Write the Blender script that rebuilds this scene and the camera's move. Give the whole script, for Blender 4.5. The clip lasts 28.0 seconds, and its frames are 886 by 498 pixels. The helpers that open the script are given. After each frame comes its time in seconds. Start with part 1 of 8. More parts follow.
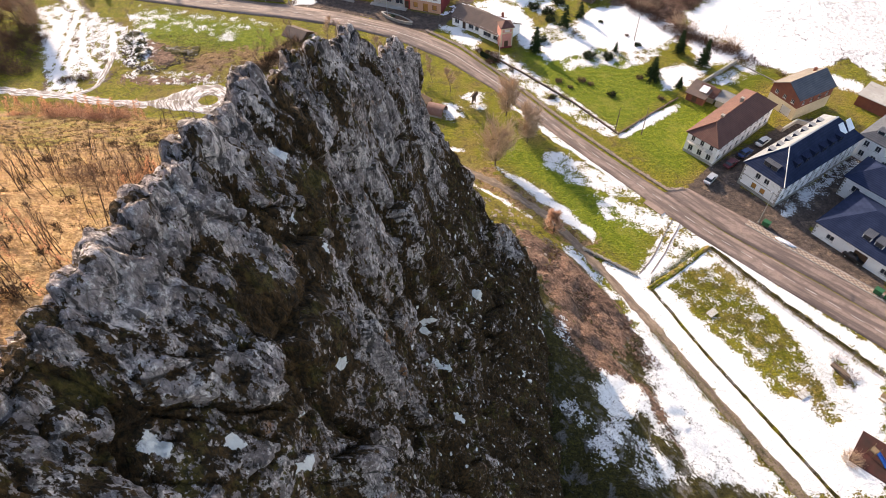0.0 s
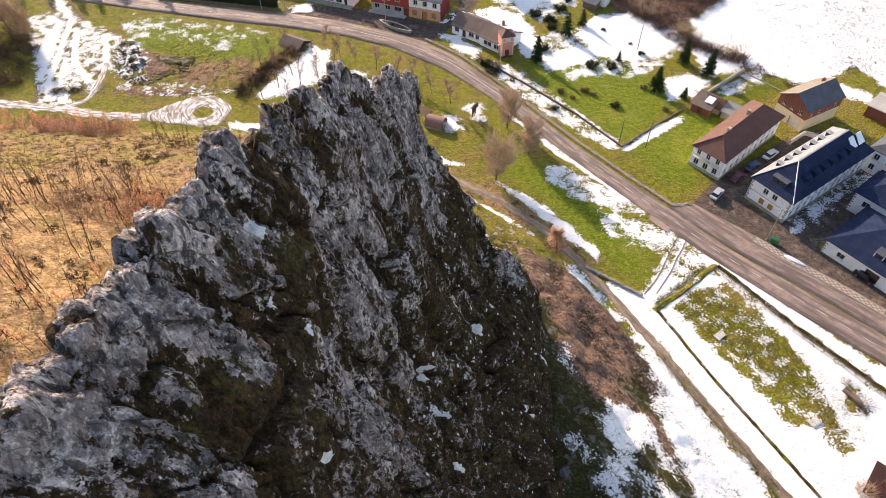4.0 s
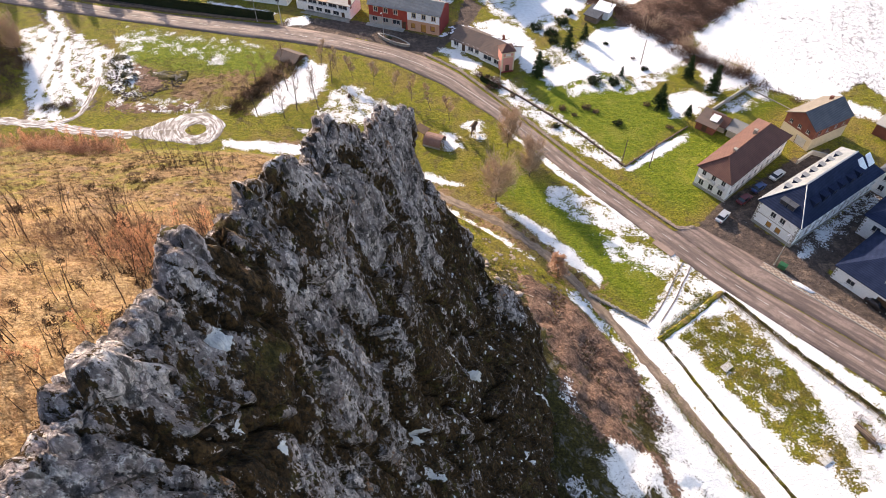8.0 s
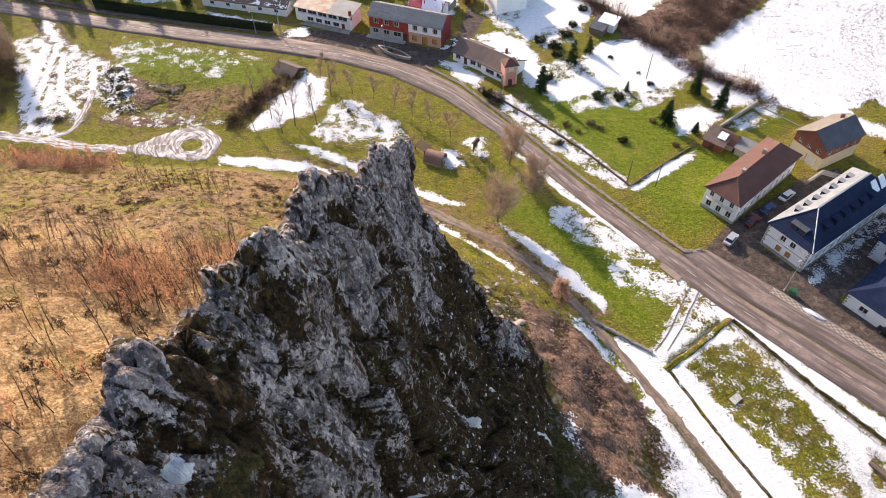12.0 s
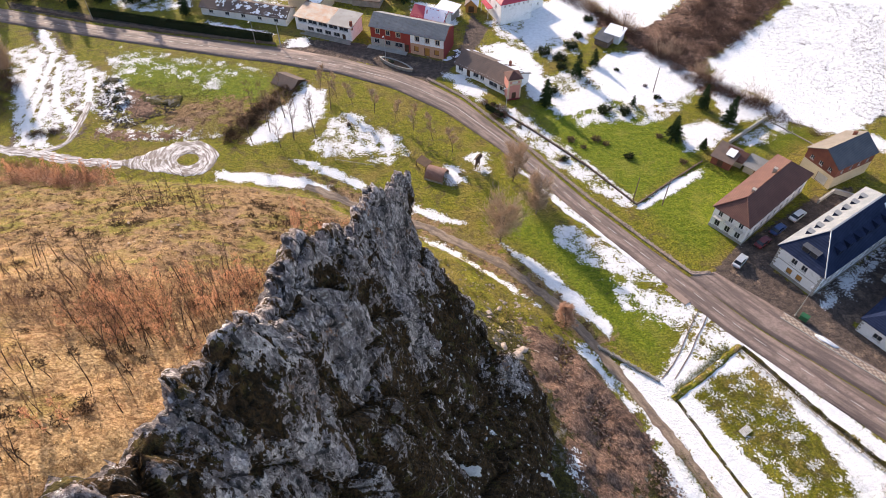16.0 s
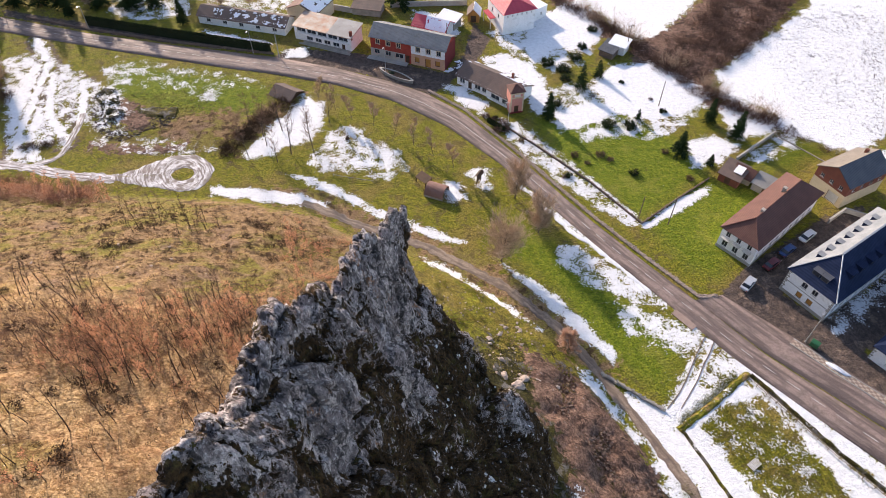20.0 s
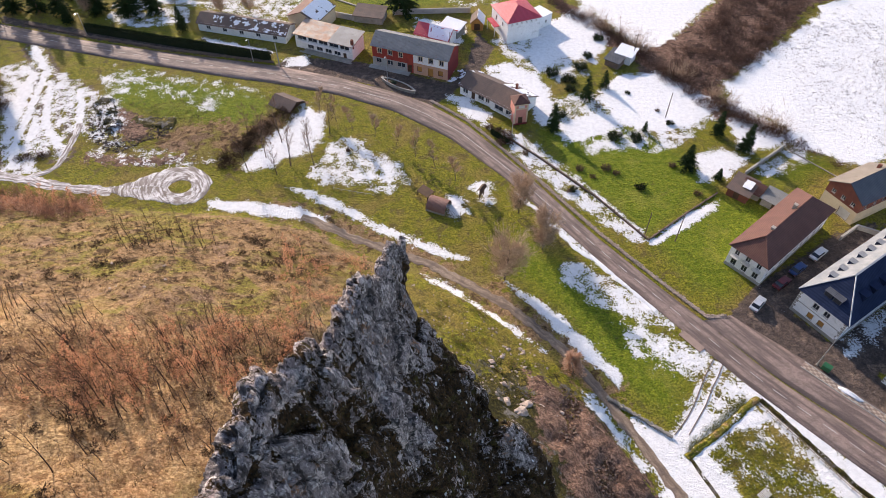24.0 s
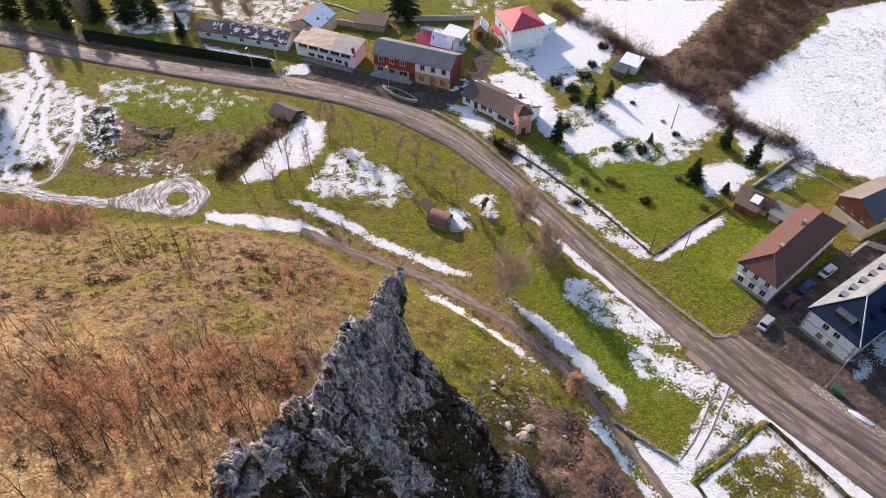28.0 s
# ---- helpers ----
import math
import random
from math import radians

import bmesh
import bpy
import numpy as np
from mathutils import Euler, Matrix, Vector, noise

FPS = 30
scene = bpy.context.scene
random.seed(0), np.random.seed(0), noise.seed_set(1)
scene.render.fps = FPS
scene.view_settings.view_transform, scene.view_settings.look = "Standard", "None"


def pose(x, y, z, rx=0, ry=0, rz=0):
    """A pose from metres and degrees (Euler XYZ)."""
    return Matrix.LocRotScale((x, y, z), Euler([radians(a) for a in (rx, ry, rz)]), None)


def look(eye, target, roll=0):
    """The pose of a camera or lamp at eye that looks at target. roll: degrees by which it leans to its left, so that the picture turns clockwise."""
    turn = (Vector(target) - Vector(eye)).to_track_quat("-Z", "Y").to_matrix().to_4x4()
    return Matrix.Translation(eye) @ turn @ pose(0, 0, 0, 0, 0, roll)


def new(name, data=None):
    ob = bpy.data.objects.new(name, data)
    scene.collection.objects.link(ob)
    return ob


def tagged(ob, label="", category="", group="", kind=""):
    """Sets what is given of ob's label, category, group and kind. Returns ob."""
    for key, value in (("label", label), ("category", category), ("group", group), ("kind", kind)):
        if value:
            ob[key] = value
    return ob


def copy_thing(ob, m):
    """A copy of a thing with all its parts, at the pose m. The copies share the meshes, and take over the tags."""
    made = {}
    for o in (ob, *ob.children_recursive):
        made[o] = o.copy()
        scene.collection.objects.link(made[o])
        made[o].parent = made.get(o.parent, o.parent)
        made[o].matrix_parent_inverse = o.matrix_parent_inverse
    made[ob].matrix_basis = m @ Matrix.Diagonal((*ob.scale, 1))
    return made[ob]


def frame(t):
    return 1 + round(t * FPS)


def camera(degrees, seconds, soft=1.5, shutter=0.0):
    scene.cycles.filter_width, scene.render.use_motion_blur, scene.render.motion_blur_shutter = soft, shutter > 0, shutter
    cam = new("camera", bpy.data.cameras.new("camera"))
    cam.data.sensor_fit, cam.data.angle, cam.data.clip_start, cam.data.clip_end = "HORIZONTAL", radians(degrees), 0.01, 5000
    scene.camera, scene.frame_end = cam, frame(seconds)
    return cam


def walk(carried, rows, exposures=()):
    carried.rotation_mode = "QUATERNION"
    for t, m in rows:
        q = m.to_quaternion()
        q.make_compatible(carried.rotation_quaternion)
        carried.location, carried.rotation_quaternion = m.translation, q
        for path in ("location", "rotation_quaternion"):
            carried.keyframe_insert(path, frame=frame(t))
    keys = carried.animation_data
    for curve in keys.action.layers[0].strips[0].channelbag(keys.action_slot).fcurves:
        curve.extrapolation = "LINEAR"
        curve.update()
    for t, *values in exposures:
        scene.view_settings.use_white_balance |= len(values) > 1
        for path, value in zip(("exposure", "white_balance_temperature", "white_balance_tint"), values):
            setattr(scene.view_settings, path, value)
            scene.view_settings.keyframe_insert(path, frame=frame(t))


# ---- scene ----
cam = camera(67.6, 28.0, 0.55)
METRES, EYE, TILT, LEAN, TURN = 35.0, 96.2, -48.4, 0.0, 0.0
ROWS = [
    (0.0, 0.0, 0.0, 0.0, 0.0, 0.0, -0.0),
    (0.5, 0.0006, 0.0091, 0.0107, 0.04, -0.04, 0.03),
    (1.0, 0.0015, 0.0195, 0.0229, 0.07, -0.08, 0.08),
    (1.5, 0.0028, 0.0312, 0.0363, 0.09, -0.11, 0.1),
    (2.0, 0.0043, 0.043, 0.0508, 0.11, -0.14, 0.1),
    (2.5, 0.0051, 0.056, 0.0661, 0.1, -0.16, 0.11),
    (3.0, 0.006, 0.0688, 0.0819, 0.09, -0.17, 0.12),
    (3.5, 0.0068, 0.0826, 0.0982, 0.09, -0.17, 0.12),
    (5.5, 0.011, 0.137, 0.1634, 0.06, -0.16, 0.1),
    (6.0, 0.0127, 0.1499, 0.1798, 0.07, -0.14, 0.1),
    (6.5, 0.0136, 0.1634, 0.1961, 0.06, -0.13, 0.08),
    (7.0, 0.0149, 0.1762, 0.212, 0.07, -0.11, 0.08),
    (7.5, 0.0165, 0.189, 0.2276, 0.08, -0.08, 0.05),
    (8.0, 0.0179, 0.2012, 0.2432, 0.09, -0.05, 0.03),
    (8.5, 0.0188, 0.2139, 0.2583, 0.09, -0.04, -0.0),
    (9.0, 0.02, 0.2261, 0.2729, 0.11, -0.02, -0.04),
    (9.5, 0.0206, 0.2388, 0.2876, 0.13, 0.0, -0.08),
    (10.0, 0.0216, 0.2515, 0.3016, 0.14, 0.03, -0.12),
    (10.5, 0.0228, 0.2638, 0.3159, 0.17, 0.05, -0.15),
    (11.0, 0.0245, 0.2756, 0.3306, 0.2, 0.07, -0.18),
    (11.5, 0.0252, 0.2885, 0.3448, 0.22, 0.07, -0.22),
    (12.0, 0.0261, 0.3007, 0.359, 0.25, 0.08, -0.26),
    (12.5, 0.0275, 0.3128, 0.3731, 0.28, 0.09, -0.3),
    (14.5, 0.0319, 0.3605, 0.4289, 0.44, 0.1, -0.44),
    (15.0, 0.0332, 0.3728, 0.443, 0.47, 0.11, -0.47),
    (15.5, 0.0346, 0.385, 0.4574, 0.49, 0.1, -0.51),
    (16.0, 0.0361, 0.3971, 0.4717, 0.51, 0.1, -0.54),
    (16.5, 0.0377, 0.409, 0.4857, 0.54, 0.11, -0.58),
    (17.0, 0.0391, 0.4211, 0.5, 0.57, 0.1, -0.6),
    (17.5, 0.0411, 0.4333, 0.5141, 0.59, 0.1, -0.64),
    (18.0, 0.0427, 0.4455, 0.528, 0.61, 0.11, -0.66),
    (18.5, 0.0444, 0.458, 0.5414, 0.63, 0.12, -0.68),
    (19.0, 0.0461, 0.4705, 0.5549, 0.64, 0.13, -0.72),
    (19.5, 0.0472, 0.4826, 0.569, 0.68, 0.12, -0.76),
    (20.0, 0.0483, 0.4947, 0.583, 0.71, 0.1, -0.81),
    (20.5, 0.0491, 0.5066, 0.597, 0.7, 0.08, -0.87),
    (21.0, 0.0496, 0.5181, 0.61, 0.73, 0.07, -0.89),
    (21.5, 0.0499, 0.5289, 0.6219, 0.77, 0.06, -0.92),
    (23.5, 0.053, 0.5676, 0.6648, 0.94, 0.08, -1.02),
    (24.0, 0.054, 0.5772, 0.6756, 0.99, 0.09, -1.05),
    (24.5, 0.0548, 0.5861, 0.6865, 1.02, 0.1, -1.09),
    (25.0, 0.0558, 0.5948, 0.6974, 1.06, 0.1, -1.13),
    (25.5, 0.057, 0.6038, 0.7085, 1.08, 0.09, -1.16),
    (26.0, 0.0576, 0.6126, 0.7197, 1.12, 0.06, -1.18),
    (26.5, 0.0583, 0.621, 0.7299, 1.15, 0.06, -1.22),
    (27.0, 0.0588, 0.6295, 0.7399, 1.18, 0.06, -1.25),
    (27.5, 0.0595, 0.6378, 0.7501, 1.21, 0.07, -1.28),
    (28.0, 0.0605, 0.6462, 0.7603, 1.24, 0.07, -1.29),
]
walk(cam, [(t, pose(0, 0, EYE, TILT, LEAN, TURN) @ pose(METRES * x, METRES * y, METRES * z, 90 + pitch, roll, yaw)) for t, x, y, z, yaw, pitch, roll in ROWS],
     [(0.0, 1.28, 7350.0, 18.0), (6.0, 1.26, 7200.0, 18.0), (11.0, 1.17, 6950.0, 18.0), (17.0, 1.03, 6700.0, 18.0), (21.0, 0.93, 6600.0, 18.0), (28.0, 0.79, 6550.0, 19.0)])

# ---- light ----
SUN_AZ, SUN_EL = 122.3, 21.5          # degrees: direction towards the sun, from +x counter-clockwise, and its height
world = bpy.data.worlds.new("winter_sky")
scene.world = world
world.use_nodes = True
wn = world.node_tree
sky = wn.nodes.new("ShaderNodeTexSky")
sky.sky_type, sky.sun_disc = "NISHITA", False
sky.sun_elevation, sky.sun_rotation = radians(SUN_EL), radians(90 - SUN_AZ)
wn.links.new(sky.outputs[0], wn.nodes["Background"].inputs[0])
wn.nodes["Background"].inputs[1].default_value = 0.15
sun = new("sun", bpy.data.lights.new("sun", "SUN"))
sun.data.energy, sun.data.angle, sun.data.color = 3.9, radians(0.53), (1.0, 0.87, 0.70)
ca, sa, ce, se = math.cos(radians(SUN_AZ)), math.sin(radians(SUN_AZ)), math.cos(radians(SUN_EL)), math.sin(radians(SUN_EL))
sun.matrix_world = look((ca * ce * 300, sa * ce * 300, se * 300), (0, 0, 0))


# ---- materials ----
class Nodes:
    """Short hand for building one node material."""

    def __init__(self, name, rough=0.8, metal=0.0, spec=0.3):
        self.mat = bpy.data.materials.new(name)
        self.mat.use_nodes = True
        self.t = self.mat.node_tree
        self.b = self.t.nodes["Principled BSDF"]
        self.b.inputs["Roughness"].default_value = rough
        self.b.inputs["Metallic"].default_value = metal
        self.b.inputs["Specular IOR Level"].default_value = spec
        self.co = self.t.nodes.new("ShaderNodeTexCoord").outputs["Object"]

    def plug(self, socket, value):
        if isinstance(value, bpy.types.NodeSocket):
            self.t.links.new(value, socket)
        elif isinstance(value, tuple) and len(value) == 3 and socket.type == "RGBA":
            socket.default_value = (*value, 1)
        else:
            socket.default_value = value

    def scaled(self, sx, sy, sz, src=None):
        m = self.t.nodes.new("ShaderNodeMapping")
        m.inputs["Scale"].default_value = (sx, sy, sz)
        self.t.links.new(src or self.co, m.inputs["Vector"])
        return m.outputs[0]

    def noise(self, scale, detail=4, rough=0.55, vec=None, dist=0.0):
        n = self.t.nodes.new("ShaderNodeTexNoise")
        n.inputs["Scale"].default_value, n.inputs["Detail"].default_value = scale, detail
        n.inputs["Roughness"].default_value, n.inputs["Distortion"].default_value = rough, dist
        self.t.links.new(vec or self.co, n.inputs["Vector"])
        return n.outputs["Fac"]

    def voronoi(self, scale, feature="F1", vec=None, out="Distance"):
        n = self.t.nodes.new("ShaderNodeTexVoronoi")
        n.feature = feature
        n.inputs["Scale"].default_value = scale
        self.t.links.new(vec or self.co, n.inputs["Vector"])
        return n.outputs[out]

    def wave(self, scale, vec=None, dist=0.0, direction="X"):
        n = self.t.nodes.new("ShaderNodeTexWave")
        n.bands_direction = direction
        n.inputs["Scale"].default_value, n.inputs["Distortion"].default_value = scale, dist
        self.t.links.new(vec or self.co, n.inputs["Vector"])
        return n.outputs["Fac"]

    def math(self, op, a, b=0.0, clamp=False):
        n = self.t.nodes.new("ShaderNodeMath")
        n.operation, n.use_clamp = op, clamp
        self.plug(n.inputs[0], a), self.plug(n.inputs[1], b)
        return n.outputs[0]

    def ramp(self, fac, lo, hi, a=0.0, b=1.0):
        n = self.t.nodes.new("ShaderNodeMapRange")
        for k, v in zip(range(5), (fac, lo, hi, a, b)):
            self.plug(n.inputs[k], v)
        return n.outputs[0]

    def mix(self, fac, a, b, how="MIX"):
        n = self.t.nodes.new("ShaderNodeMix")
        n.data_type, n.blend_type = "RGBA", how
        self.plug(n.inputs[0], fac), self.plug(n.inputs[6], a), self.plug(n.inputs[7], b)
        return n.outputs[2]

    def attribute(self, name):
        n = self.t.nodes.new("ShaderNodeAttribute")
        n.attribute_name = name
        return n.outputs["Fac"]

    def random(self):
        return self.t.nodes.new("ShaderNodeObjectInfo").outputs["Random"]

    def island(self):
        return self.t.nodes.new("ShaderNodeNewGeometry").outputs["Random Per Island"]

    def normal_z(self):
        s = self.t.nodes.new("ShaderNodeSeparateXYZ")
        self.t.links.new(self.t.nodes.new("ShaderNodeNewGeometry").outputs["Normal"], s.inputs[0])
        return s.outputs[2]

    def place(self, axis):
        s = self.t.nodes.new("ShaderNodeSeparateXYZ")
        self.t.links.new(self.co, s.inputs[0])
        return s.outputs[axis]

    def done(self, colour, bump=None, strength=0.4, distance=0.05, rough=None):
        self.plug(self.b.inputs["Base Color"], colour)
        if rough is not None:
            self.plug(self.b.inputs["Roughness"], rough)
        if bump is not None:
            n = self.t.nodes.new("ShaderNodeBump")
            n.inputs["Strength"].default_value, n.inputs["Distance"].default_value = strength, distance
            self.t.links.new(bump, n.inputs["Height"])
            self.t.links.new(n.outputs[0], self.b.inputs["Normal"])
        return self.mat


def paint(name, a, b, scale=3.0, rough=0.8, metal=0.0, bump=0.3, dirt=None, spec=0.3):
    """A surface of two near colours, mottled at two scales, with stains of a third."""
    n = Nodes(name, rough, metal, spec)
    big, small = n.noise(scale * 0.3, 3), n.noise(scale * 4, 4)
    c = n.mix(n.ramp(big, 0.38, 0.62), a, b)
    c = n.mix(n.ramp(small, 0.4, 0.65, 0.0, 0.45), c, tuple(0.7 * v for v in a))
    if dirt:
        c = n.mix(n.ramp(n.noise(scale * 0.8, 6, 0.65), 0.56, 0.72, 0.0, 0.75), c, dirt)
    return n.done(c, small, bump, 0.03)


def ribbed(name, a, b, period, axis="X", rough=0.7, metal=0.0, dirt=None, spec=0.3):
    """Roof sheet, tile or slate courses: ribs of one period across an axis of the object, courses across the other."""
    n = Nodes(name, rough, metal, spec)
    w = n.wave(0.314 / period * 1.0, None, 0.3, axis)
    big, small = n.noise(0.5, 4), n.noise(7, 3)
    c = n.mix(n.ramp(big, 0.35, 0.65), a, b)
    c = n.mix(n.ramp(small, 0.35, 0.7, 0.0, 0.5), c, tuple(0.6 * v for v in a))
    c = n.mix(n.ramp(w, 0.0, 0.25, 0.45, 0.0), c, tuple(0.4 * v for v in a))
    if dirt:
        c = n.mix(n.ramp(n.noise(1.3, 6, 0.65), 0.55, 0.7, 0.0, 0.8), c, dirt)
    return n.done(c, n.math("ADD", w, n.math("MULTIPLY", small, 0.5)), 0.5, 0.05)


SNOW = (0.79, 0.79, 0.795)


def snow_over(n, colour, key, fine=2.6, coarse=0.35, wide=1.0, fresh=SNOW):
    """Snow where the attribute is high, with a ragged, speckled edge."""
    a = n.attribute(key)
    c1, c2 = n.ramp(n.noise(coarse, 6, 0.65), 0.37, 0.63), n.ramp(n.noise(fine, 5, 0.7), 0.38, 0.62)
    rag = n.math("ADD", n.math("MULTIPLY", c1, 0.55), n.math("MULTIPLY", c2, 0.45))
    m = n.ramp(n.math("ADD", a, n.math("MULTIPLY", n.math("SUBTRACT", rag, 0.5), wide)), 0.48, 0.54)
    white = n.mix(n.ramp(n.noise(1.1, 5, 0.65), 0.42, 0.66), fresh, tuple(0.86 * v for v in fresh))
    return n.mix(m, colour, white), m


def ground_material():
    n = Nodes("meadow_and_hillside", 0.95, 0, 0.15)
    fine, mid, big, huge = n.ramp(n.noise(2.7, 5, 0.68), 0.43, 0.59), n.ramp(n.noise(0.9, 5, 0.62), 0.38, 0.62), n.ramp(n.noise(0.16, 5), 0.40, 0.60), n.ramp(n.noise(0.05, 4), 0.35, 0.65)
    clump = n.ramp(n.noise(0.45, 6, 0.68, None, 0.6), 0.53, 0.60)
    grass = n.mix(mid, (0.17, 0.18, 0.015), (0.33, 0.30, 0.032))
    grass = n.mix(n.math("MULTIPLY", n.ramp(n.noise(0.12, 6, 0.62), 0.47, 0.62), 0.8), grass, (0.33, 0.235, 0.07))
    grass = n.mix(n.math("MULTIPLY", fine, 0.72), grass, (0.05, 0.05, 0.008))
    grass = n.mix(n.math("MULTIPLY", clump, 0.7), grass, (0.11, 0.085, 0.035))
    lush = n.mix(mid, (0.125, 0.18, 0.010), (0.25, 0.285, 0.022))
    lush = n.mix(n.math("MULTIPLY", fine, 0.6), lush, (0.035, 0.055, 0.006))
    lush = n.mix(n.math("MULTIPLY", n.ramp(n.noise(0.14, 6, 0.62), 0.54, 0.64), 0.4), lush, (0.27, 0.25, 0.05))
    grass = n.mix(n.ramp(n.attribute("lush"), 0.2, 0.8), grass, lush)
    dry = n.mix(mid, (0.58, 0.38, 0.20), (0.43, 0.245, 0.125))
    dry = n.mix(n.math("MULTIPLY", big, 0.7), dry, (0.58, 0.41, 0.21))
    dry = n.mix(n.math("MULTIPLY", n.ramp(n.noise(0.11, 5, 0.6), 0.56, 0.66), 0.6), dry, (0.30, 0.25, 0.06))
    dry = n.mix(n.math("MULTIPLY", clump, 0.7), dry, (0.13, 0.065, 0.03))
    dry = n.mix(n.math("MULTIPLY", fine, 0.62), dry, (0.19, 0.105, 0.045))
    heath = n.mix(mid, (0.43, 0.285, 0.155), (0.275, 0.168, 0.09))
    heath = n.mix(n.ramp(n.noise(0.12, 6, 0.65), 0.48, 0.56), heath, (0.27, 0.235, 0.05))
    heath = n.mix(n.ramp(n.noise(0.09, 6, 0.7, None, 1.0), 0.54, 0.60, 0.0, 0.8), heath, (0.33, 0.215, 0.15))
    heath = n.mix(n.math("MULTIPLY", clump, 0.95), heath, (0.075, 0.045, 0.022))
    heath = n.mix(n.ramp(n.noise(0.07, 5, 0.6), 0.57, 0.67, 0.0, 0.6), heath, n.mix(mid, (0.20, 0.19, 0.035), (0.33, 0.27, 0.08)))
    heath = n.mix(n.math("MULTIPLY", fine, 0.66), heath, (0.12, 0.074, 0.036))
    dry = n.mix(n.ramp(n.math("ADD", n.attribute("heath"), n.math("MULTIPLY", n.math("SUBTRACT", big, 0.5), 0.5)), 0.3, 0.7), dry, heath)
    slush = n.mix(n.ramp(n.noise(0.7, 6, 0.7, None, 1.5), 0.42, 0.58), (0.22, 0.18, 0.15), (0.62, 0.61, 0.61))
    slush = n.mix(n.math("MULTIPLY", fine, 0.4), slush, (0.22, 0.18, 0.15))
    tal = n.mix(mid, (0.17, 0.10, 0.074), (0.35, 0.22, 0.16))
    tal = n.mix(n.math("MULTIPLY", clump, 0.9), tal, (0.05, 0.03, 0.024))
    tal = n.mix(n.math("MULTIPLY", fine, 0.65), tal, (0.05, 0.032, 0.025))
    mud = n.mix(mid, (0.11, 0.082, 0.062), (0.24, 0.185, 0.14))
    mud = n.mix(n.math("MULTIPLY", fine, 0.6), mud, (0.10, 0.075, 0.055))
    yard = n.mix(mid, (0.085, 0.066, 0.06), (0.165, 0.126, 0.105))
    yard = n.mix(n.ramp(n.noise(0.3, 6, 0.7), 0.55, 0.63), yard, (0.28, 0.205, 0.155))
    yard = n.mix(n.math("MULTIPLY", fine, 0.4), yard, (0.03, 0.026, 0.026))
    edge = n.math("MULTIPLY", n.math("SUBTRACT", n.ramp(n.noise(0.6, 6, 0.7), 0.38, 0.62), 0.5), 0.8)
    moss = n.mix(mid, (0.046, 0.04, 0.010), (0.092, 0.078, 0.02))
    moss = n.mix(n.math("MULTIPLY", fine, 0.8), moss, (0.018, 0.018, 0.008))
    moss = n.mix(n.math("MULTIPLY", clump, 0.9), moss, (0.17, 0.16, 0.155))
    c = n.mix(n.ramp(n.math("ADD", n.attribute("dry"), edge), 0.35, 0.65), grass, dry)
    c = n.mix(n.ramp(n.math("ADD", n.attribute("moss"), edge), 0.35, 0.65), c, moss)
    c = n.mix(n.ramp(n.math("ADD", n.attribute("talus"), edge), 0.4, 0.6), c, tal)
    c = n.mix(n.ramp(n.math("ADD", n.attribute("mud"), n.math("MULTIPLY", edge, 0.6)), 0.4, 0.6), c, mud)
    c = n.mix(n.ramp(n.math("ADD", n.attribute("slush"), n.math("MULTIPLY", edge, 0.6)), 0.4, 0.6), c, slush)
    c = n.mix(n.ramp(n.math("ADD", n.attribute("yard"), n.math("MULTIPLY", edge, 0.6)), 0.4, 0.6), c, yard)
    grit = n.ramp(n.noise(5.0, 4, 0.7), 0.50, 0.59, 0.0, 0.72)
    c = n.mix(grit, c, n.mix(1.0, c, (0.36, 0.33, 0.28), "MULTIPLY"))
    pale = n.ramp(n.noise(5.0, 4, 0.7, n.scaled(1, 1, 1)), 0.55, 0.62, 0.0, 0.6)
    c = n.mix(pale, c, n.mix(1.0, c, (1.7, 1.6, 1.45), "MULTIPLY"))
    c, m = snow_over(n, c, "snow")
    h = n.math("ADD", n.math("MULTIPLY", n.math("SUBTRACT", 1.0, m), n.math("ADD", mid, n.math("MULTIPLY", fine, 0.6))), n.math("MULTIPLY", m, n.math("ADD", 1.1, n.math("ADD", n.math("MULTIPLY", mid, 0.45), n.math("MULTIPLY", fine, 0.3)))))
    return n.done(c, h, 0.9, 0.16)


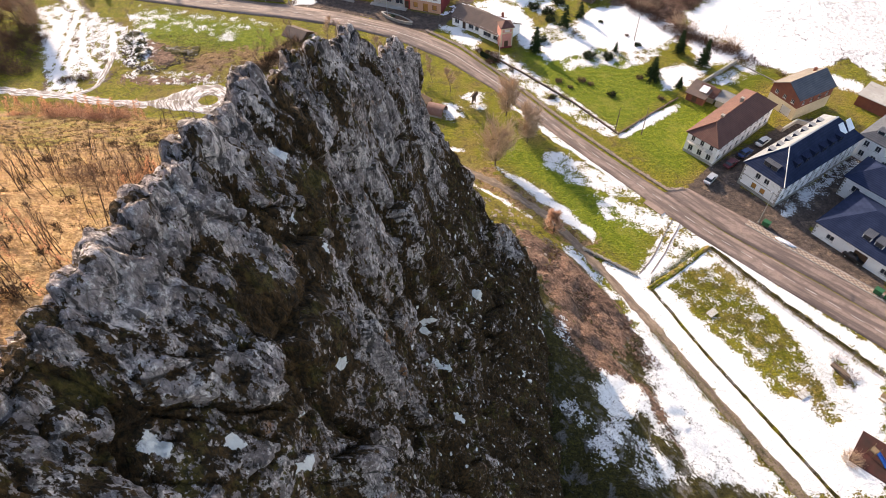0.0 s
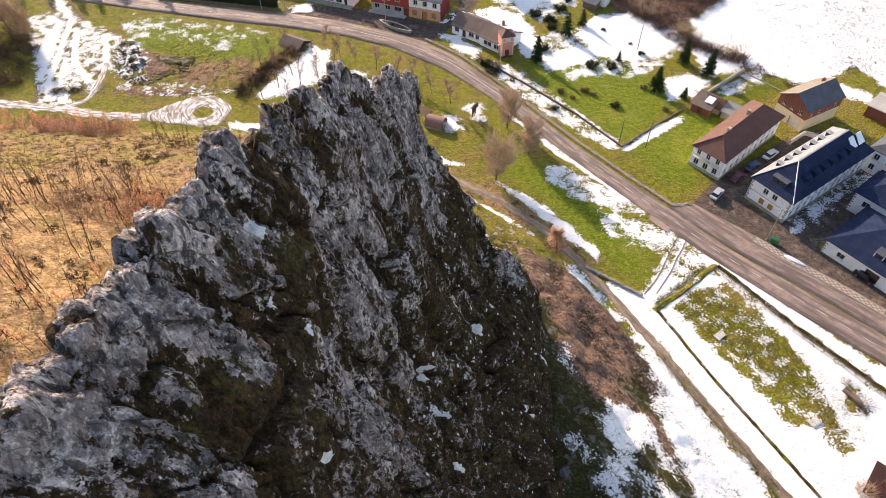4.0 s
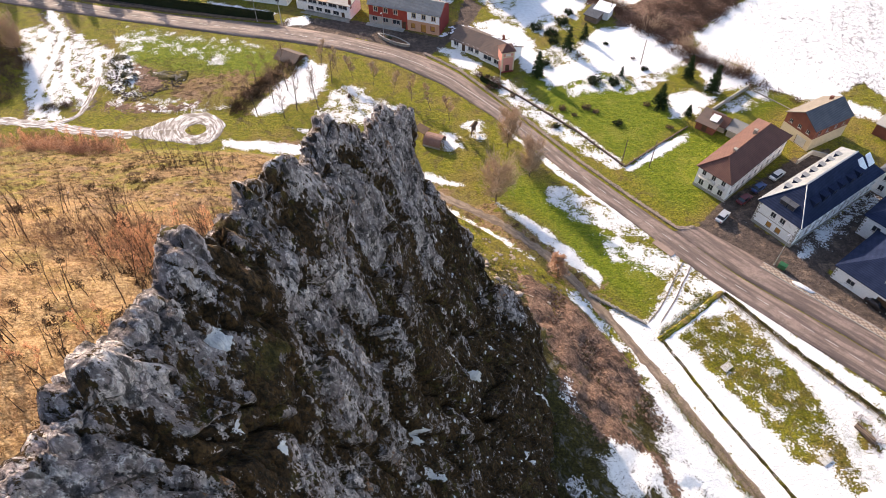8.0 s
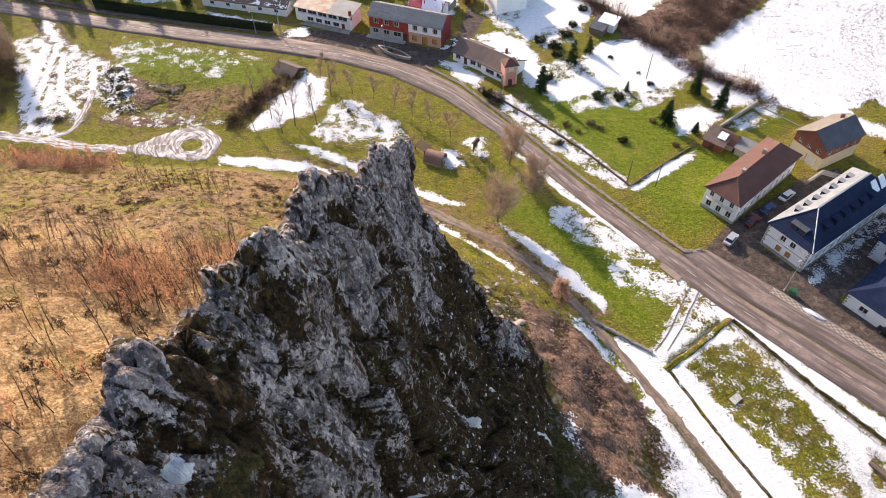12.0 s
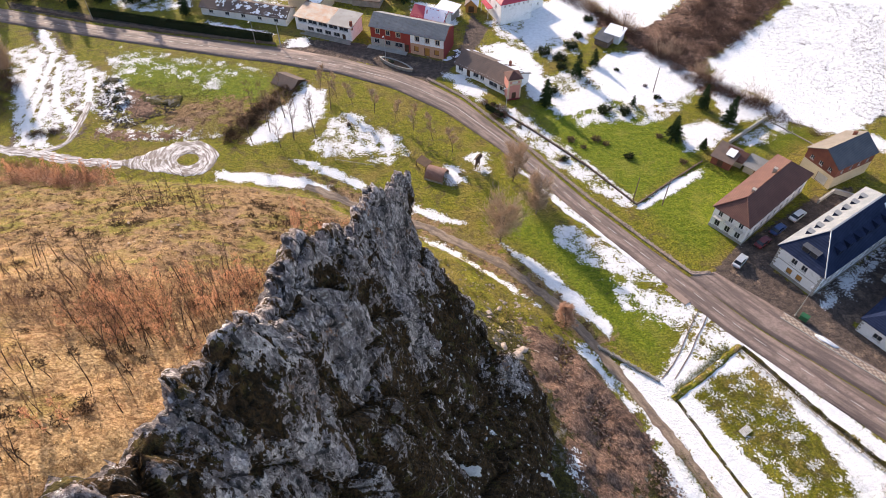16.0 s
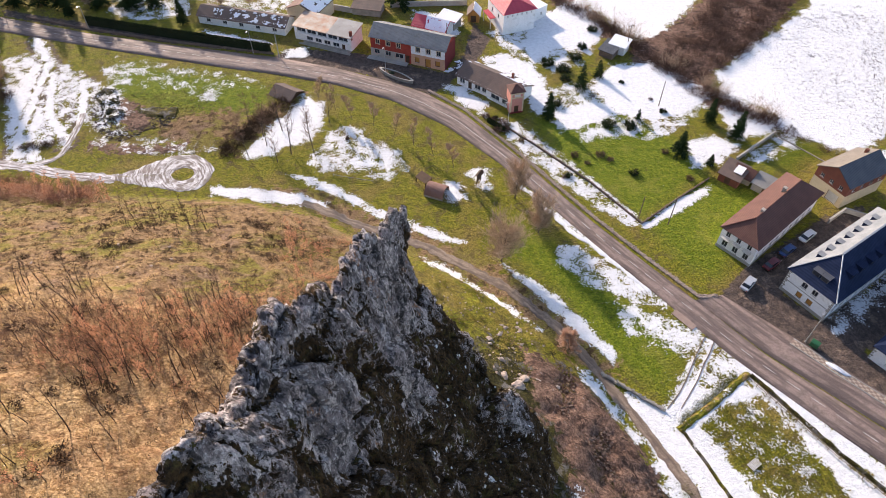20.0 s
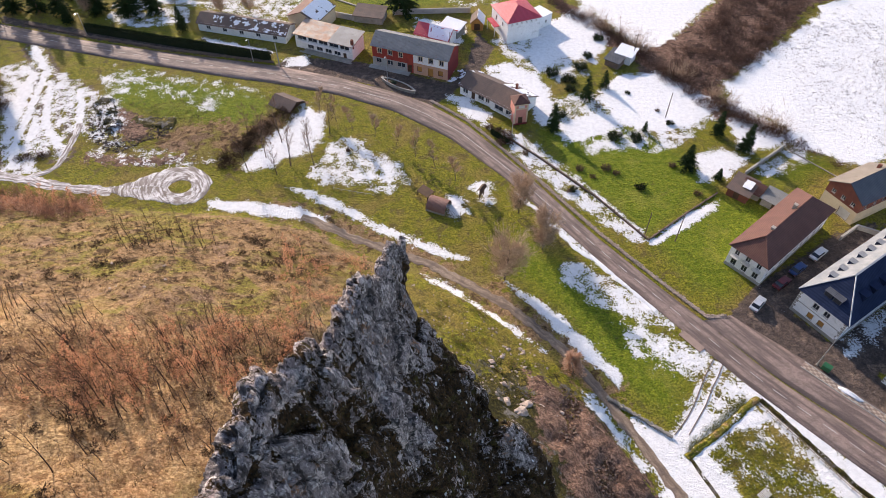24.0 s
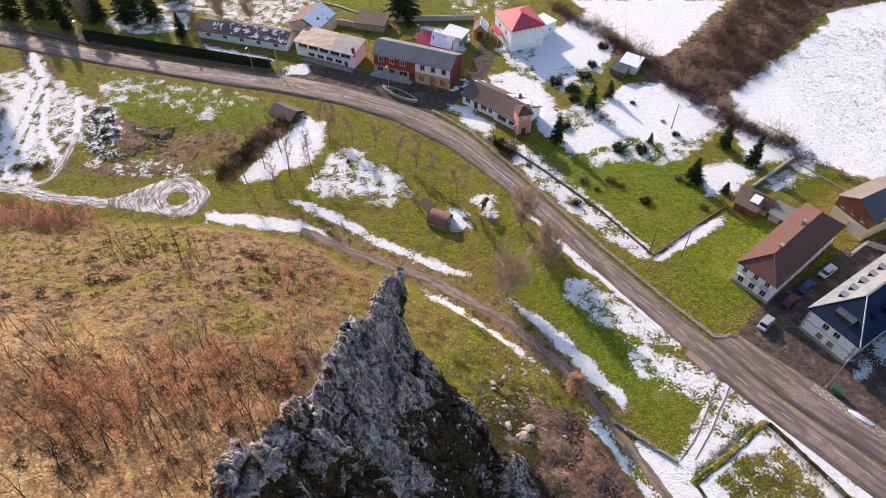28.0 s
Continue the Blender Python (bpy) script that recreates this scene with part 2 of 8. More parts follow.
def rock_material():
    n = Nodes("limestone_moss_and_shade", 0.9, 0, 0.2)
    tall = n.scaled(1, 1, 0.45)
    fine, mid, big = n.ramp(n.noise(5.0, 5, 0.68, tall), 0.41, 0.60), n.ramp(n.noise(1.1, 6, 0.68, tall, 0.4), 0.40, 0.60), n.ramp(n.noise(0.22, 5, 0.6, tall), 0.40, 0.60)
    grey = n.mix(mid, (0.20, 0.158, 0.156), (0.60, 0.505, 0.49))
    grey = n.mix(n.math("MULTIPLY", big, 0.45), grey, (0.165, 0.147, 0.147))
    grey = n.mix(n.ramp(n.noise(0.7, 6, 0.72, tall, 0.6), 0.515, 0.575, 0.0, 0.85), grey, (0.90, 0.80, 0.765))
    grey = n.mix(n.ramp(n.noise(3.2, 5, 0.7), 0.55, 0.60, 0.0, 0.7), grey, (0.92, 0.87, 0.84))
    grey = n.mix(n.math("MULTIPLY", fine, 0.62), grey, (0.11, 0.10, 0.098))
    grey = n.mix(n.ramp(n.noise(2.1, 6, 0.7, n.scaled(1, 1, 0.3)), 0.53, 0.585, 0.0, 0.88), grey, (0.05, 0.044, 0.043))
    rusty = n.ramp(n.noise(0.33, 6, 0.7, n.scaled(1, 1, 0.6)), 0.58, 0.66, 0.0, 1.0)
    grey = n.mix(n.math("MULTIPLY", rusty, n.ramp(n.noise(2.5, 5, 0.7), 0.46, 0.56, 0.0, 0.85)), grey, (0.38, 0.17, 0.06))
    split = n.math("MAXIMUM", n.ramp(n.math("ADD", n.attribute("joint"), n.math("MULTIPLY", n.math("SUBTRACT", mid, 0.5), 0.6)), 0.55, 0.85), n.ramp(n.voronoi(0.9, "DISTANCE_TO_EDGE", n.scaled(1.2, 1.2, 0.6)), 0.0, 0.028, 0.45, 0.0))
    grey = n.mix(n.math("MULTIPLY", split, 0.85), grey, (0.025, 0.023, 0.022))
    # moss colour; in hollows and cracks it also carries their shade
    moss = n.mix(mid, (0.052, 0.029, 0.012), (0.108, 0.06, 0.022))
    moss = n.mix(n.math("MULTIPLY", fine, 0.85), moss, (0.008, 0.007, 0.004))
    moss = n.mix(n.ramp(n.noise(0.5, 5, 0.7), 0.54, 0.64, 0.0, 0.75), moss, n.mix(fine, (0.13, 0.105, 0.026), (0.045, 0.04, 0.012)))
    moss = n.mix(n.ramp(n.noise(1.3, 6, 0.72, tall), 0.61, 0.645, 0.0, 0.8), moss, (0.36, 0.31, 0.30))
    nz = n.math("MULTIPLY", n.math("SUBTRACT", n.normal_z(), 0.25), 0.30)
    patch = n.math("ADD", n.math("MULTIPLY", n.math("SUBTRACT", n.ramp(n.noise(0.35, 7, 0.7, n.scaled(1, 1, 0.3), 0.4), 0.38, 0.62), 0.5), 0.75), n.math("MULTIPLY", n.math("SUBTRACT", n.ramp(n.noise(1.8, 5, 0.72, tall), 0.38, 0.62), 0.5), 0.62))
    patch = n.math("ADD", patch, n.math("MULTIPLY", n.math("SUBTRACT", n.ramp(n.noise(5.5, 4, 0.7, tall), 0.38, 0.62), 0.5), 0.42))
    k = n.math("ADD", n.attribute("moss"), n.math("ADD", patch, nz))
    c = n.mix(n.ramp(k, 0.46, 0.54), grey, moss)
    fleck = n.math("ADD", n.ramp(n.voronoi(0.7, "F1", n.scaled(1.5, 1.5, 0.4)), 0.05, 0.28, 1.0, 0.0), n.math("MULTIPLY", n.math("SUBTRACT", n.noise(2.4, 5, 0.7), 0.5), 1.6))
    c = n.mix(n.math("MULTIPLY", n.ramp(fleck, 0.645, 0.675), n.ramp(n.attribute("fleck"), 0.3, 0.6)), c, (0.93, 0.94, 0.95))
    c, m = snow_over(n, c, "snow", 1.6, 0.8, 0.5, (0.95, 0.955, 0.96))
    relief = n.math("ADD", n.math("ADD", mid, n.math("MULTIPLY", fine, 0.55)), n.math("SUBTRACT", n.math("MULTIPLY", n.noise(11.0, 3, 0.65), 0.7), n.math("MULTIPLY", split, 0.8)))
    return n.done(c, relief, 0.9, 0.22)


def track_material(name, low, high, wet, streak, weave=1.2):
    """A rutted track: streaks that run along it, from the distance across its width."""
    n = Nodes(name, 0.75, 0, 0.3)
    u = n.math("ADD", n.attribute("across"), n.math("MULTIPLY", n.math("SUBTRACT", n.noise(0.35, 5, 0.6), 0.5), weave))
    w = n.t.nodes.new("ShaderNodeTexNoise")
    w.noise_dimensions = "2D"
    w.inputs["Scale"].default_value, w.inputs["Detail"].default_value = streak, 5
    both = n.t.nodes.new("ShaderNodeCombineXYZ")
    n.t.links.new(u, both.inputs[0])
    n.t.links.new(n.math("MULTIPLY", n.attribute("run"), 0.10), both.inputs[1])
    n.t.links.new(both.outputs[0], w.inputs["Vector"])
    fine = n.ramp(n.noise(2.6, 5, 0.65), 0.4, 0.6)
    c = n.mix(n.ramp(w.outputs["Fac"], 0.40, 0.60), low, high)
    c = n.mix(n.ramp(n.noise(0.5, 5, 0.65), 0.5, 0.62, 0.0, 0.7), c, wet)
    c = n.mix(n.math("MULTIPLY", fine, 0.4), c, low)
    return n.done(c, n.math("ADD", w.outputs["Fac"], fine), 0.6, 0.08)


M = {
    "track_mud": track_material("rutted_mud", (0.16, 0.115, 0.085), (0.30, 0.225, 0.165), (0.12, 0.09, 0.075), 1.6),
    "track_slush": track_material("rutted_slush", (0.17, 0.14, 0.125), (0.70, 0.69, 0.70), (0.25, 0.21, 0.19), 2.6),
    "gravel": paint("pinkish_gravel", (0.33, 0.245, 0.20), (0.25, 0.18, 0.15), 1.0, 0.9, 0, 0.5, (0.15, 0.11, 0.095)),
    "bank_snow": paint("old_snow", (0.76, 0.78, 0.81), (0.66, 0.67, 0.70), 2.0, 0.8, 0, 0.5, (0.42, 0.38, 0.33)),
    "ground": ground_material(),
    "rock": rock_material(),
    "asphalt": track_material("asphalt_worn", (0.135, 0.10, 0.088), (0.30, 0.222, 0.19), (0.155, 0.116, 0.102), 1.0, 0.3),
    "bankstone": paint("brown_bank_stones", (0.21, 0.145, 0.11), (0.14, 0.10, 0.08), 2.0, 0.9, 0, 0.5, (0.07, 0.05, 0.04)),
    "yard": paint("yard_mud_asphalt", (0.115, 0.10, 0.09), (0.21, 0.165, 0.13), 0.8, 0.8, 0, 0.3, (0.06, 0.05, 0.045)),
    "line": paint("road_paint", (0.55, 0.53, 0.5), (0.38, 0.36, 0.33), 2.0, 0.7),
    "white": paint("white_render", (0.87, 0.86, 0.85), (0.80, 0.79, 0.78), 1.0, 0.85, 0, 0.2, (0.52, 0.50, 0.47)),
    "cream": paint("cream_render", (0.62, 0.52, 0.36), (0.55, 0.45, 0.30), 1.0, 0.85, 0, 0.2, (0.40, 0.34, 0.26)),
    "peach": paint("peach_render", (0.62, 0.36, 0.24), (0.58, 0.33, 0.22), 1.0, 0.85, 0, 0.2, (0.45, 0.30, 0.24)),
    "red": paint("red_brick_render", (0.36, 0.06, 0.04), (0.29, 0.045, 0.035), 2.0, 0.85, 0, 0.2, (0.2, 0.05, 0.04)),
    "maroon": paint("maroon_sheet", (0.20, 0.025, 0.03), (0.16, 0.02, 0.025), 1.0, 0.6),
    "brick": paint("brown_brick", (0.20, 0.07, 0.045), (0.16, 0.055, 0.04), 3.0, 0.85, 0, 0.4),
    "pinkwall": paint("pink_render", (0.60, 0.27, 0.22), (0.55, 0.24, 0.2), 1.5, 0.8),
    "stone": paint("rough_stone", (0.36, 0.33, 0.29), (0.26, 0.24, 0.21), 2.0, 0.9, 0, 0.6, (0.14, 0.13, 0.10)),
    "concrete": paint("weathered_concrete", (0.42, 0.40, 0.37), (0.34, 0.32, 0.29), 1.0, 0.9, 0, 0.3, (0.22, 0.21, 0.18)),
    "slate": ribbed("slate_blue", (0.015, 0.024, 0.056), (0.026, 0.038, 0.082), 0.35, "Y", 0.85, 0.0, None, 0.06),
    # lighter copy of the slate: sunlight on the slope put into its colour
    "slate_pale": ribbed("slate_sunlit", (0.20, 0.215, 0.235), (0.30, 0.31, 0.32), 0.35, "Y", 0.6),
    "slate_grey": ribbed("slate_grey", (0.065, 0.072, 0.09), (0.10, 0.108, 0.125), 0.35, "Y", 0.65),
    "fibre": ribbed("fibre_cement_grey", (0.19, 0.195, 0.20), (0.25, 0.25, 0.25), 0.3, "X", 0.8, 0, (0.13, 0.12, 0.10)),
    "tile": ribbed("brown_tiles", (0.15, 0.07, 0.055), (0.11, 0.05, 0.042), 0.3, "X", 0.8, 0, (0.12, 0.065, 0.052)),
    "oldtile": ribbed("old_brown_tiles", (0.17, 0.12, 0.10), (0.12, 0.09, 0.08), 0.3, "X", 0.85, 0, (0.09, 0.08, 0.07)),
    "cement_tile": ribbed("weathered_cement_tiles", (0.25, 0.215, 0.18), (0.19, 0.165, 0.14), 0.3, "X", 0.85, 0, (0.15, 0.12, 0.09)),
    "rust": ribbed("rusty_sheet", (0.42, 0.36, 0.30), (0.36, 0.15, 0.07), 0.25, "X", 0.6, 0.0, (0.30, 0.10, 0.04)),
    "pinkroof": ribbed("pink_red_sheet", (0.56, 0.07, 0.10), (0.50, 0.06, 0.09), 0.3, "X", 0.5),
    "snow": paint("roof_snow", (0.82, 0.84, 0.88), (0.78, 0.80, 0.85), 1.0, 0.7, 0, 0.3),
    "glass": paint("window_glass", (0.03, 0.035, 0.045), (0.045, 0.05, 0.06), 1.0, 0.12, 0, 0.0, None, 0.5),
    "frame": paint("window_frame", (0.62, 0.60, 0.57), (0.55, 0.53, 0.5), 4.0, 0.6),
    "darkwood": paint("dark_wood", (0.10, 0.055, 0.03), (0.07, 0.04, 0.025), 4.0, 0.75),
    "wood": paint("weathered_wood", (0.24, 0.17, 0.10), (0.19, 0.14, 0.09), 4.0, 0.85, 0, 0.5),
    "ochre": paint("varnished_shutter", (0.50, 0.24, 0.06), (0.42, 0.20, 0.05), 4.0, 0.6),
    "soil": paint("dark_soil", (0.085, 0.062, 0.052), (0.055, 0.04, 0.034), 3.0, 0.9, 0, 0.6, (0.10, 0.075, 0.06)),
    "bark_dark": paint("oak_bark", (0.085, 0.058, 0.043), (0.055, 0.04, 0.03), 3.0, 0.9),
    "bark": paint("bare_bark", (0.17, 0.125, 0.095), (0.12, 0.09, 0.07), 3.0, 0.9),
    "twig": paint("bare_twigs", (0.25, 0.18, 0.13), (0.19, 0.135, 0.10), 0.8, 0.9),
    "hedge": paint("dark_hedge", (0.012, 0.022, 0.008), (0.02, 0.03, 0.011), 1.5, 0.85),
    "metal": paint("galvanised_metal", (0.45, 0.46, 0.47), (0.38, 0.39, 0.40), 2.0, 0.45, 0.7),
    "rubber": paint("tyre_rubber", (0.02, 0.02, 0.02), (0.03, 0.03, 0.03), 5.0, 0.8),
    "vault": ribbed("rusty_vault", (0.22, 0.11, 0.085), (0.28, 0.16, 0.13), 0.25, "X", 0.7),
    "blue": paint("blue_plastic", (0.02, 0.16, 0.55), (0.03, 0.14, 0.48), 3.0, 0.4),
    "outcrop": paint("pale_outcrop", (0.45, 0.36, 0.30), (0.33, 0.26, 0.22), 1.5, 0.9, 0, 0.6, (0.14, 0.11, 0.08)),
    "playmat": paint("rubber_play_surface", (0.07, 0.022, 0.018), (0.035, 0.018, 0.015), 1.2, 0.9, 0, 0.3, (0.02, 0.015, 0.012)),
    "green": paint("green_plastic", (0.02, 0.12, 0.05), (0.03, 0.10, 0.045), 4.0, 0.5),
}


# ---- building helpers ----
def link_mesh(name, bm, material, parent=None, label="", smooth=False):
    me = bpy.data.meshes.new(name)
    bm.to_mesh(me)
    bm.free()
    if smooth:
        me.polygons.foreach_set("use_smooth", [True] * len(me.polygons))
    for m in material if isinstance(material, (list, tuple)) else [material]:
        me.materials.append(M[m] if isinstance(m, str) else m)
    ob = new(name, me)
    if parent is not None:
        ob.parent = parent
    if label:
        ob["label"] = label
    return ob


def part(name, bm, material, parent, label="", smooth=False):
    return link_mesh(name, bm, material, parent, label, smooth)


def thing(name, label, category, x, y, z=0.0, turn=0.0, group="", kind=""):
    ob = new(name)
    ob.empty_display_size = 0.3
    ob.matrix_world = pose(x, y, z, 0, 0, turn)
    return tagged(ob, label, category, group, kind)


def box(bm, x0, y0, z0, x1, y1, z1, m=None):
    vs = [bm.verts.new((x, y, z)) for z in (z0, z1) for x, y in ((x0, y0), (x1, y0), (x1, y1), (x0, y1))]
    if m is not None:
        for v in vs:
            v.co = m @ v.co
    for f in ((3, 2, 1, 0), (4, 5, 6, 7), (0, 1, 5, 4), (1, 2, 6, 5), (2, 3, 7, 6), (3, 0, 4, 7)):
        bm.faces.new([vs[i] for i in f])
    return vs


def boxes(*args, bevel=0.0):
    bm = bmesh.new()
    for a in args:
        box(bm, *a)
    if bevel:
        bmesh.ops.bevel(bm, geom=bm.edges[:], offset=bevel, segments=1, affect="EDGES")
    return bm


def slab(bm, pts, thick):
    """A flat polygon with thickness, below the points."""
    p = [Vector(q) for q in pts]
    n = (p[1] - p[0]).cross(p[2] - p[0]).normalized()
    if n.z < 0:
        p.reverse()
        n = -n
    top, low = [bm.verts.new(q) for q in p], [bm.verts.new(q - n * thick) for q in p]
    bm.faces.new(top), bm.faces.new(low[::-1])
    for i in range(len(p)):
        j = (i + 1) % len(p)
        bm.faces.new((top[j], top[i], low[i], low[j]))


def tube(bm, a, b, ra, rb, sides=6):
    a, b = Vector(a), Vector(b)
    q = (b - a).to_track_quat("Z", "Y")
    rings = [[bm.verts.new(c + q @ Vector((r * math.cos(k * math.tau / sides), r * math.sin(k * math.tau / sides), 0))) for k in range(sides)] for c, r in ((a, ra), (b, rb))]
    for k in range(sides):
        j = (k + 1) % sides
        bm.faces.new((rings[0][k], rings[0][j], rings[1][j], rings[1][k]))
    bm.faces.new(rings[0][::-1]), bm.faces.new(rings[1])


# ---- lie of the land ----
def along(line, step=1.0):
    """Points along a polyline, smoothed, about one step apart."""
    p = np.array(line, float)
    d = np.concatenate(([0], np.cumsum(np.hypot(*np.diff(p[:, :2], axis=0).T))))
    s = np.arange(0, d[-1] + step * 0.5, step)
    out = np.stack([np.interp(s, d, p[:, k]) for k in range(p.shape[1])], 1)
    for _ in range(4):
        out[1:-1] = 0.25 * out[:-2] + 0.5 * out[1:-1] + 0.25 * out[2:]
    return out


def distance(X, Y, line):
    """Distance of every point of a grid from a polyline."""
    best = np.full(X.shape, 1e9)
    for (ax, ay), (bx, by) in zip(line[:-1], line[1:]):
        dx, dy = bx - ax, by - ay
        k = np.clip(((X - ax) * dx + (Y - ay) * dy) / (dx * dx + dy * dy + 1e-9), 0, 1)
        best = np.minimum(best, np.hypot(X - ax - k * dx, Y - ay - k * dy))
    return best


FOOT_N = [(-900, 150), (-130, 131), (-94, 129), (-69, 127), (-43, 126), (-26, 122), (-18, 117), (-3, 110.5), (11.5, 100.5), (20, 91.5), (28, 80)]
FOOT_E = [(11.5, 100.5), (20, 91.5), (28, 80), (33, 69), (39, 57), (45, 44), (50, 35), (65, 0), (110, -90), (400, -900)]


def height(X, Y):
    """Height of the bare land: a valley floor, and the hill that the crag stands on."""
    X, Y = np.asarray(X, float), np.asarray(Y, float)
    inside = Y < np.interp(X, [p[0] for p in FOOT_N], [p[1] for p in FOOT_N])
    inside &= X < np.interp(-Y, [-p[1] for p in FOOT_E], [p[0] for p in FOOT_E])
    dn, de = distance(X, Y, FOOT_N), distance(X, Y, FOOT_E)
    hn = 0.585 * np.minimum(dn, 100) + 0.15 * np.maximum(dn - 100, 0)
    he = np.interp(de, [0, 20, 40, 52, 300], [0, 12, 20, 80, 160])
    cap = np.interp(X, [-9, -6.9, -3.3, -1.8, 0.3, 3.4, 4.7, 7.2, 10, 13, 16, 60], [95, 60, 46, 38, 31, 24, 20.5, 17.5, 15, 13, 13, 13])
    h = np.where(inside, np.minimum(np.minimum(hn, he), cap), 0.0)
    roll = 0.35 * np.sin(X * 0.11 + 1.3) * np.sin(Y * 0.13) + 0.22 * np.sin(X * 0.31 + Y * 0.23) + 0.12 * np.sin(X * 0.83 - Y * 0.61)
    return h + roll * np.clip(h / 6.0, 0, 1.6)


def spot(x, y):
    return float(height(np.array([x]), np.array([y]))[0])

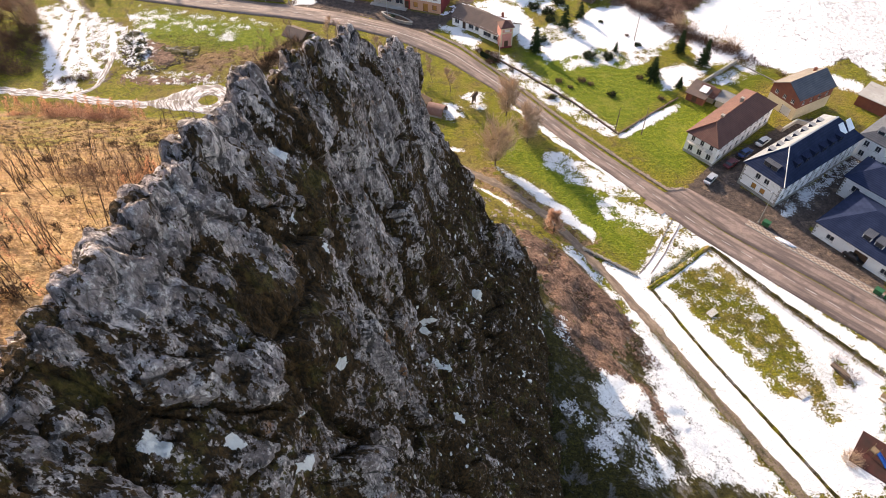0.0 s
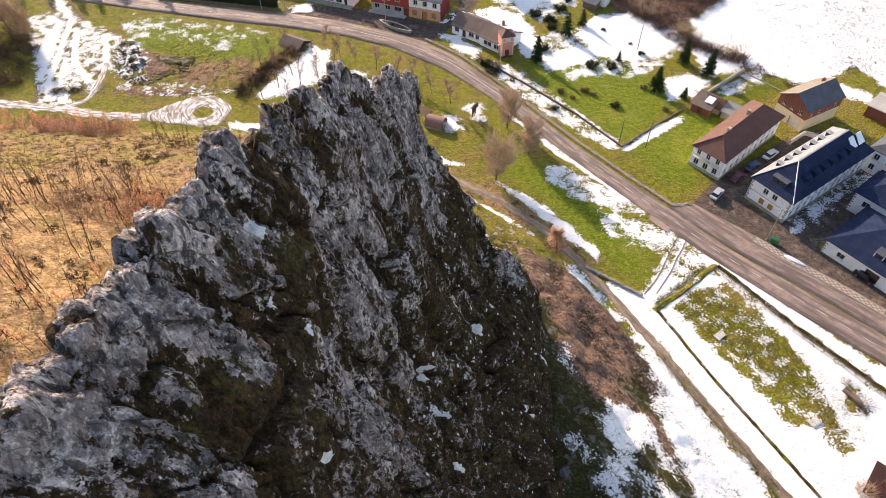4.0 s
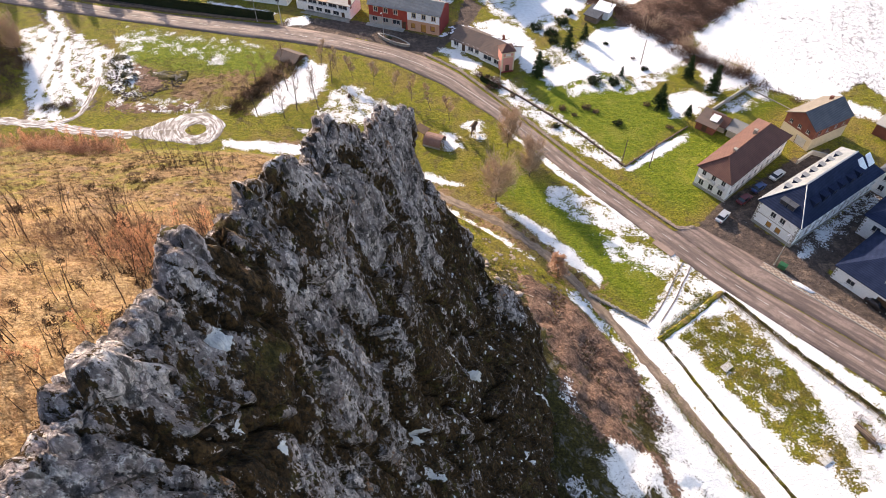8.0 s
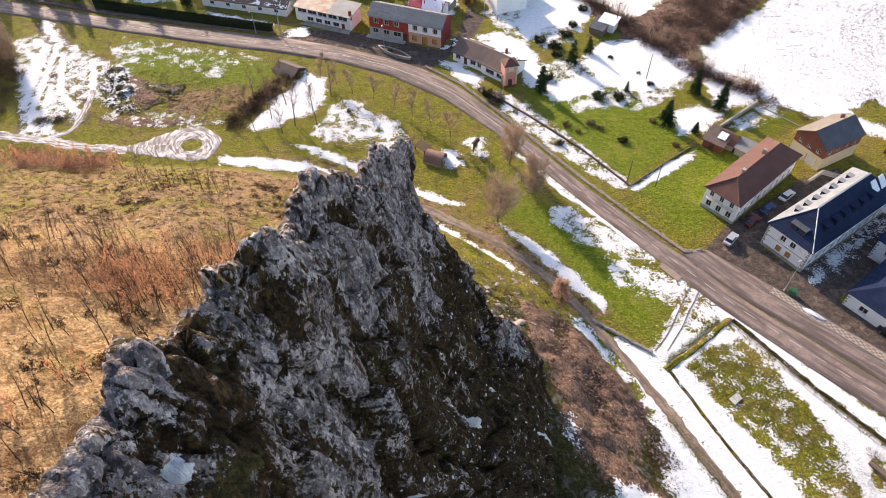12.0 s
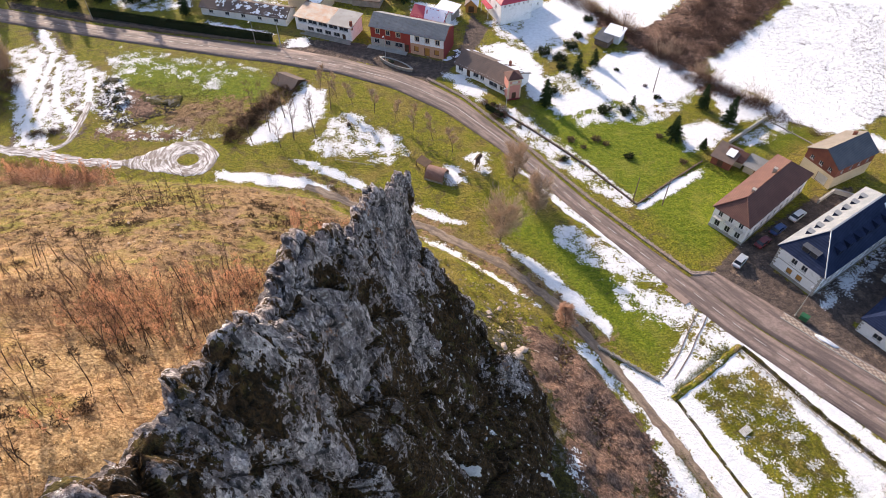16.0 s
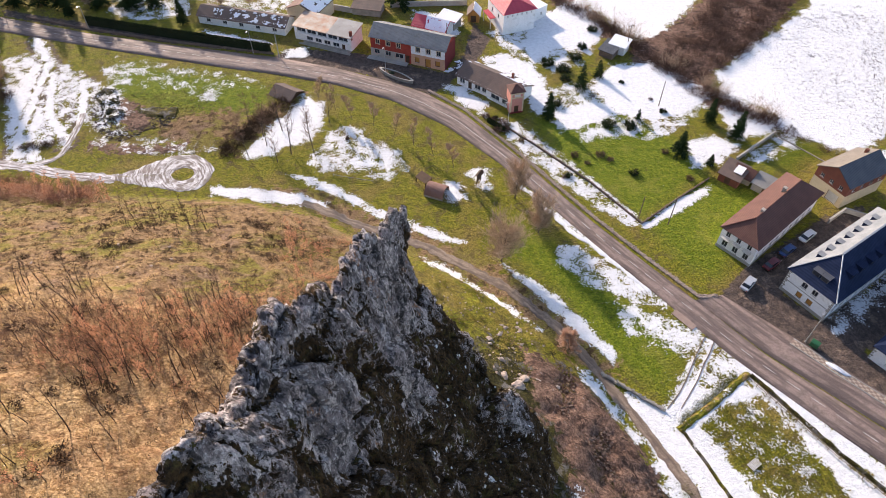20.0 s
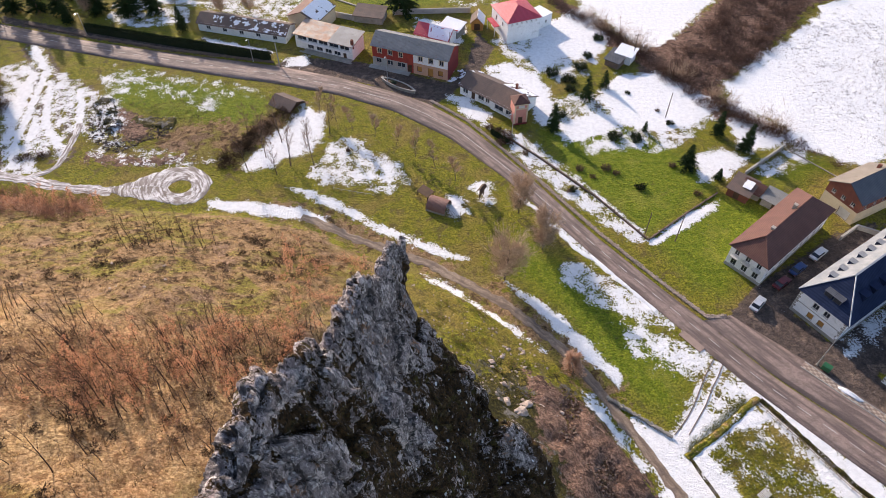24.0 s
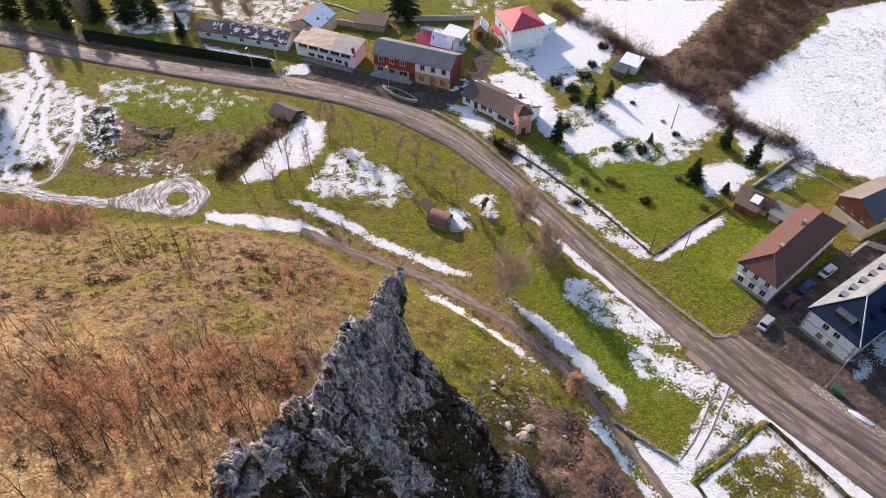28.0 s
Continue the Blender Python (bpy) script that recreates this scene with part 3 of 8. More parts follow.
ZONES = [
    ("snow", [(124.7, 218.4), (113.0, 216.5), (96.0, 199.3), (78.7, 181.5), (68.6, 175.1), (68.9, 166.0), (77.4, 158.8), (79.3, 152.8), (87.3, 147.3), (96.5, 149.4)]),  # field_east
    ("snow", [(33.9, 220.7), (45.7, 199.3), (51.4, 188.4), (60.2, 195.5), (80.5, 222.1)]),  # field_north
    ("snow", [(75.2, 182.7), (81.3, 154.3), (88.0, 147.7), (96.7, 140.3), (107.4, 133.2), (129.4, 182.7)]),  # field_far
    ("snow", [(38.1, 214.3), (32.1, 201.8), (18.9, 187.5), (22.6, 177.4), (29.0, 185.1), (38.1, 188.0), (42.6, 199.2)]),  # garden_a
    ("snow", [(36.3, 168.4), (42.5, 178.0), (54.1, 179.5), (66.2, 165.9), (59.1, 158.2), (49.2, 153.9), (39.5, 157.6)]),  # garden_b
    ("snow", [(25.1, 157.2), (35.0, 162.8), (43.8, 159.8), (36.3, 153.5), (27.1, 150.2)]),  # garden_c
    ("snow", [(55.1, 146.3), (62.0, 149.4), (67.3, 145.8), (60.7, 139.3), (54.5, 138.2)]),  # garden_d
    ("snow", [(65.9, 159.5), (75.8, 153.7), (76.2, 150.7), (66.5, 147.6), (65.9, 154.4)]),  # garden_e
    ("thin", [(46.8, 154.8), (50.5, 153.9), (48.1, 148.0), (44.6, 149.8)]),  # garden_f
    ("snow", [(9.2, 180.7), (20.9, 172.5), (21.8, 165.7), (25.7, 163.6), (21.2, 157.1), (19.9, 167.9), (9.8, 177.0)]),  # yard_a
    ("thin", [(67.2, 141.2), (78.7, 150.8), (83.6, 147.2), (76.8, 145.1), (70.5, 140.5)]),  # kitchen_garden
    ("strip", [(12.9, 155.4), (21.0, 147.8), (26.8, 141.5), (32.0, 134.0), (40.3, 121.6), (38.6, 121.4), (30.0, 134.4), (25.8, 141.4), (16.6, 153.2)]),  # wall_strip
    ("strip", [(39.9, 119.6), (50.1, 129.0), (57.2, 132.4), (56.0, 130.0), (49.8, 125.1), (41.4, 119.0)]),  # h1_strip
    ("strip", [(19.3, 128.9), (23.4, 123.6), (29.2, 116.5), (34.6, 110.6), (39.8, 105.0), (43.4, 100.9), (42.2, 100.0), (36.9, 105.5), (30.8, 112.4), (24.1, 119.9)]),  # verge_long
    ("patchy", [(21.9, 114.2), (26.9, 114.3), (32.6, 108.4), (38.2, 105.4), (43.5, 100.8), (40.8, 99.5), (34.1, 101.7), (27.3, 105.3), (22.6, 110.0)]),  # meadow_patch
    ("patchy", [(32.0, 100.6), (35.8, 98.9), (39.4, 97.4), (45.8, 95.2), (45.9, 91.2), (41.6, 89.9), (37.1, 91.8), (33.4, 93.6)]),  # meadow_patch_b
    ("strip", [(11.2, 109.4), (15.3, 107.2), (21.2, 101.6), (26.3, 95.8), (30.6, 89.6), (29.2, 87.6), (26.2, 91.3), (21.2, 97.2), (15.8, 104.0)]),  # path_strip_s
    ("strip", [(-5.0, 111.3), (1.4, 108.2), (7.5, 102.8), (13.3, 98.2), (17.9, 94.4), (16.9, 93.9), (11.3, 98.2), (4.5, 103.9), (-2.8, 108.8)]),  # path_strip_n
    ("strip", [(22.8, 87.2), (25.3, 85.8), (27.4, 81.1), (28.7, 78.4), (31.5, 75.0), (32.4, 73.2), (30.4, 73.1), (27.7, 77.5), (24.1, 82.9)]),  # track_b
    ("snow", [(27.4, 84.4), (31.7, 81.2), (36.5, 79.1), (45.3, 92.6), (46.5, 91.6), (41.6, 84.4), (48.6, 82.7), (38.4, 76.1), (36.2, 73.3), (33.7, 73.2), (30.3, 77.6)]),  # pathcorner
    ("patchy", [(-26.2, 148.7), (-22.1, 151.3), (-17.7, 147.0), (-11.8, 143.4), (-8.6, 136.4), (-12.2, 133.3), (-18.3, 135.2), (-23.2, 135.9), (-28.0, 135.8), (-30.0, 139.2), (-27.4, 143.9)]),  # meadow_w
    ("snow", [(-35.7, 163.3), (-30.2, 160.2), (-28.9, 151.1), (-31.0, 145.6), (-36.1, 143.6), (-41.3, 138.9), (-45.1, 139.3), (-43.3, 145.3), (-40.9, 150.8), (-38.3, 155.3)]),  # meadow_w2
    ("strip", [(-34.3, 134.4), (-27.5, 132.9), (-19.8, 128.2), (-10.1, 121.8), (-2.1, 118.4), (4.6, 114.9), (1.2, 114.5), (-6.5, 118.0), (-15.8, 123.2), (-19.7, 125.7), (-27.0, 129.9)]),  # track_w
    ("strip", [(-49.6, 128.9), (-41.8, 128.2), (-31.2, 126.9), (-24.3, 125.5), (-26.1, 124.2), (-35.5, 125.5), (-45.0, 127.0)]),  # track_w2
    ("snow", [(-0.3, 131.5), (3.8, 132.5), (4.4, 126.9), (1.0, 126.0)]),  # hut_patch
    ("snow", [(4.9, 135.9), (9.1, 136.9), (10.1, 130.2), (7.3, 130.9)]),  # hut_patch2
    ("snow", [(-108.1, 176.0), (-103.6, 177.4), (-96.3, 162.2), (-94.8, 149.6), (-96.3, 136.4), (-108.6, 161.8)]),  # left_a
    ("thin", [(-100.0, 169.0), (-94.6, 171.5), (-87.8, 158.1), (-88.4, 149.8), (-91.8, 151.7)]),  # left_b
    ("thin", [(-88.2, 162.4), (-82.2, 164.9), (-77.0, 156.3), (-76.6, 146.2), (-81.9, 150.0)]),  # left_c
    ("thin", [(-88.5, 174.1), (-81.3, 174.3), (-79.6, 167.2), (-84.8, 168.2)]),  # left_d
    ("thin", [(-62.3, 163.2), (-57.2, 164.5), (-57.0, 161.2), (-60.9, 160.6)]),  # left_e
    ("thin", [(-98.9, 210.3), (-77.9, 217.5), (-74.9, 201.7), (-88.1, 198.3), (-97.6, 202.5)]),  # houses_a
    ("strip", [(-67.8, 193.1), (-46.6, 186.9), (-47.7, 185.0), (-66.3, 190.4)]),  # houses_b
    ("snow", [(-43.6, 183.0), (-37.4, 185.8), (-37.3, 180.6), (-42.9, 179.2)]),  # houses_c
    ("snow", [(-10.3, 205.1), (4.0, 201.0), (2.5, 192.4), (-9.0, 196.3)]),  # houses_d
    ("snow", [(-1.3, 168.4), (4.2, 167.4), (9.5, 161.0), (9.4, 155.7), (4.2, 159.7)]),  # low_a
    ("snow", [(23.8, 53.0), (29.0, 52.0), (30.7, 47.3), (25.6, 43.0), (23.4, 44.7)]),  # slope_a
    ("snow", [(29.8, 47.4), (32.1, 42.1), (32.6, 40.3), (29.8, 43.0)]),  # slope_b
    ("snow", [(24.3, 201.6), (39.8, 214.3), (42.6, 193.6), (37.5, 182.8), (29.2, 187.8), (23.0, 182.4), (18.9, 187.5)]),  # g1
    ("snow", [(9.1, 179.5), (14.3, 183.4), (22.6, 177.4), (25.4, 168.0), (26.5, 158.3), (21.1, 155.0), (20.5, 165.7), (18.1, 172.5)]),  # g4
    ("talus", [(48.5, 188.3), (60.2, 195.5), (82.2, 222.1), (126.7, 223.4), (104.3, 214.6), (79.8, 185.3), (68.6, 175.1), (64.3, 163.7), (76.5, 151.7), (73.6, 150.7), (60.1, 162.5), (49.2, 175.7)]),  # scrub_floor
    ("talus", [(30.3, 217.3), (40.6, 208.1), (48.2, 187.0), (46.4, 184.4), (39.1, 196.3), (29.7, 210.9)]),  # stream_floor
    ("snow", [(38.3, 76.4), (50.7, 85.6), (73.5, 57.0), (64.5, 36.9), (34.2, 36.9), (32.8, 49.6), (33.9, 64.6), (31.9, 78.5), (35.2, 76.4)]),  # se_all
    ("thin", [(54.0, 79.8), (59.3, 73.2), (68.3, 60.0), (72.0, 53.6), (69.3, 47.7), (64.8, 53.6), (61.5, 62.3), (56.6, 71.2)]),  # plot_speck
    ("yard", [(61.9, 45.3), (65.5, 47.7), (69.6, 44.0), (67.6, 37.9), (63.0, 38.7)]),  # play_mat
    ("yard", [(-126.8, 199.6), (-100.0, 192.2), (-75.0, 186.3), (-46.9, 181.4), (-47.7, 185.0), (-76.0, 189.6), (-101.5, 196.2), (-128.5, 203.2)]),  # shoulder
    ("snow", [(18.2, 61.8), (19.6, 58.5), (20.4, 54.4), (18.3, 58.5)]),  # slope_c
    ("snow", [(21.4, 49.5), (23.8, 48.6), (25.5, 44.1), (26.5, 40.7), (23.4, 41.5), (22.4, 45.0)]),  # slope_d
    ("thin", [(17.5, 44.5), (22.0, 42.4), (29.9, 35.1), (27.3, 33.4), (21.2, 37.4)]),  # slope_e
    ("snow", [(28.0, 41.2), (30.3, 38.7), (31.9, 35.1), (29.2, 35.5)]),  # slope_f
    ("thin", [(-77.9, 217.5), (-41.1, 218.6), (-44.4, 199.6), (-58.2, 205.2), (-74.4, 211.0)]),  # speck_n
    ("faint", [(-1.1, 219.7), (15.6, 220.2), (12.1, 213.5), (0.7, 211.6)]),  # speck_t
    ("faint", [(-82.8, 148.9), (-59.6, 144.8), (-46.9, 144.2), (-60.5, 139.6), (-80.2, 142.3)]),  # speck_m
    ("faint", [(-87.4, 179.1), (-53.4, 171.5), (-45.4, 167.1), (-63.0, 165.4), (-81.6, 167.2)]),  # speck_l
    ("thin", [(24.5, 165.8), (41.8, 173.1), (63.5, 160.4), (50.9, 150.0), (31.8, 147.5)]),  # speck_g
    ("thin", [(95.1, 164.1), (121.1, 164.1), (107.4, 133.2), (98.1, 140.3)]),  # speck_f
    ("thin", [(70.0, 98.2), (83.2, 108.4), (90.8, 112.0), (91.2, 110.2), (78.2, 101.5), (70.0, 95.0)]),  # by_cottage
    ("yard", [(50.9, 101.7), (58.0, 109.3), (78.6, 123.7), (87.4, 127.0), (82.6, 115.3), (62.2, 103.2), (66.6, 96.5), (77.9, 103.7), (68.8, 81.5), (59.5, 92.0)]),  # yard_h
    ("yard", [(54.7, 103.2), (62.2, 108.6), (63.1, 103.2), (72.1, 91.6), (83.0, 78.5), (80.7, 73.2), (67.7, 85.6)]),  # yard_c
    ("yard", [(63.0, 96.5), (68.2, 95.6), (90.0, 112.5), (104.0, 118.0), (106.0, 104.0), (92.0, 88.0), (84.0, 92.0), (73.0, 91.0), (70.0, 84.0), (62.0, 92.0)]),  # yard_e
    ("thin", [(70.5, 96.0), (76.0, 98.5), (83.0, 105.0), (81.5, 106.5), (73.5, 101.0), (69.5, 98.0)]),  # yard_snow
    ("yard", [(62.5, 104.1), (84.5, 121.8), (92.1, 128.0), (78.3, 118.8), (66.8, 110.3), (60.2, 108.5)]),  # yard_d
    ("yard", [(-46.6, 179.8), (-41.6, 184.4), (-23.6, 182.3), (-0.1, 173.1), (4.1, 181.8), (7.1, 198.2), (11.5, 189.9), (7.0, 176.9), (0.0, 168.4), (-3.9, 163.8), (-21.1, 172.5)]),  # yard_red
    ("strip", [(50.6, 88.0), (52.8, 86.2), (59.0, 77.4), (65.2, 69.1), (73.2, 58.9), (86.6, 41.6), (92.0, 44.0), (75.4, 62.0), (63.4, 74.0)]),  # ditch_se
    ("talus", [(14.7, 79.3), (22.9, 84.2), (25.6, 78.8), (27.9, 71.9), (15.0, 71.5)]),  # bank
    ("talus", [(14.8, 87.3), (23.0, 82.9), (28.3, 76.0), (33.8, 67.2), (29.2, 58.1), (24.1, 61.4), (18.7, 72.1), (15.2, 78.7)]),  # bank_0
    ("talus", [(23.3, 54.5), (27.5, 52.5), (36.9, 50.5), (38.6, 43.0), (34.2, 38.7), (30.8, 46.7)]),  # bank_1
    ("talus", [(-80.9, 144.1), (-66.5, 142.7), (-58.4, 144.8), (-59.7, 141.1), (-73.0, 139.7), (-81.4, 142.3)]),  # heap
    ("talus", [(-80.3, 161.6), (-73.0, 158.0), (-69.0, 153.5), (-70.0, 149.5), (-73.5, 148.2), (-79.6, 154.1)]),  # heap2
    ("dry", [(-50.5, 148.9), (-40.6, 163.8), (-35.2, 164.0), (-40.7, 151.2), (-45.8, 139.7), (-49.9, 141.3)]),  # far_hedgebank
    ("dry", [(-67.8, 154.5), (-48.6, 157.1), (-47.5, 147.1), (-57.8, 143.0), (-66.5, 146.5)]),  # meadow_dry
    ("lush", [(21.1, 155.0), (43.4, 157.8), (59.5, 139.3), (40.7, 121.1), (26.1, 140.0)]),  # lush_garden
    ("lush", [(40.7, 121.1), (57.0, 134.1), (69.5, 129.6), (52.2, 106.6), (46.7, 109.0)]),  # lush_h1
    ("lush", [(15.5, 121.8), (22.5, 113.5), (33.4, 102.4), (41.6, 90.4), (37.0, 81.4), (29.2, 87.9), (19.7, 105.6), (11.8, 111.8)]),  # lush_meadow
    ("talus", [(13.6, 88.5), (21.7, 84.1), (27.2, 73.0), (29.7, 61.8), (26.1, 55.6), (22.6, 56.9), (18.2, 65.9), (14.8, 77.8)]),  # bank_2
    ("talus", [(18.4, 67.6), (24.3, 58.8), (32.0, 50.9), (33.1, 48.3), (28.3, 48.3), (22.5, 52.6), (17.8, 58.8)]),  # bank_3
    ("dry", [(-36, 130), (-27, 128), (-3, 117.5), (12, 108), (22, 99), (30, 87), (27.5, 83), (20, 91.5), (10, 101), (-4, 110.5), (-27, 122.5), (-38, 126)]),  # track_verge
    ("lush", [(69.4, 138.7), (79.9, 147.1), (84.7, 145.0), (74.8, 137.1)]),  # kitchen
    ("patchy", [(-116.3, 177.1), (-111.6, 179.8), (-102.8, 178.2), (-95.9, 172.1), (-89.5, 165.2), (-89.1, 160.6), (-87.9, 154.2), (-88.4, 149.0), (-91.9, 142.1), (-89.8, 137.5), (-96.6, 136.1)]),  # clearing2
    ("thin", [(-95.9, 172.1), (-89.0, 167.5), (-81.5, 164.2), (-81.1, 157.6), (-81.7, 150.2), (-85.7, 152.1)]),  # clearing3
    ("snow", [(67.2, 167.1), (71.8, 176.7), (80.4, 187.1), (92.4, 197.0), (111.9, 217.3), (118.5, 217.5), (94.0, 192.8), (80.3, 181.9), (71.4, 165.0), (79.1, 155.6), (87.7, 150.8), (95.9, 145.3), (94.4, 141.6), (85.0, 146.9), (75.6, 152.5), (67.2, 159.5)]),  # field_edge
    ("lush", [(-87.0, 177.4), (-53.0, 169.7), (-40.7, 164.2), (-47.0, 155.3), (-66.1, 156.9), (-84.5, 163.0)]),  # meadow_shade
    ("lush", [(-17.8, 219.2), (2.3, 216.5), (-18.5, 207.9), (-41.1, 218.6)]),  # lush_top
    ("snow", [(37.0, 78.6), (39.4, 81.7), (42.4, 85.6), (45.2, 90.0), (47.1, 93.4), (48.8, 93.0), (46.3, 88.4), (43.5, 84.0), (40.7, 80.7), (38.2, 78.1)]),  # footpath
    ("patchy", [(38.1, 77.9), (42.5, 82.1), (45.9, 86.9), (48.3, 91.2), (50.1, 90.7), (49.8, 86.5), (52.2, 86.6), (50.6, 84.2), (45.0, 81.0), (40.4, 77.7)]),  # path_triangle
    ("strip", [(49.9, 92.1), (51.9, 89.6), (56.2, 84.3), (60.7, 78.8), (67.7, 70.4), (66.3, 67.2), (62.4, 71.7), (57.5, 77.3), (52.9, 82.7), (50.0, 87.2)]),  # verge_se
    ("strip", [(-50.2, 129.7), (-43.9, 129.8), (-36.5, 128.9), (-30.4, 128.0), (-24.6, 125.4), (-24.3, 123.5), (-31.0, 124.3), (-39.5, 125.8), (-49.1, 127.3)]),  # track_w3
    ("patchy", [(12.9, 154.2), (18.6, 151.8), (24.8, 141.5), (31.6, 130.7), (39.3, 120.3), (37.8, 119.4), (29.0, 128.6), (21.4, 137.7), (13.9, 147.6)]),  # wall_front
    ("patchy", [(11.6, 193.9), (16.7, 197.6), (26.1, 197.2), (33.1, 189.2), (34.8, 177.8), (27.3, 175.1), (22.6, 180.2), (16.8, 182.8)]),  # yard_b
    ("clear", [(42.0, 76.4), (46.0, 79.8), (52.4, 81.9), (56.8, 75.1), (60.8, 65.7), (61.9, 55.7), (63.2, 49.6), (60.9, 47.2), (59.1, 53.1), (53.8, 53.6), (49.3, 63.4), (43.4, 71.2)]),  # plot_grass
    ("clear", [(36.9, 69.4), (38.8, 64.6), (43.3, 55.7), (47.9, 46.3), (52.4, 37.0), (50.4, 37.0), (46.1, 46.3), (41.7, 54.6), (37.1, 65.7)]),  # verge_grass
    ("clear", [(65.5, 60.0), (68.3, 60.0), (67.5, 55.7), (64.3, 54.6)]),  # bush_plot
    ("clear", [(-58.5, 133.5), (-56.8, 134.9), (-54.7, 133.6), (-54.9, 131.6), (-57.3, 131.5)]),  # island_grass
    ("clear", [(94.3, 145.2), (106.1, 153.0), (110.5, 140.3), (107.9, 134.4), (101.9, 142.7)]),  # cl_field
    ("faint", [(42.7, 77.1), (52.4, 81.9), (56.8, 75.1), (61.9, 55.7), (60.9, 47.2), (53.8, 53.6), (43.4, 71.2)]),  # plot_thin
]


# ---- ground ----
def polygon_mask(X, Y, poly, soft):
    """About 1 inside, 0 outside, 0.5 on the edge."""
    inside = np.zeros(X.shape, bool)
    ring = list(poly) + [poly[0]]
    for (ax, ay), (bx, by) in zip(ring[:-1], ring[1:]):
        if ay != by:
            inside ^= ((ay > Y) != (by > Y)) & (X < (bx - ax) * (Y - ay) / (by - ay) + ax)
    d = distance(X, Y, ring)
    return np.clip(0.5 + np.where(inside, d, -d) / soft, 0, 1)


def grid_mesh(name, P, material, attributes=None, smooth=True):
    """One mesh over a grid of points P[i, j]."""
    a, b = P.shape[:2]
    i = np.arange(a * b).reshape(a, b)
    f = np.stack((i[:-1, :-1], i[1:, :-1], i[1:, 1:], i[:-1, 1:]), -1).reshape(-1, 4)
    me = bpy.data.meshes.new(name)
    me.vertices.add(a * b)
    me.vertices.foreach_set("co", P.reshape(-1).astype(np.float32))
    me.loops.add(f.size)
    me.loops.foreach_set("vertex_index", f.reshape(-1).astype(np.int32))
    me.polygons.add(len(f))
    me.polygons.foreach_set("loop_start", np.arange(0, f.size, 4, dtype=np.int32))
    me.polygons.foreach_set("use_smooth", np.full(len(f), smooth))
    me.update(calc_edges=True)
    for key, v in (attributes or {}).items():
        me.attributes.new(key, "FLOAT", "POINT").data.foreach_set("value", v.reshape(-1).astype(np.float32))
    me.materials.append(M[material])
    return new(name, me)


def spread(lo, hi, step, far):
    out = [3.0, 8.0, 20.0, 60.0, 200.0, 700.0, far]
    return np.array([lo - k for k in out[::-1]] + list(np.arange(lo, hi + step * 0.5, step)) + [hi + k for k in out])


TRAILS = [[(-112, 187), (-104, 176), (-98.4, 164.9), (-97.6, 161), (-95.8, 156.3), (-93.4, 151.9), (-89.9, 148.5), (-86.8, 143.6)], [(-104, 176), (-101, 160), (-99, 148), (-96, 139)], [(-92, 168), (-88.4, 159.4), (-86.9, 154)]]


def build_ground():
    X, Y = np.meshgrid(spread(-150, 150, 0.75, 2500), spread(-40, 235, 0.75, 2500), indexing="ij")
    Zh = height(X, Y)
    inside = np.clip(Zh / 1.5, 0, 1)
    near = {"snow": np.zeros(X.shape), "mud": np.zeros(X.shape), "talus": np.zeros(X.shape), "dry": np.zeros(X.shape), "lush": np.zeros(X.shape), "moss": np.zeros(X.shape), "yard": np.zeros(X.shape), "slush": np.zeros(X.shape)}
    for kind, poly in ZONES:
        soft = {"snow": 3.6, "thin": 5.0, "patchy": 4.0, "faint": 3.0, "mud": 1.6, "talus": 3.0, "dry": 6.0, "lush": 8.0, "yard": 2.0, "clear": 3.0, "slush": 1.6, "strip": 2.2}[kind]
        mask = polygon_mask(X, Y, poly, soft)
        if kind == "clear":
            near["snow"] = np.minimum(near["snow"], 1.08 - mask)
            continue
        if kind == "strip":
            kind = "snow"
        if kind == "thin":
            kind, mask = "snow", np.minimum(mask, 0.54)
        if kind == "patchy":
            kind, mask = "snow", np.minimum(mask, 0.60)
        if kind == "faint":
            kind, mask = "snow", np.minimum(mask, 0.36)
        near[kind] = np.maximum(near[kind], mask)
    for line in TRAILS:
        d = distance(X, Y, [tuple(p) for p in along(line, 1.0)])
        near["snow"] = np.maximum(near["snow"], np.clip(1.2 - d / 2.4, 0, 1))
        near["mud"] = np.maximum(near["mud"], np.clip(1 - np.abs(d - 2.6) / 1.2, 0, 0.62))
        near["snow"] = np.minimum(near["snow"], 0.40 + 0.55 * np.abs(d - 1.3))
    west = np.clip((6 - X - 0.35 * (Y - 70)) / 8, 0, 1)
    west = west * np.where(Y < 74, np.clip((-2 - X) / 3, 0, 1), 1)
    near["dry"] = np.maximum(near["dry"], inside * west)
    # dark moss below the crag, its colour also deepening the slope's shade
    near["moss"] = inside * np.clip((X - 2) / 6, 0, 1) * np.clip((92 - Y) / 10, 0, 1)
    near["heath"] = np.clip((Y - 74 + 0.15 * (X + 40)) / 14, 0, 1)
    near["snow"][(X > 135) | (Y > 232)] = 0.75
    near["snow"][(X > 106) & (Y > 150) & (Y < 260) & (near["talus"] < 0.3)] = 0.9
    Zh = Zh + 0.04 * np.clip(near["snow"] * 2 - 0.8, 0, 1) + near["talus"] * 0.25
    for i, j in np.argwhere((near["talus"] > 0.05) & (Zh > 0.4)):
        Zh[i, j] += near["talus"][i, j] * 0.9 * noise.fractal(Vector((X[i, j] * 0.22, Y[i, j] * 0.22, 3.0)), 0.7, 2.1, 4)
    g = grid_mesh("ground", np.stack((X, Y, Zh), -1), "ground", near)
    return tagged(g, "valley meadow and dry hillside, patched with melting snow", "ground", kind="structure")


build_ground()


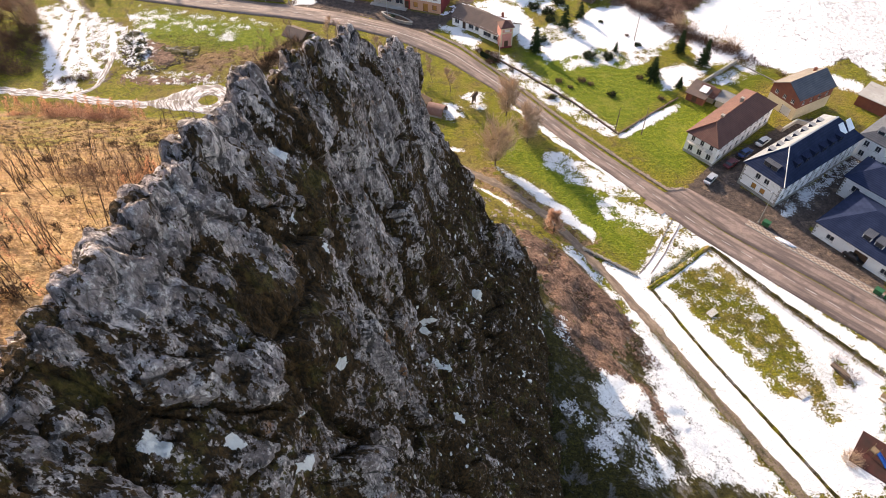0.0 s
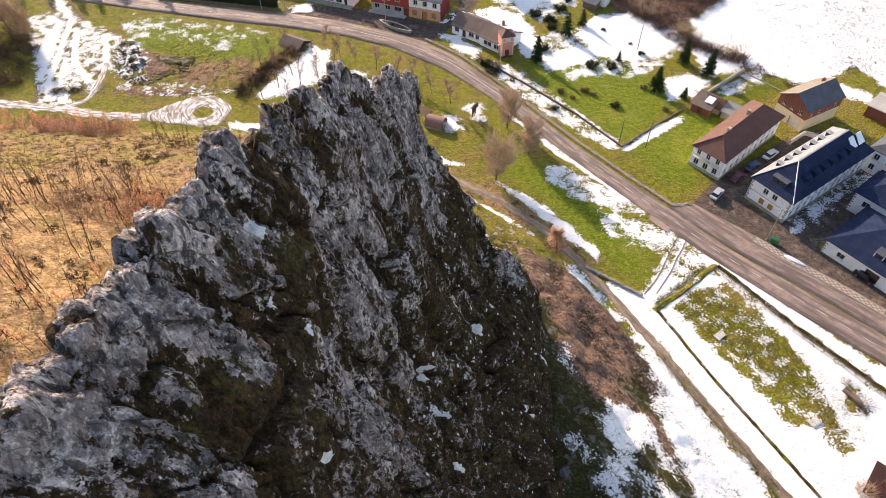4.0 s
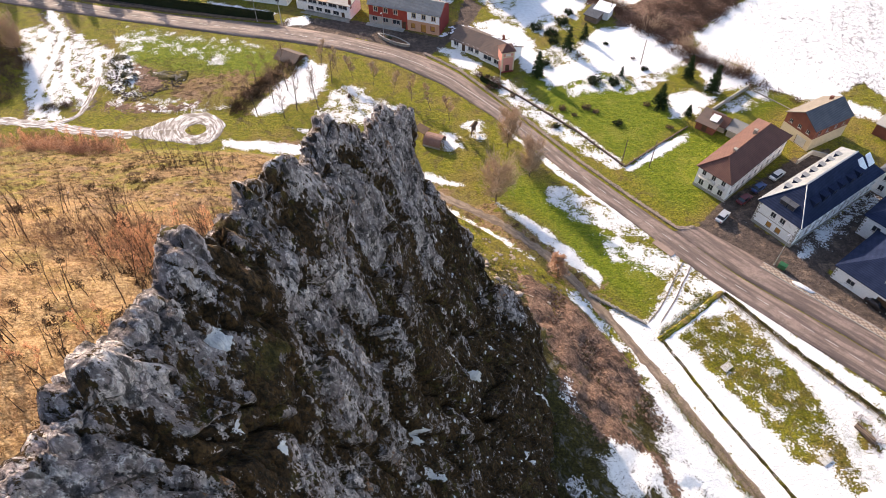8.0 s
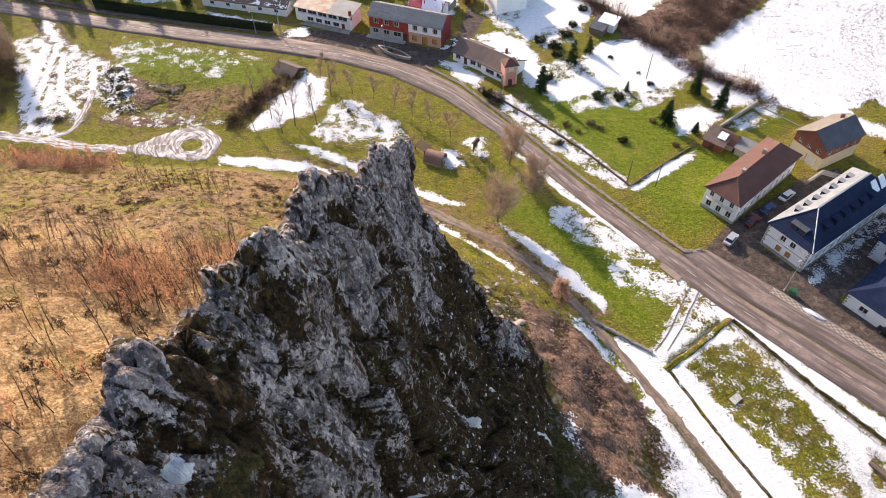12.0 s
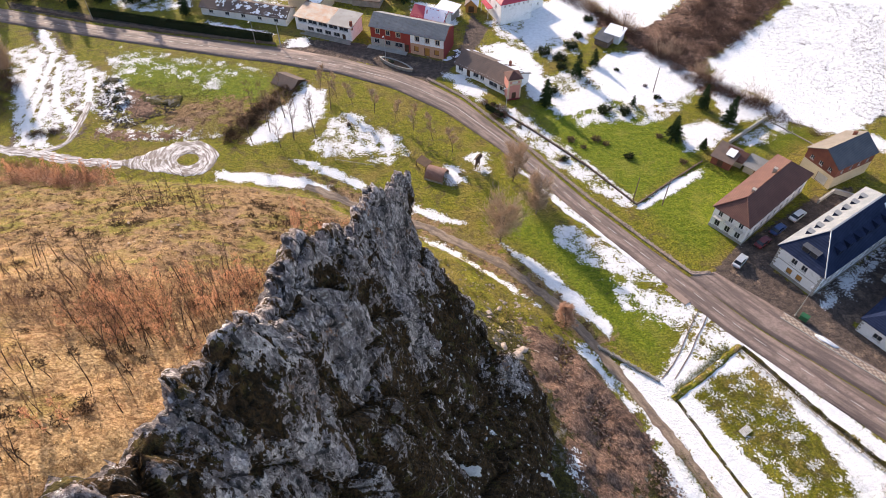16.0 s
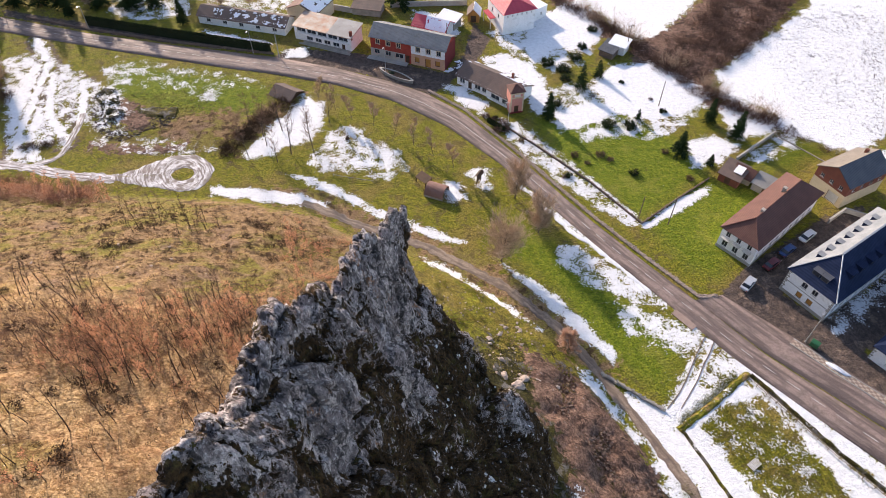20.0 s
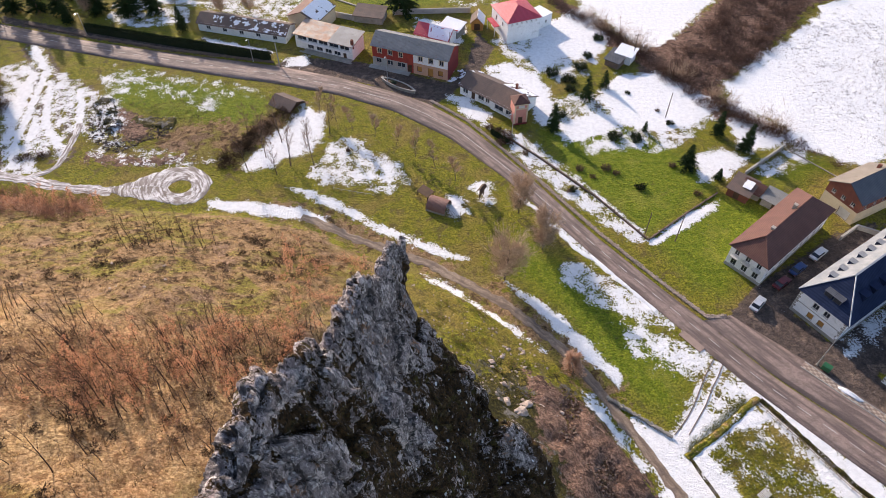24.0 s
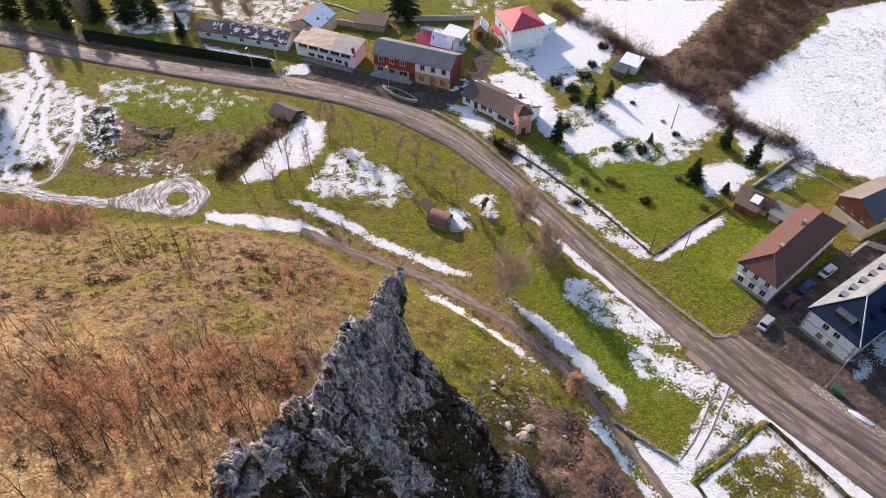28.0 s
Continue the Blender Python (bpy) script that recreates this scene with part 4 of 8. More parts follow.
# ---- road ----
def ribbon(name, left, right, z, material, label, category, kind="structure", step=1.5):
    """A strip between two edges of equal count of points."""
    n = max(len(along(left, step)), 2)
    s = np.linspace(0, 1, n)

    def even(line):
        p = along(line, 0.5)
        d = np.concatenate(([0], np.cumsum(np.hypot(*np.diff(p, axis=0).T))))
        return np.stack([np.interp(s * d[-1], d, p[:, k]) for k in (0, 1)], 1)

    a, b = even(left), even(right)
    rows = [a + (b - a) * k for k in (0, 0.25, 0.5, 0.75, 1)]
    P = np.stack(rows, 1)
    crown = np.array([0, 0.06, 0.09, 0.06, 0])
    P = np.concatenate((P, np.broadcast_to((z + crown)[None, :, None], P.shape[:2] + (1,))), -1)
    low = P[:, [0, -1]].copy()
    low[..., 2] = -0.3
    P = np.concatenate((low[:, :1], P, low[:, 1:]), 1)
    wide = np.linalg.norm(b - a, axis=1)[:, None] * np.array([0, 0, 0.25, 0.5, 0.75, 1, 1])[None, ::-1]
    run = np.broadcast_to(np.arange(len(a))[:, None] * step, wide.shape)
    ob = grid_mesh(name, P[:, ::-1], material, {"across": wide, "run": run.copy()})
    return tagged(ob, label, category, kind=kind)


ROAD_S = [(-200, 213), (-122.7, 191), (-88.6, 182.2), (-57, 174.6), (-45, 172.3), (-27.5, 167.6), (-13.2, 161.4), (0.4, 151.4), (12.7, 137.9), (23.4, 123.6), (32.7, 111.1), (40.9, 100.8), (50.3, 88.8), (63.8, 74.5), (75.8, 62.3), (140, -5)]
ROAD_N = [(-202, 220), (-126.4, 198.7), (-99.4, 190.8), (-74.6, 185.3), (-46.8, 180.2), (-30, 175.6), (-15, 169.6), (-5.3, 164.6), (4.2, 156.6), (16.5, 140.6), (24, 129.8), (29.9, 121.5), (38.9, 110.3), (47.5, 100), (56, 89.5), (70, 76.5), (80.2, 66.2), (146, 0)]
ribbon("road", ROAD_S, ROAD_N, 0.10, "asphalt", "worn brownish asphalt road curving through the village", "road")


ribbon("lay_by", [(46.5, 101.3), (56.2, 89.7), (70.2, 76.7), (80.4, 66.4), (146.2, 0.2)], [(51.8, 102.6), (62.3, 93.0), (75.9, 79.5), (86, 69.5), (152, 4)], 0.03, "asphalt", "worn asphalt shoulder between road and yard", "shoulder")


# ---- the crag ----
CREST_X = [(-30, -17), (0, -14.5), (15, -11.9), (22, -10.9), (29, -10.6), (35, -9.5), (38, -8.5), (43, -8.4), (48, -8), (51, -7.2), (56, -6.4), (61, -5.6), (65, -4.7), (70, -4.3), (73.5, -3.2)]
CREST_Z = [(-30, 86), (0, 82.5), (10.6, 80.5), (14, 80.0), (17.5, 79.6), (21.6, 78.8), (24.2, 77.7), (25.2, 77.9), (26.6, 76.6), (28.0, 76.9), (29.4, 77.0), (30.4, 75.3), (31.9, 75.2), (33, 74.2), (34, 75.0), (35.2, 74.1), (36.1, 73.8), (37.8, 73.8), (39.4, 72.2),
           (41.4, 70.2), (42.4, 69.6), (43.4, 70.3), (45.4, 69.5), (47.4, 69.3), (48.4, 67.4), (49.4, 65.6), (50.4, 66.0), (52.4, 64.8), (53.2, 63.6), (54.1, 60.9), (55.2, 61.6), (57.4, 60.8), (58.6, 59.9), (60.2, 60.6), (61.5, 59.7), (62.6, 57.4), (64.3, 55.6), (65.6, 54.6), (67.2, 55.0), (69.5, 53.5), (71.4, 52.3), (73.5, 50.0)]
FACE = [(-4, 31), (0, 26), (8, 17.5), (12, 15.6), (16, 14.2), (21, 11.2), (26, 7.6), (30, 4.7), (34, 3.4), (41, 0.3), (48, -1.8), (56, -3.3), (70, -6.9), (74, -8.8), (80, -11.5), (90, -15)]
PROW = [(-4, 62), (8, 64), (15, 66), (18, 67.3), (26, 68.2), (30, 70.2), (34, 69.2), (40, 70), (45, 70.7), (49, 73.2), (52, 73.8), (60, 74)]


def curve(table, v):
    return np.interp(v, [p[0] for p in table], [p[1] for p in table])


def scramble(c, salt):
    """Random numbers from 0 to 1 for whole-numbered cells c[..., 3]."""
    h = (c[..., 0].astype(np.uint32) * np.uint32(374761393)) ^ (c[..., 1].astype(np.uint32) * np.uint32(668265263)) ^ (c[..., 2].astype(np.uint32) * np.uint32(2147483647)) ^ np.uint32(salt * 7919 + 17)
    h = (h ^ (h >> np.uint32(13))) * np.uint32(1274126177)
    h = (h ^ (h >> np.uint32(16))) * np.uint32(2246822519)
    h ^= h >> np.uint32(15)
    return h.astype(np.float32) / np.float32(4294967295.0)


def smooth_noise(P, salt):
    """Soft noise from -1 to 1 at every point of an array."""
    c = np.floor(P).astype(np.int64)
    f = (P - c).astype(np.float32)
    w = f * f * f * (f * (f * 6 - 15) + 10)
    out = np.zeros(P.shape[:-1], np.float32)
    for dx in (0, 1):
        for dy in (0, 1):
            for dz in (0, 1):
                o = np.array([dx, dy, dz])
                k = np.ones(P.shape[:-1], np.float32)
                for a, d in enumerate((dx, dy, dz)):
                    k = k * (w[..., a] if d else 1 - w[..., a])
                out += k * scramble(c + o, salt)
    return out * 2 - 1


def layered(P, scale, octaves=4, stretch=(1, 1, 1), salt=1, ridged=False, gain=0.5):
    """Noise at several scales; ridged: sharp spines and soft hollows."""
    Q = P * (np.array(stretch) / scale)
    out, amp, total = 0.0, 1.0, 0.0
    for k in range(octaves):
        v = smooth_noise(Q, salt + 31 * k)
        out = out + amp * (1 - 2 * np.abs(v) if ridged else v)
        total += amp
        amp *= gain
        Q = Q * 2.03 + 11.7
    return out / total


def blocks(P, scale, stretch=(1, 1, 1), salt=0, tilt=1.0):
    """Broken rock: every cell a tilted facet at its own level, and how near the crack between two cells is."""
    Q = P * (np.array(stretch) / scale)
    c = np.floor(Q).astype(np.int64)
    d1 = np.full(P.shape[:-1], 9.0, np.float32)
    d2 = d1.copy()
    level = np.zeros(P.shape[:-1], np.float32)
    for dx in (-1, 0, 1):
        for dy in (-1, 0, 1):
            for dz in (-1, 0, 1):
                k = c + np.array([dx, dy, dz])
                v = np.stack([Q[..., a] - k[..., a] - (0.5 + 0.8 * (scramble(k, salt + a) - 0.5)) for a in range(3)], -1).astype(np.float32)
                d = np.sqrt((v * v).sum(-1))
                lv = scramble(k, salt + 3) - 0.5 + tilt * ((scramble(k, salt + 4) - 0.5) * v[..., 1] + (scramble(k, salt + 5) - 0.5) * v[..., 2] + (scramble(k, salt + 6) - 0.5) * v[..., 0])
                near = d < d1
                d2 = np.where(near, d1, np.minimum(d2, d))
                level = np.where(near, lv, level)
                d1 = np.where(near, d, d1)
    return level, d2 - d1


def blurred(A, axis, n):
    S = np.cumsum(np.concatenate([np.zeros_like(np.take(A, [0], axis))] + [np.take(A, [0], axis)] * n + [A] + [np.take(A, [-1], axis)] * n, axis), axis)
    m = A.shape[axis]
    return (np.take(S, np.arange(2 * n + 1, 2 * n + 1 + m), axis) - np.take(S, np.arange(m), axis)) / (2 * n + 1)


def crag_points():
    y0, y1 = -26.0, 73.6
    yc = np.concatenate((np.linspace(y0, 4, 50, endpoint=False), np.linspace(4, y1, 660)))
    s = (yc - y0) / (y1 - y0)
    r = np.linspace(0, 1, 520) ** 1.25
    xc, zc = curve(CREST_X, yc) + 0.52, curve(CREST_Z, yc) - 0.12
    # the face over the meadow: from the crest down to the foot
    Z = zc[:, None] + (-2.0 - zc)[:, None] * r[None, :]
    Yf = y0 + s[:, None] * (curve(PROW, Z) - y0)
    Yf = np.where(r[None, :] < 0.08, yc[:, None] + (Yf - yc[:, None]) * r[None, :] / 0.08, Yf)
    Xf = curve(FACE, Z) - 1.3 * np.clip((Yf - 52) / 7, 0, 1) * np.clip(1 - np.abs(Z - 46) / 12, 0, 1)
    Xf = Xf + (xc + 0.35 - curve(FACE, zc))[:, None] * np.exp(-(zc[:, None] - Z) / 4.0)
    right = np.stack((Xf, Yf, Z), -1)
    # the hill side, steep as well
    q = np.linspace(0, 1, 90)[1:] ** 1.3
    low = np.maximum(height(xc - 9, yc) - 4, -2)
    Zl = zc[:, None] + (low - zc)[:, None] * q[None, :]
    Xl = xc[:, None] - 0.45 - (zc[:, None] - Zl) * 0.22
    left = np.stack((Xl, np.broadcast_to(yc[:, None], Zl.shape), Zl), -1)
    w = np.linspace(0, 1, 9)[None, 1:-1, None]
    ridge = left[:, :1] * (1 - w) + right[:, :1] * w
    ridge[..., 2] = zc[:, None] + 0.12 * np.sin(w[..., 0] * math.pi)
    left = np.concatenate((ridge[:, ::-1], left), 1)
    P = np.concatenate((left[:, ::-1], right), 1)
    # the prow closes the end round to the hill side
    k = left.shape[1]
    end = P[-1].copy()
    wrap = []
    for w in np.linspace(0, 1, 24)[1:]:
        line = end.copy()
        line[k:, 0] = end[k:, 0] + (np.interp(end[k:, 2], left[-1, ::-1, 2], left[-1, ::-1, 0]) - end[k:, 0]) * w
        line[k:, 1] = end[k:, 1] + 0.8 * math.sin(w * math.pi)
        wrap.append(line)
    P = np.concatenate((P, np.stack(wrap)), 0)
    B = blurred(blurred(P, 1, 12), 0, 8)
    N = np.cross(np.gradient(B, axis=1), np.gradient(B, axis=0))
    N /= np.linalg.norm(N, axis=-1, keepdims=True) + 1e-9
    if N[300, k + 80, 0] < 0:
        N = -N
    drop = curve(CREST_Z, P[..., 1]) - P[..., 2]
    top = np.clip(1 - drop / 6.0, 0, 1)
    # pillars and slabs that stand on end, split by joints, and finer breakage on them
    warp = np.stack((layered(P, 5.0, 3, salt=5), layered(P, 5.0, 3, salt=6), layered(P, 5.0, 2, salt=7)), -1)
    lean = P + warp * np.array([0.9, 0.9, 1.5])
    lean[..., 1] += 0.16 * P[..., 2]
    big, big_c = blocks(lean, 5.6, (0.7, 1, 0.19), 11, 1.5)
    mid, mid_c = blocks(lean, 2.3, (0.7, 1, 0.24), 23, 1.6)
    small, small_c = blocks(P + 0.35 * warp, 0.85, (1, 1, 0.55), 37, 1.6)
    rib = layered(lean, 1.5, 4, (0.8, 1, 0.16), 51, True)
    grain = layered(P, 0.6, 3, (1, 1, 0.7), 61, True, 0.6)
    swell = layered(P, 9.0, 3, (1, 1, 0.4), 71)
    out = 1.5 * big + 0.85 * mid + 0.32 * small + 0.46 * rib + 0.12 * grain + 0.9 * swell
    gap = np.clip(1 - mid_c / 0.07, 0, 1) * np.clip(0.5 + layered(P, 4.0, 2, salt=81), 0, 1)
    deep = np.clip(1 - big_c / 0.05, 0, 1)
    out = out - 0.45 * gap - 0.6 * deep - 0.10 * np.clip(1 - small_c / 0.10, 0, 1)
    soft = (1 - 0.45 * np.clip((24 - P[..., 2]) / 12, 0, 1)) * (0.30 + 0.70 * np.clip(drop / 5.0, 0, 1))
    soft[:, :k] *= 0.7
    soft *= 1 - 0.55 * np.clip((P[..., 1] - 59) / 6, 0, 1) * np.clip(1 - drop / 18.0, 0, 1)
    soft[710:] *= np.linspace(0.9, 0.5, soft.shape[0] - 710)[:, None]
    # weathered boulders along the crest
    knob, knob_c = blocks(P + 0.3 * warp, 1.5, (1, 1, 0.9), 91, 1.2)
    lump = 0.55 * knob + 0.30 * np.clip(knob_c / 0.35, 0, 1) - 0.30 + 0.22 * small
    D = P + N * (out * soft + lump * top * 0.8)[..., None]
    D[..., 2] += (0.5 * lump + 0.15 * grain) * np.clip(1 - drop / 2.0, 0, 1)
    hollow = out - blurred(blurred(out, 0, 14), 1, 14)
    return D, k, drop, out, hollow, big_c, mid_c, knob_c, top


# patches on the face, each (along, height, half length, half height, how much): moss gullies above nought, bare slabs below
CRAG_PATCHES = [(17.9, 70.0, 2.6, 5.5, 0.45), (13.0, 68.0, 1.6, 4.0, 0.3), (23.0, 71.0, 3.6, 1.6, 0.5), (20.0, 63.0, 1.3, 6.0, 0.4), (41.0, 50.0, 4.5, 9.0, 0.35), (35.5, 69.5, 1.6, 2.6, 0.35), (29.9, 74.4, 1.4, 1.6, 0.35), (28.4, 73.0, 1.6, 3.2, 0.45), (33.9, 72.2, 1.4, 2.4, 0.35),
                (50.0, 50.0, 3.6, 8.0, 0.5), (48.5, 58.0, 1.2, 3.0, 0.25), (67.5, 38.0, 2.0, 5.0, 0.3), (60.0, 33.0, 5.0, 5.0, 0.4), (12.6, 76.6, 0.8, 1.0, 0.3), (15.5, 75.0, 1.2, 2.0, 0.25), (40.4, 63.6, 1.0, 4.0, 0.3), (25.5, 66.5, 1.5, 4.0, 0.3),
                (18.3, 77.0, 5.0, 3.0, -0.2), (20.4, 69.4, 1.2, 4.0, -0.5), (24.5, 60.0, 2.4, 9.0, -0.3), (59.0, 51.5, 6.5, 7.5, -0.65), (56.0, 45.0, 2.5, 3.5, -0.45), (64.5, 25.0, 2.4, 4.5, -0.75), (44.0, 61.5, 2.4, 5.5, -0.5), (32.6, 69.0, 1.5, 3.6, -0.45), (68.5, 32.5, 1.8, 4.0, -0.55), (57.0, 33.0, 1.6, 4.0, -0.4), (67.0, 47.0, 4.0, 9.0, -0.5), (35.0, 64.0, 2.0, 4.0, -0.25)]
CRAG_SNOW = [(-8, 25.9, 74.2, 0.7, 0.5), (-7.9, 23.1, 72.5, 0.5, 0.5), (-6.4, 23.4, 69.9, 0.4, 0.5), (-8.6, 14.4, 71.5, 1.0, 0.5), (1.4, 34.7, 40.4, 0.7, 1.6), (-1, 36.2, 44.4, 0.5, 1.5), (3.2, 44.7, 32.8, 0.5, 2.2), (4.4, 49.0, 32.6, 0.5, 1.6), (5.2, 55.0, 29.4, 0.7, 0.9),
             (10.5, 45.0, 20.4, 0.8, 1.4), (14.3, 54.9, 16.8, 1.0, 2.2), (17.5, 57.6, 10.0, 1.1, 2.2), (17.0, 51.6, 8.0, 1.2, 1.2), (-8.9, 9.9, 75.3, 0.5, 0.6), (-6.4, 12.3, 68.1, 0.6, 0.8), (-6.2, 14.7, 67.9, 0.3, 0.4), (-6.0, 18.8, 66.0, 0.4, 0.8), (-8.5, 11.1, 72.8, 0.3, 0.7), (2.0, 31.0, 36.0, 0.4, 1.4)]


def build_crag():
    P, k, drop, out, hollow, big_c, mid_c, knob_c, top = crag_points()
    y, z = P[..., 1], P[..., 2]
    # real growth, plus shade painted as moss wherever the face is hollow
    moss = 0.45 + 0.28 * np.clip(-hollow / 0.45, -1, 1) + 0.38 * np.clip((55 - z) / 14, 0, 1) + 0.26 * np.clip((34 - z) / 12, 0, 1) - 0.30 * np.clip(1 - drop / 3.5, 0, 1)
    for a, b, ra, rb, much in CRAG_PATCHES:
        moss = moss + much * np.clip(1.6 - np.sqrt(((y - a) / ra) ** 2 + ((z - b) / rb) ** 2) * 1.1, 0, 1)
    # cracks darkened the same way
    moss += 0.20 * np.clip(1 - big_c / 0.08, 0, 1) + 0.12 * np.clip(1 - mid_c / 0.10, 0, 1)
    moss[:, :k - 6] = 0.12
    snow = np.zeros(moss.shape)
    for sx, sy, sz, a, b in CRAG_SNOW:
        d = np.sqrt(((y - sy) / (0.7 * a)) ** 2 + ((z - sz) / (0.7 * b)) ** 2 + ((P[..., 0] - sx) / 3.0) ** 2)
        snow = np.maximum(snow, np.clip(1.1 - 0.55 * d, 0, 1))
    fleck = np.clip((58 - z) / 16, 0, 1) * np.clip((70 - y) / 4, 0, 1)
    joint = np.clip(1 - mid_c / 0.045, 0, 1) * np.clip(drop / 2, 0, 1) + np.clip(1 - knob_c / 0.07, 0, 1) * top
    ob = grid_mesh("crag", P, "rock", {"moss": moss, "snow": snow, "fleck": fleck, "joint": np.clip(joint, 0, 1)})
    return tagged(ob, "jagged grey limestone crag with moss and scraps of snow", "rock", kind="structure")


build_crag()


# ---- tracks ----
def track(name, label, line, width, material, rise=0.07, ragged=0.45):
    p = along(line, 0.4)
    d = np.gradient(p, axis=0)
    d /= np.linalg.norm(d, axis=1, keepdims=True)
    n = np.stack((-d[:, 1], d[:, 0]), 1)
    us = np.linspace(-1, 1, 13)
    wob = 1 + 0.05 * np.sin(np.arange(len(p)) * 0.17) + 0.04 * np.sin(np.arange(len(p)) * 0.41)
    rag = np.array([[noise.fractal(Vector((a[0] * 0.5, a[1] * 0.5, 5.0 * e)), 0.8, 2.0, 4) for e in (0, 1)] for a in p])
    wide = us[None, :] * wob[:, None] * (1 + ragged * np.where(us[None, :] < 0, rag[:, :1], rag[:, 1:]))
    XY = p[:, None, :] + n[:, None, :] * (wide[..., None] * width / 2)
    Zt = height(XY[..., 0], XY[..., 1]) + rise - 0.25 * np.abs(us[None, :]) ** 6
    P = np.concatenate((XY, Zt[..., None]), -1)
    ob = grid_mesh(name, P[:, ::-1], material, {"across": np.broadcast_to(us[::-1] * width / 2, Zt.shape).copy(), "run": np.broadcast_to(np.arange(len(p))[:, None] * 0.4, Zt.shape).copy()})
    return tagged(ob, label, "track", kind="structure")


track("dirt_track", "muddy track along the foot of the hill", [(-29.5, 125.4), (-27, 124.6), (-18.7, 120), (-3, 113.5), (11.5, 104), (20.6, 95), (25, 88.5), (29.2, 81.5), (36.6, 68.1), (43.1, 54.8), (49, 44), (54, 34), (62, 18)], 2.3, "track_mud")
track("slushy_track", "rutted track churned to grey slush", [(-135, 140), (-110, 138), (-96.6, 136.1), (-90.3, 135.1), (-84.9, 133.6), (-79.3, 132.5), (-71, 131.9)], 3.6, "track_slush", 0.06)
track("side_track", "narrow wheel track beside the snow", [(-86.9, 154.8), (-86.2, 149.5), (-86, 143.6), (-86, 139.9), (-87.7, 137.5), (-91.5, 135.6)], 1.9, "track_slush", 0.07)


def turning_loop():
    """A trodden turning place round a small island of grass, rutted in rings."""
    outer = along([(-74.5, 132.3), (-70.5, 133.8), (-67, 135.8), (-63.7, 138.6), (-60, 140.3), (-55.7, 140.4), (-51.9, 138.2), (-50.2, 135.5), (-50.6, 131.4), (-52.5, 128.9), (-56.2, 128), (-60.6, 129), (-64.9, 129.6), (-69.9, 130.9), (-74.5, 132.2)], 0.4)
    cx, cy = -56.9, 133.7
    a = np.arctan2((outer[:, 1] - cy) / 1.9, (outer[:, 0] - cx) / 2.0)
    inner = np.stack((cx + 2.1 * np.cos(a), cy + 1.9 * np.sin(a)), 1)
    ks = np.linspace(0, 1, 22)
    rag = np.array([noise.fractal(Vector((q[0] * 0.4, q[1] * 0.4, 2.0)), 0.8, 2.0, 4) for q in outer])
    XY = inner[:, None] + (outer - inner)[:, None] * (ks[None, :, None] * (1 + 0.10 * rag[:, None, None]))
    across = np.linalg.norm(XY - inner[:, None], axis=-1) * 0.7 + 1.1 * np.sin(a * 2 + 0.6)[:, None] * ks[None, :]
    Z = height(XY[..., 0], XY[..., 1]) + 0.085 - 0.2 * np.abs(ks[None, :] * 2 - 1) ** 12
    P = np.concatenate((XY, Z[..., None]), -1)
    return tagged(grid_mesh("slushy_loop", P, "track_slush", {"across": across, "run": np.broadcast_to((a * 7.0)[:, None], Z.shape).copy()}), "turning loop of grey slush round a grass island", "track", kind="structure")


turning_loop()
SNOW_BANKS = [[(14.5, 134), (17.7, 129.9), (21.9, 123.8), (25.8, 118), (31.3, 112.6), (34.5, 108.4), (38.5, 103.2)]]
for line in SNOW_BANKS:
    track("snow_bank", "ragged strip of old snow along the verge", line, 1.05, "bank_snow", 0.10, 1.0)


# ---- houses ----
def wall_panel(bm, W, H, holes, m, thick=0.22, z0=0.0):
    """A wall face in the plane y=0 (outside towards -y) with real openings and reveals, put in place by m."""
    us = sorted({0.0, W, *[h[0] for h in holes], *[h[0] + h[2] for h in holes]})
    holes = [h for h in holes if z0 - 0.01 <= h[1] and h[1] + h[3] <= H + 0.01]
    zs = sorted({z0, H, *[h[1] for h in holes], *[h[1] + h[3] for h in holes]})

    def quad(*pts):
        bm.faces.new([bm.verts.new(m @ Vector(p)) for p in pts])

    for a, b in zip(us[:-1], us[1:]):
        for c, d in zip(zs[:-1], zs[1:]):
            cu, cz = (a + b) / 2, (c + d) / 2
            if any(h[0] < cu < h[0] + h[2] and h[1] < cz < h[1] + h[3] for h in holes):
                continue
            quad((a, 0, c), (b, 0, c), (b, 0, d), (a, 0, d))
    for u, z, w, h in holes:
        t = thick
        quad((u, 0, z), (u, t, z), (u, t, z + h), (u, 0, z + h))
        quad((u + w, 0, z + h), (u + w, t, z + h), (u + w, t, z), (u + w, 0, z))
        quad((u, 0, z + h), (u, t, z + h), (u + w, t, z + h), (u + w, 0, z + h))
        quad((u + w, 0, z), (u + w, t, z), (u, t, z), (u, 0, z))


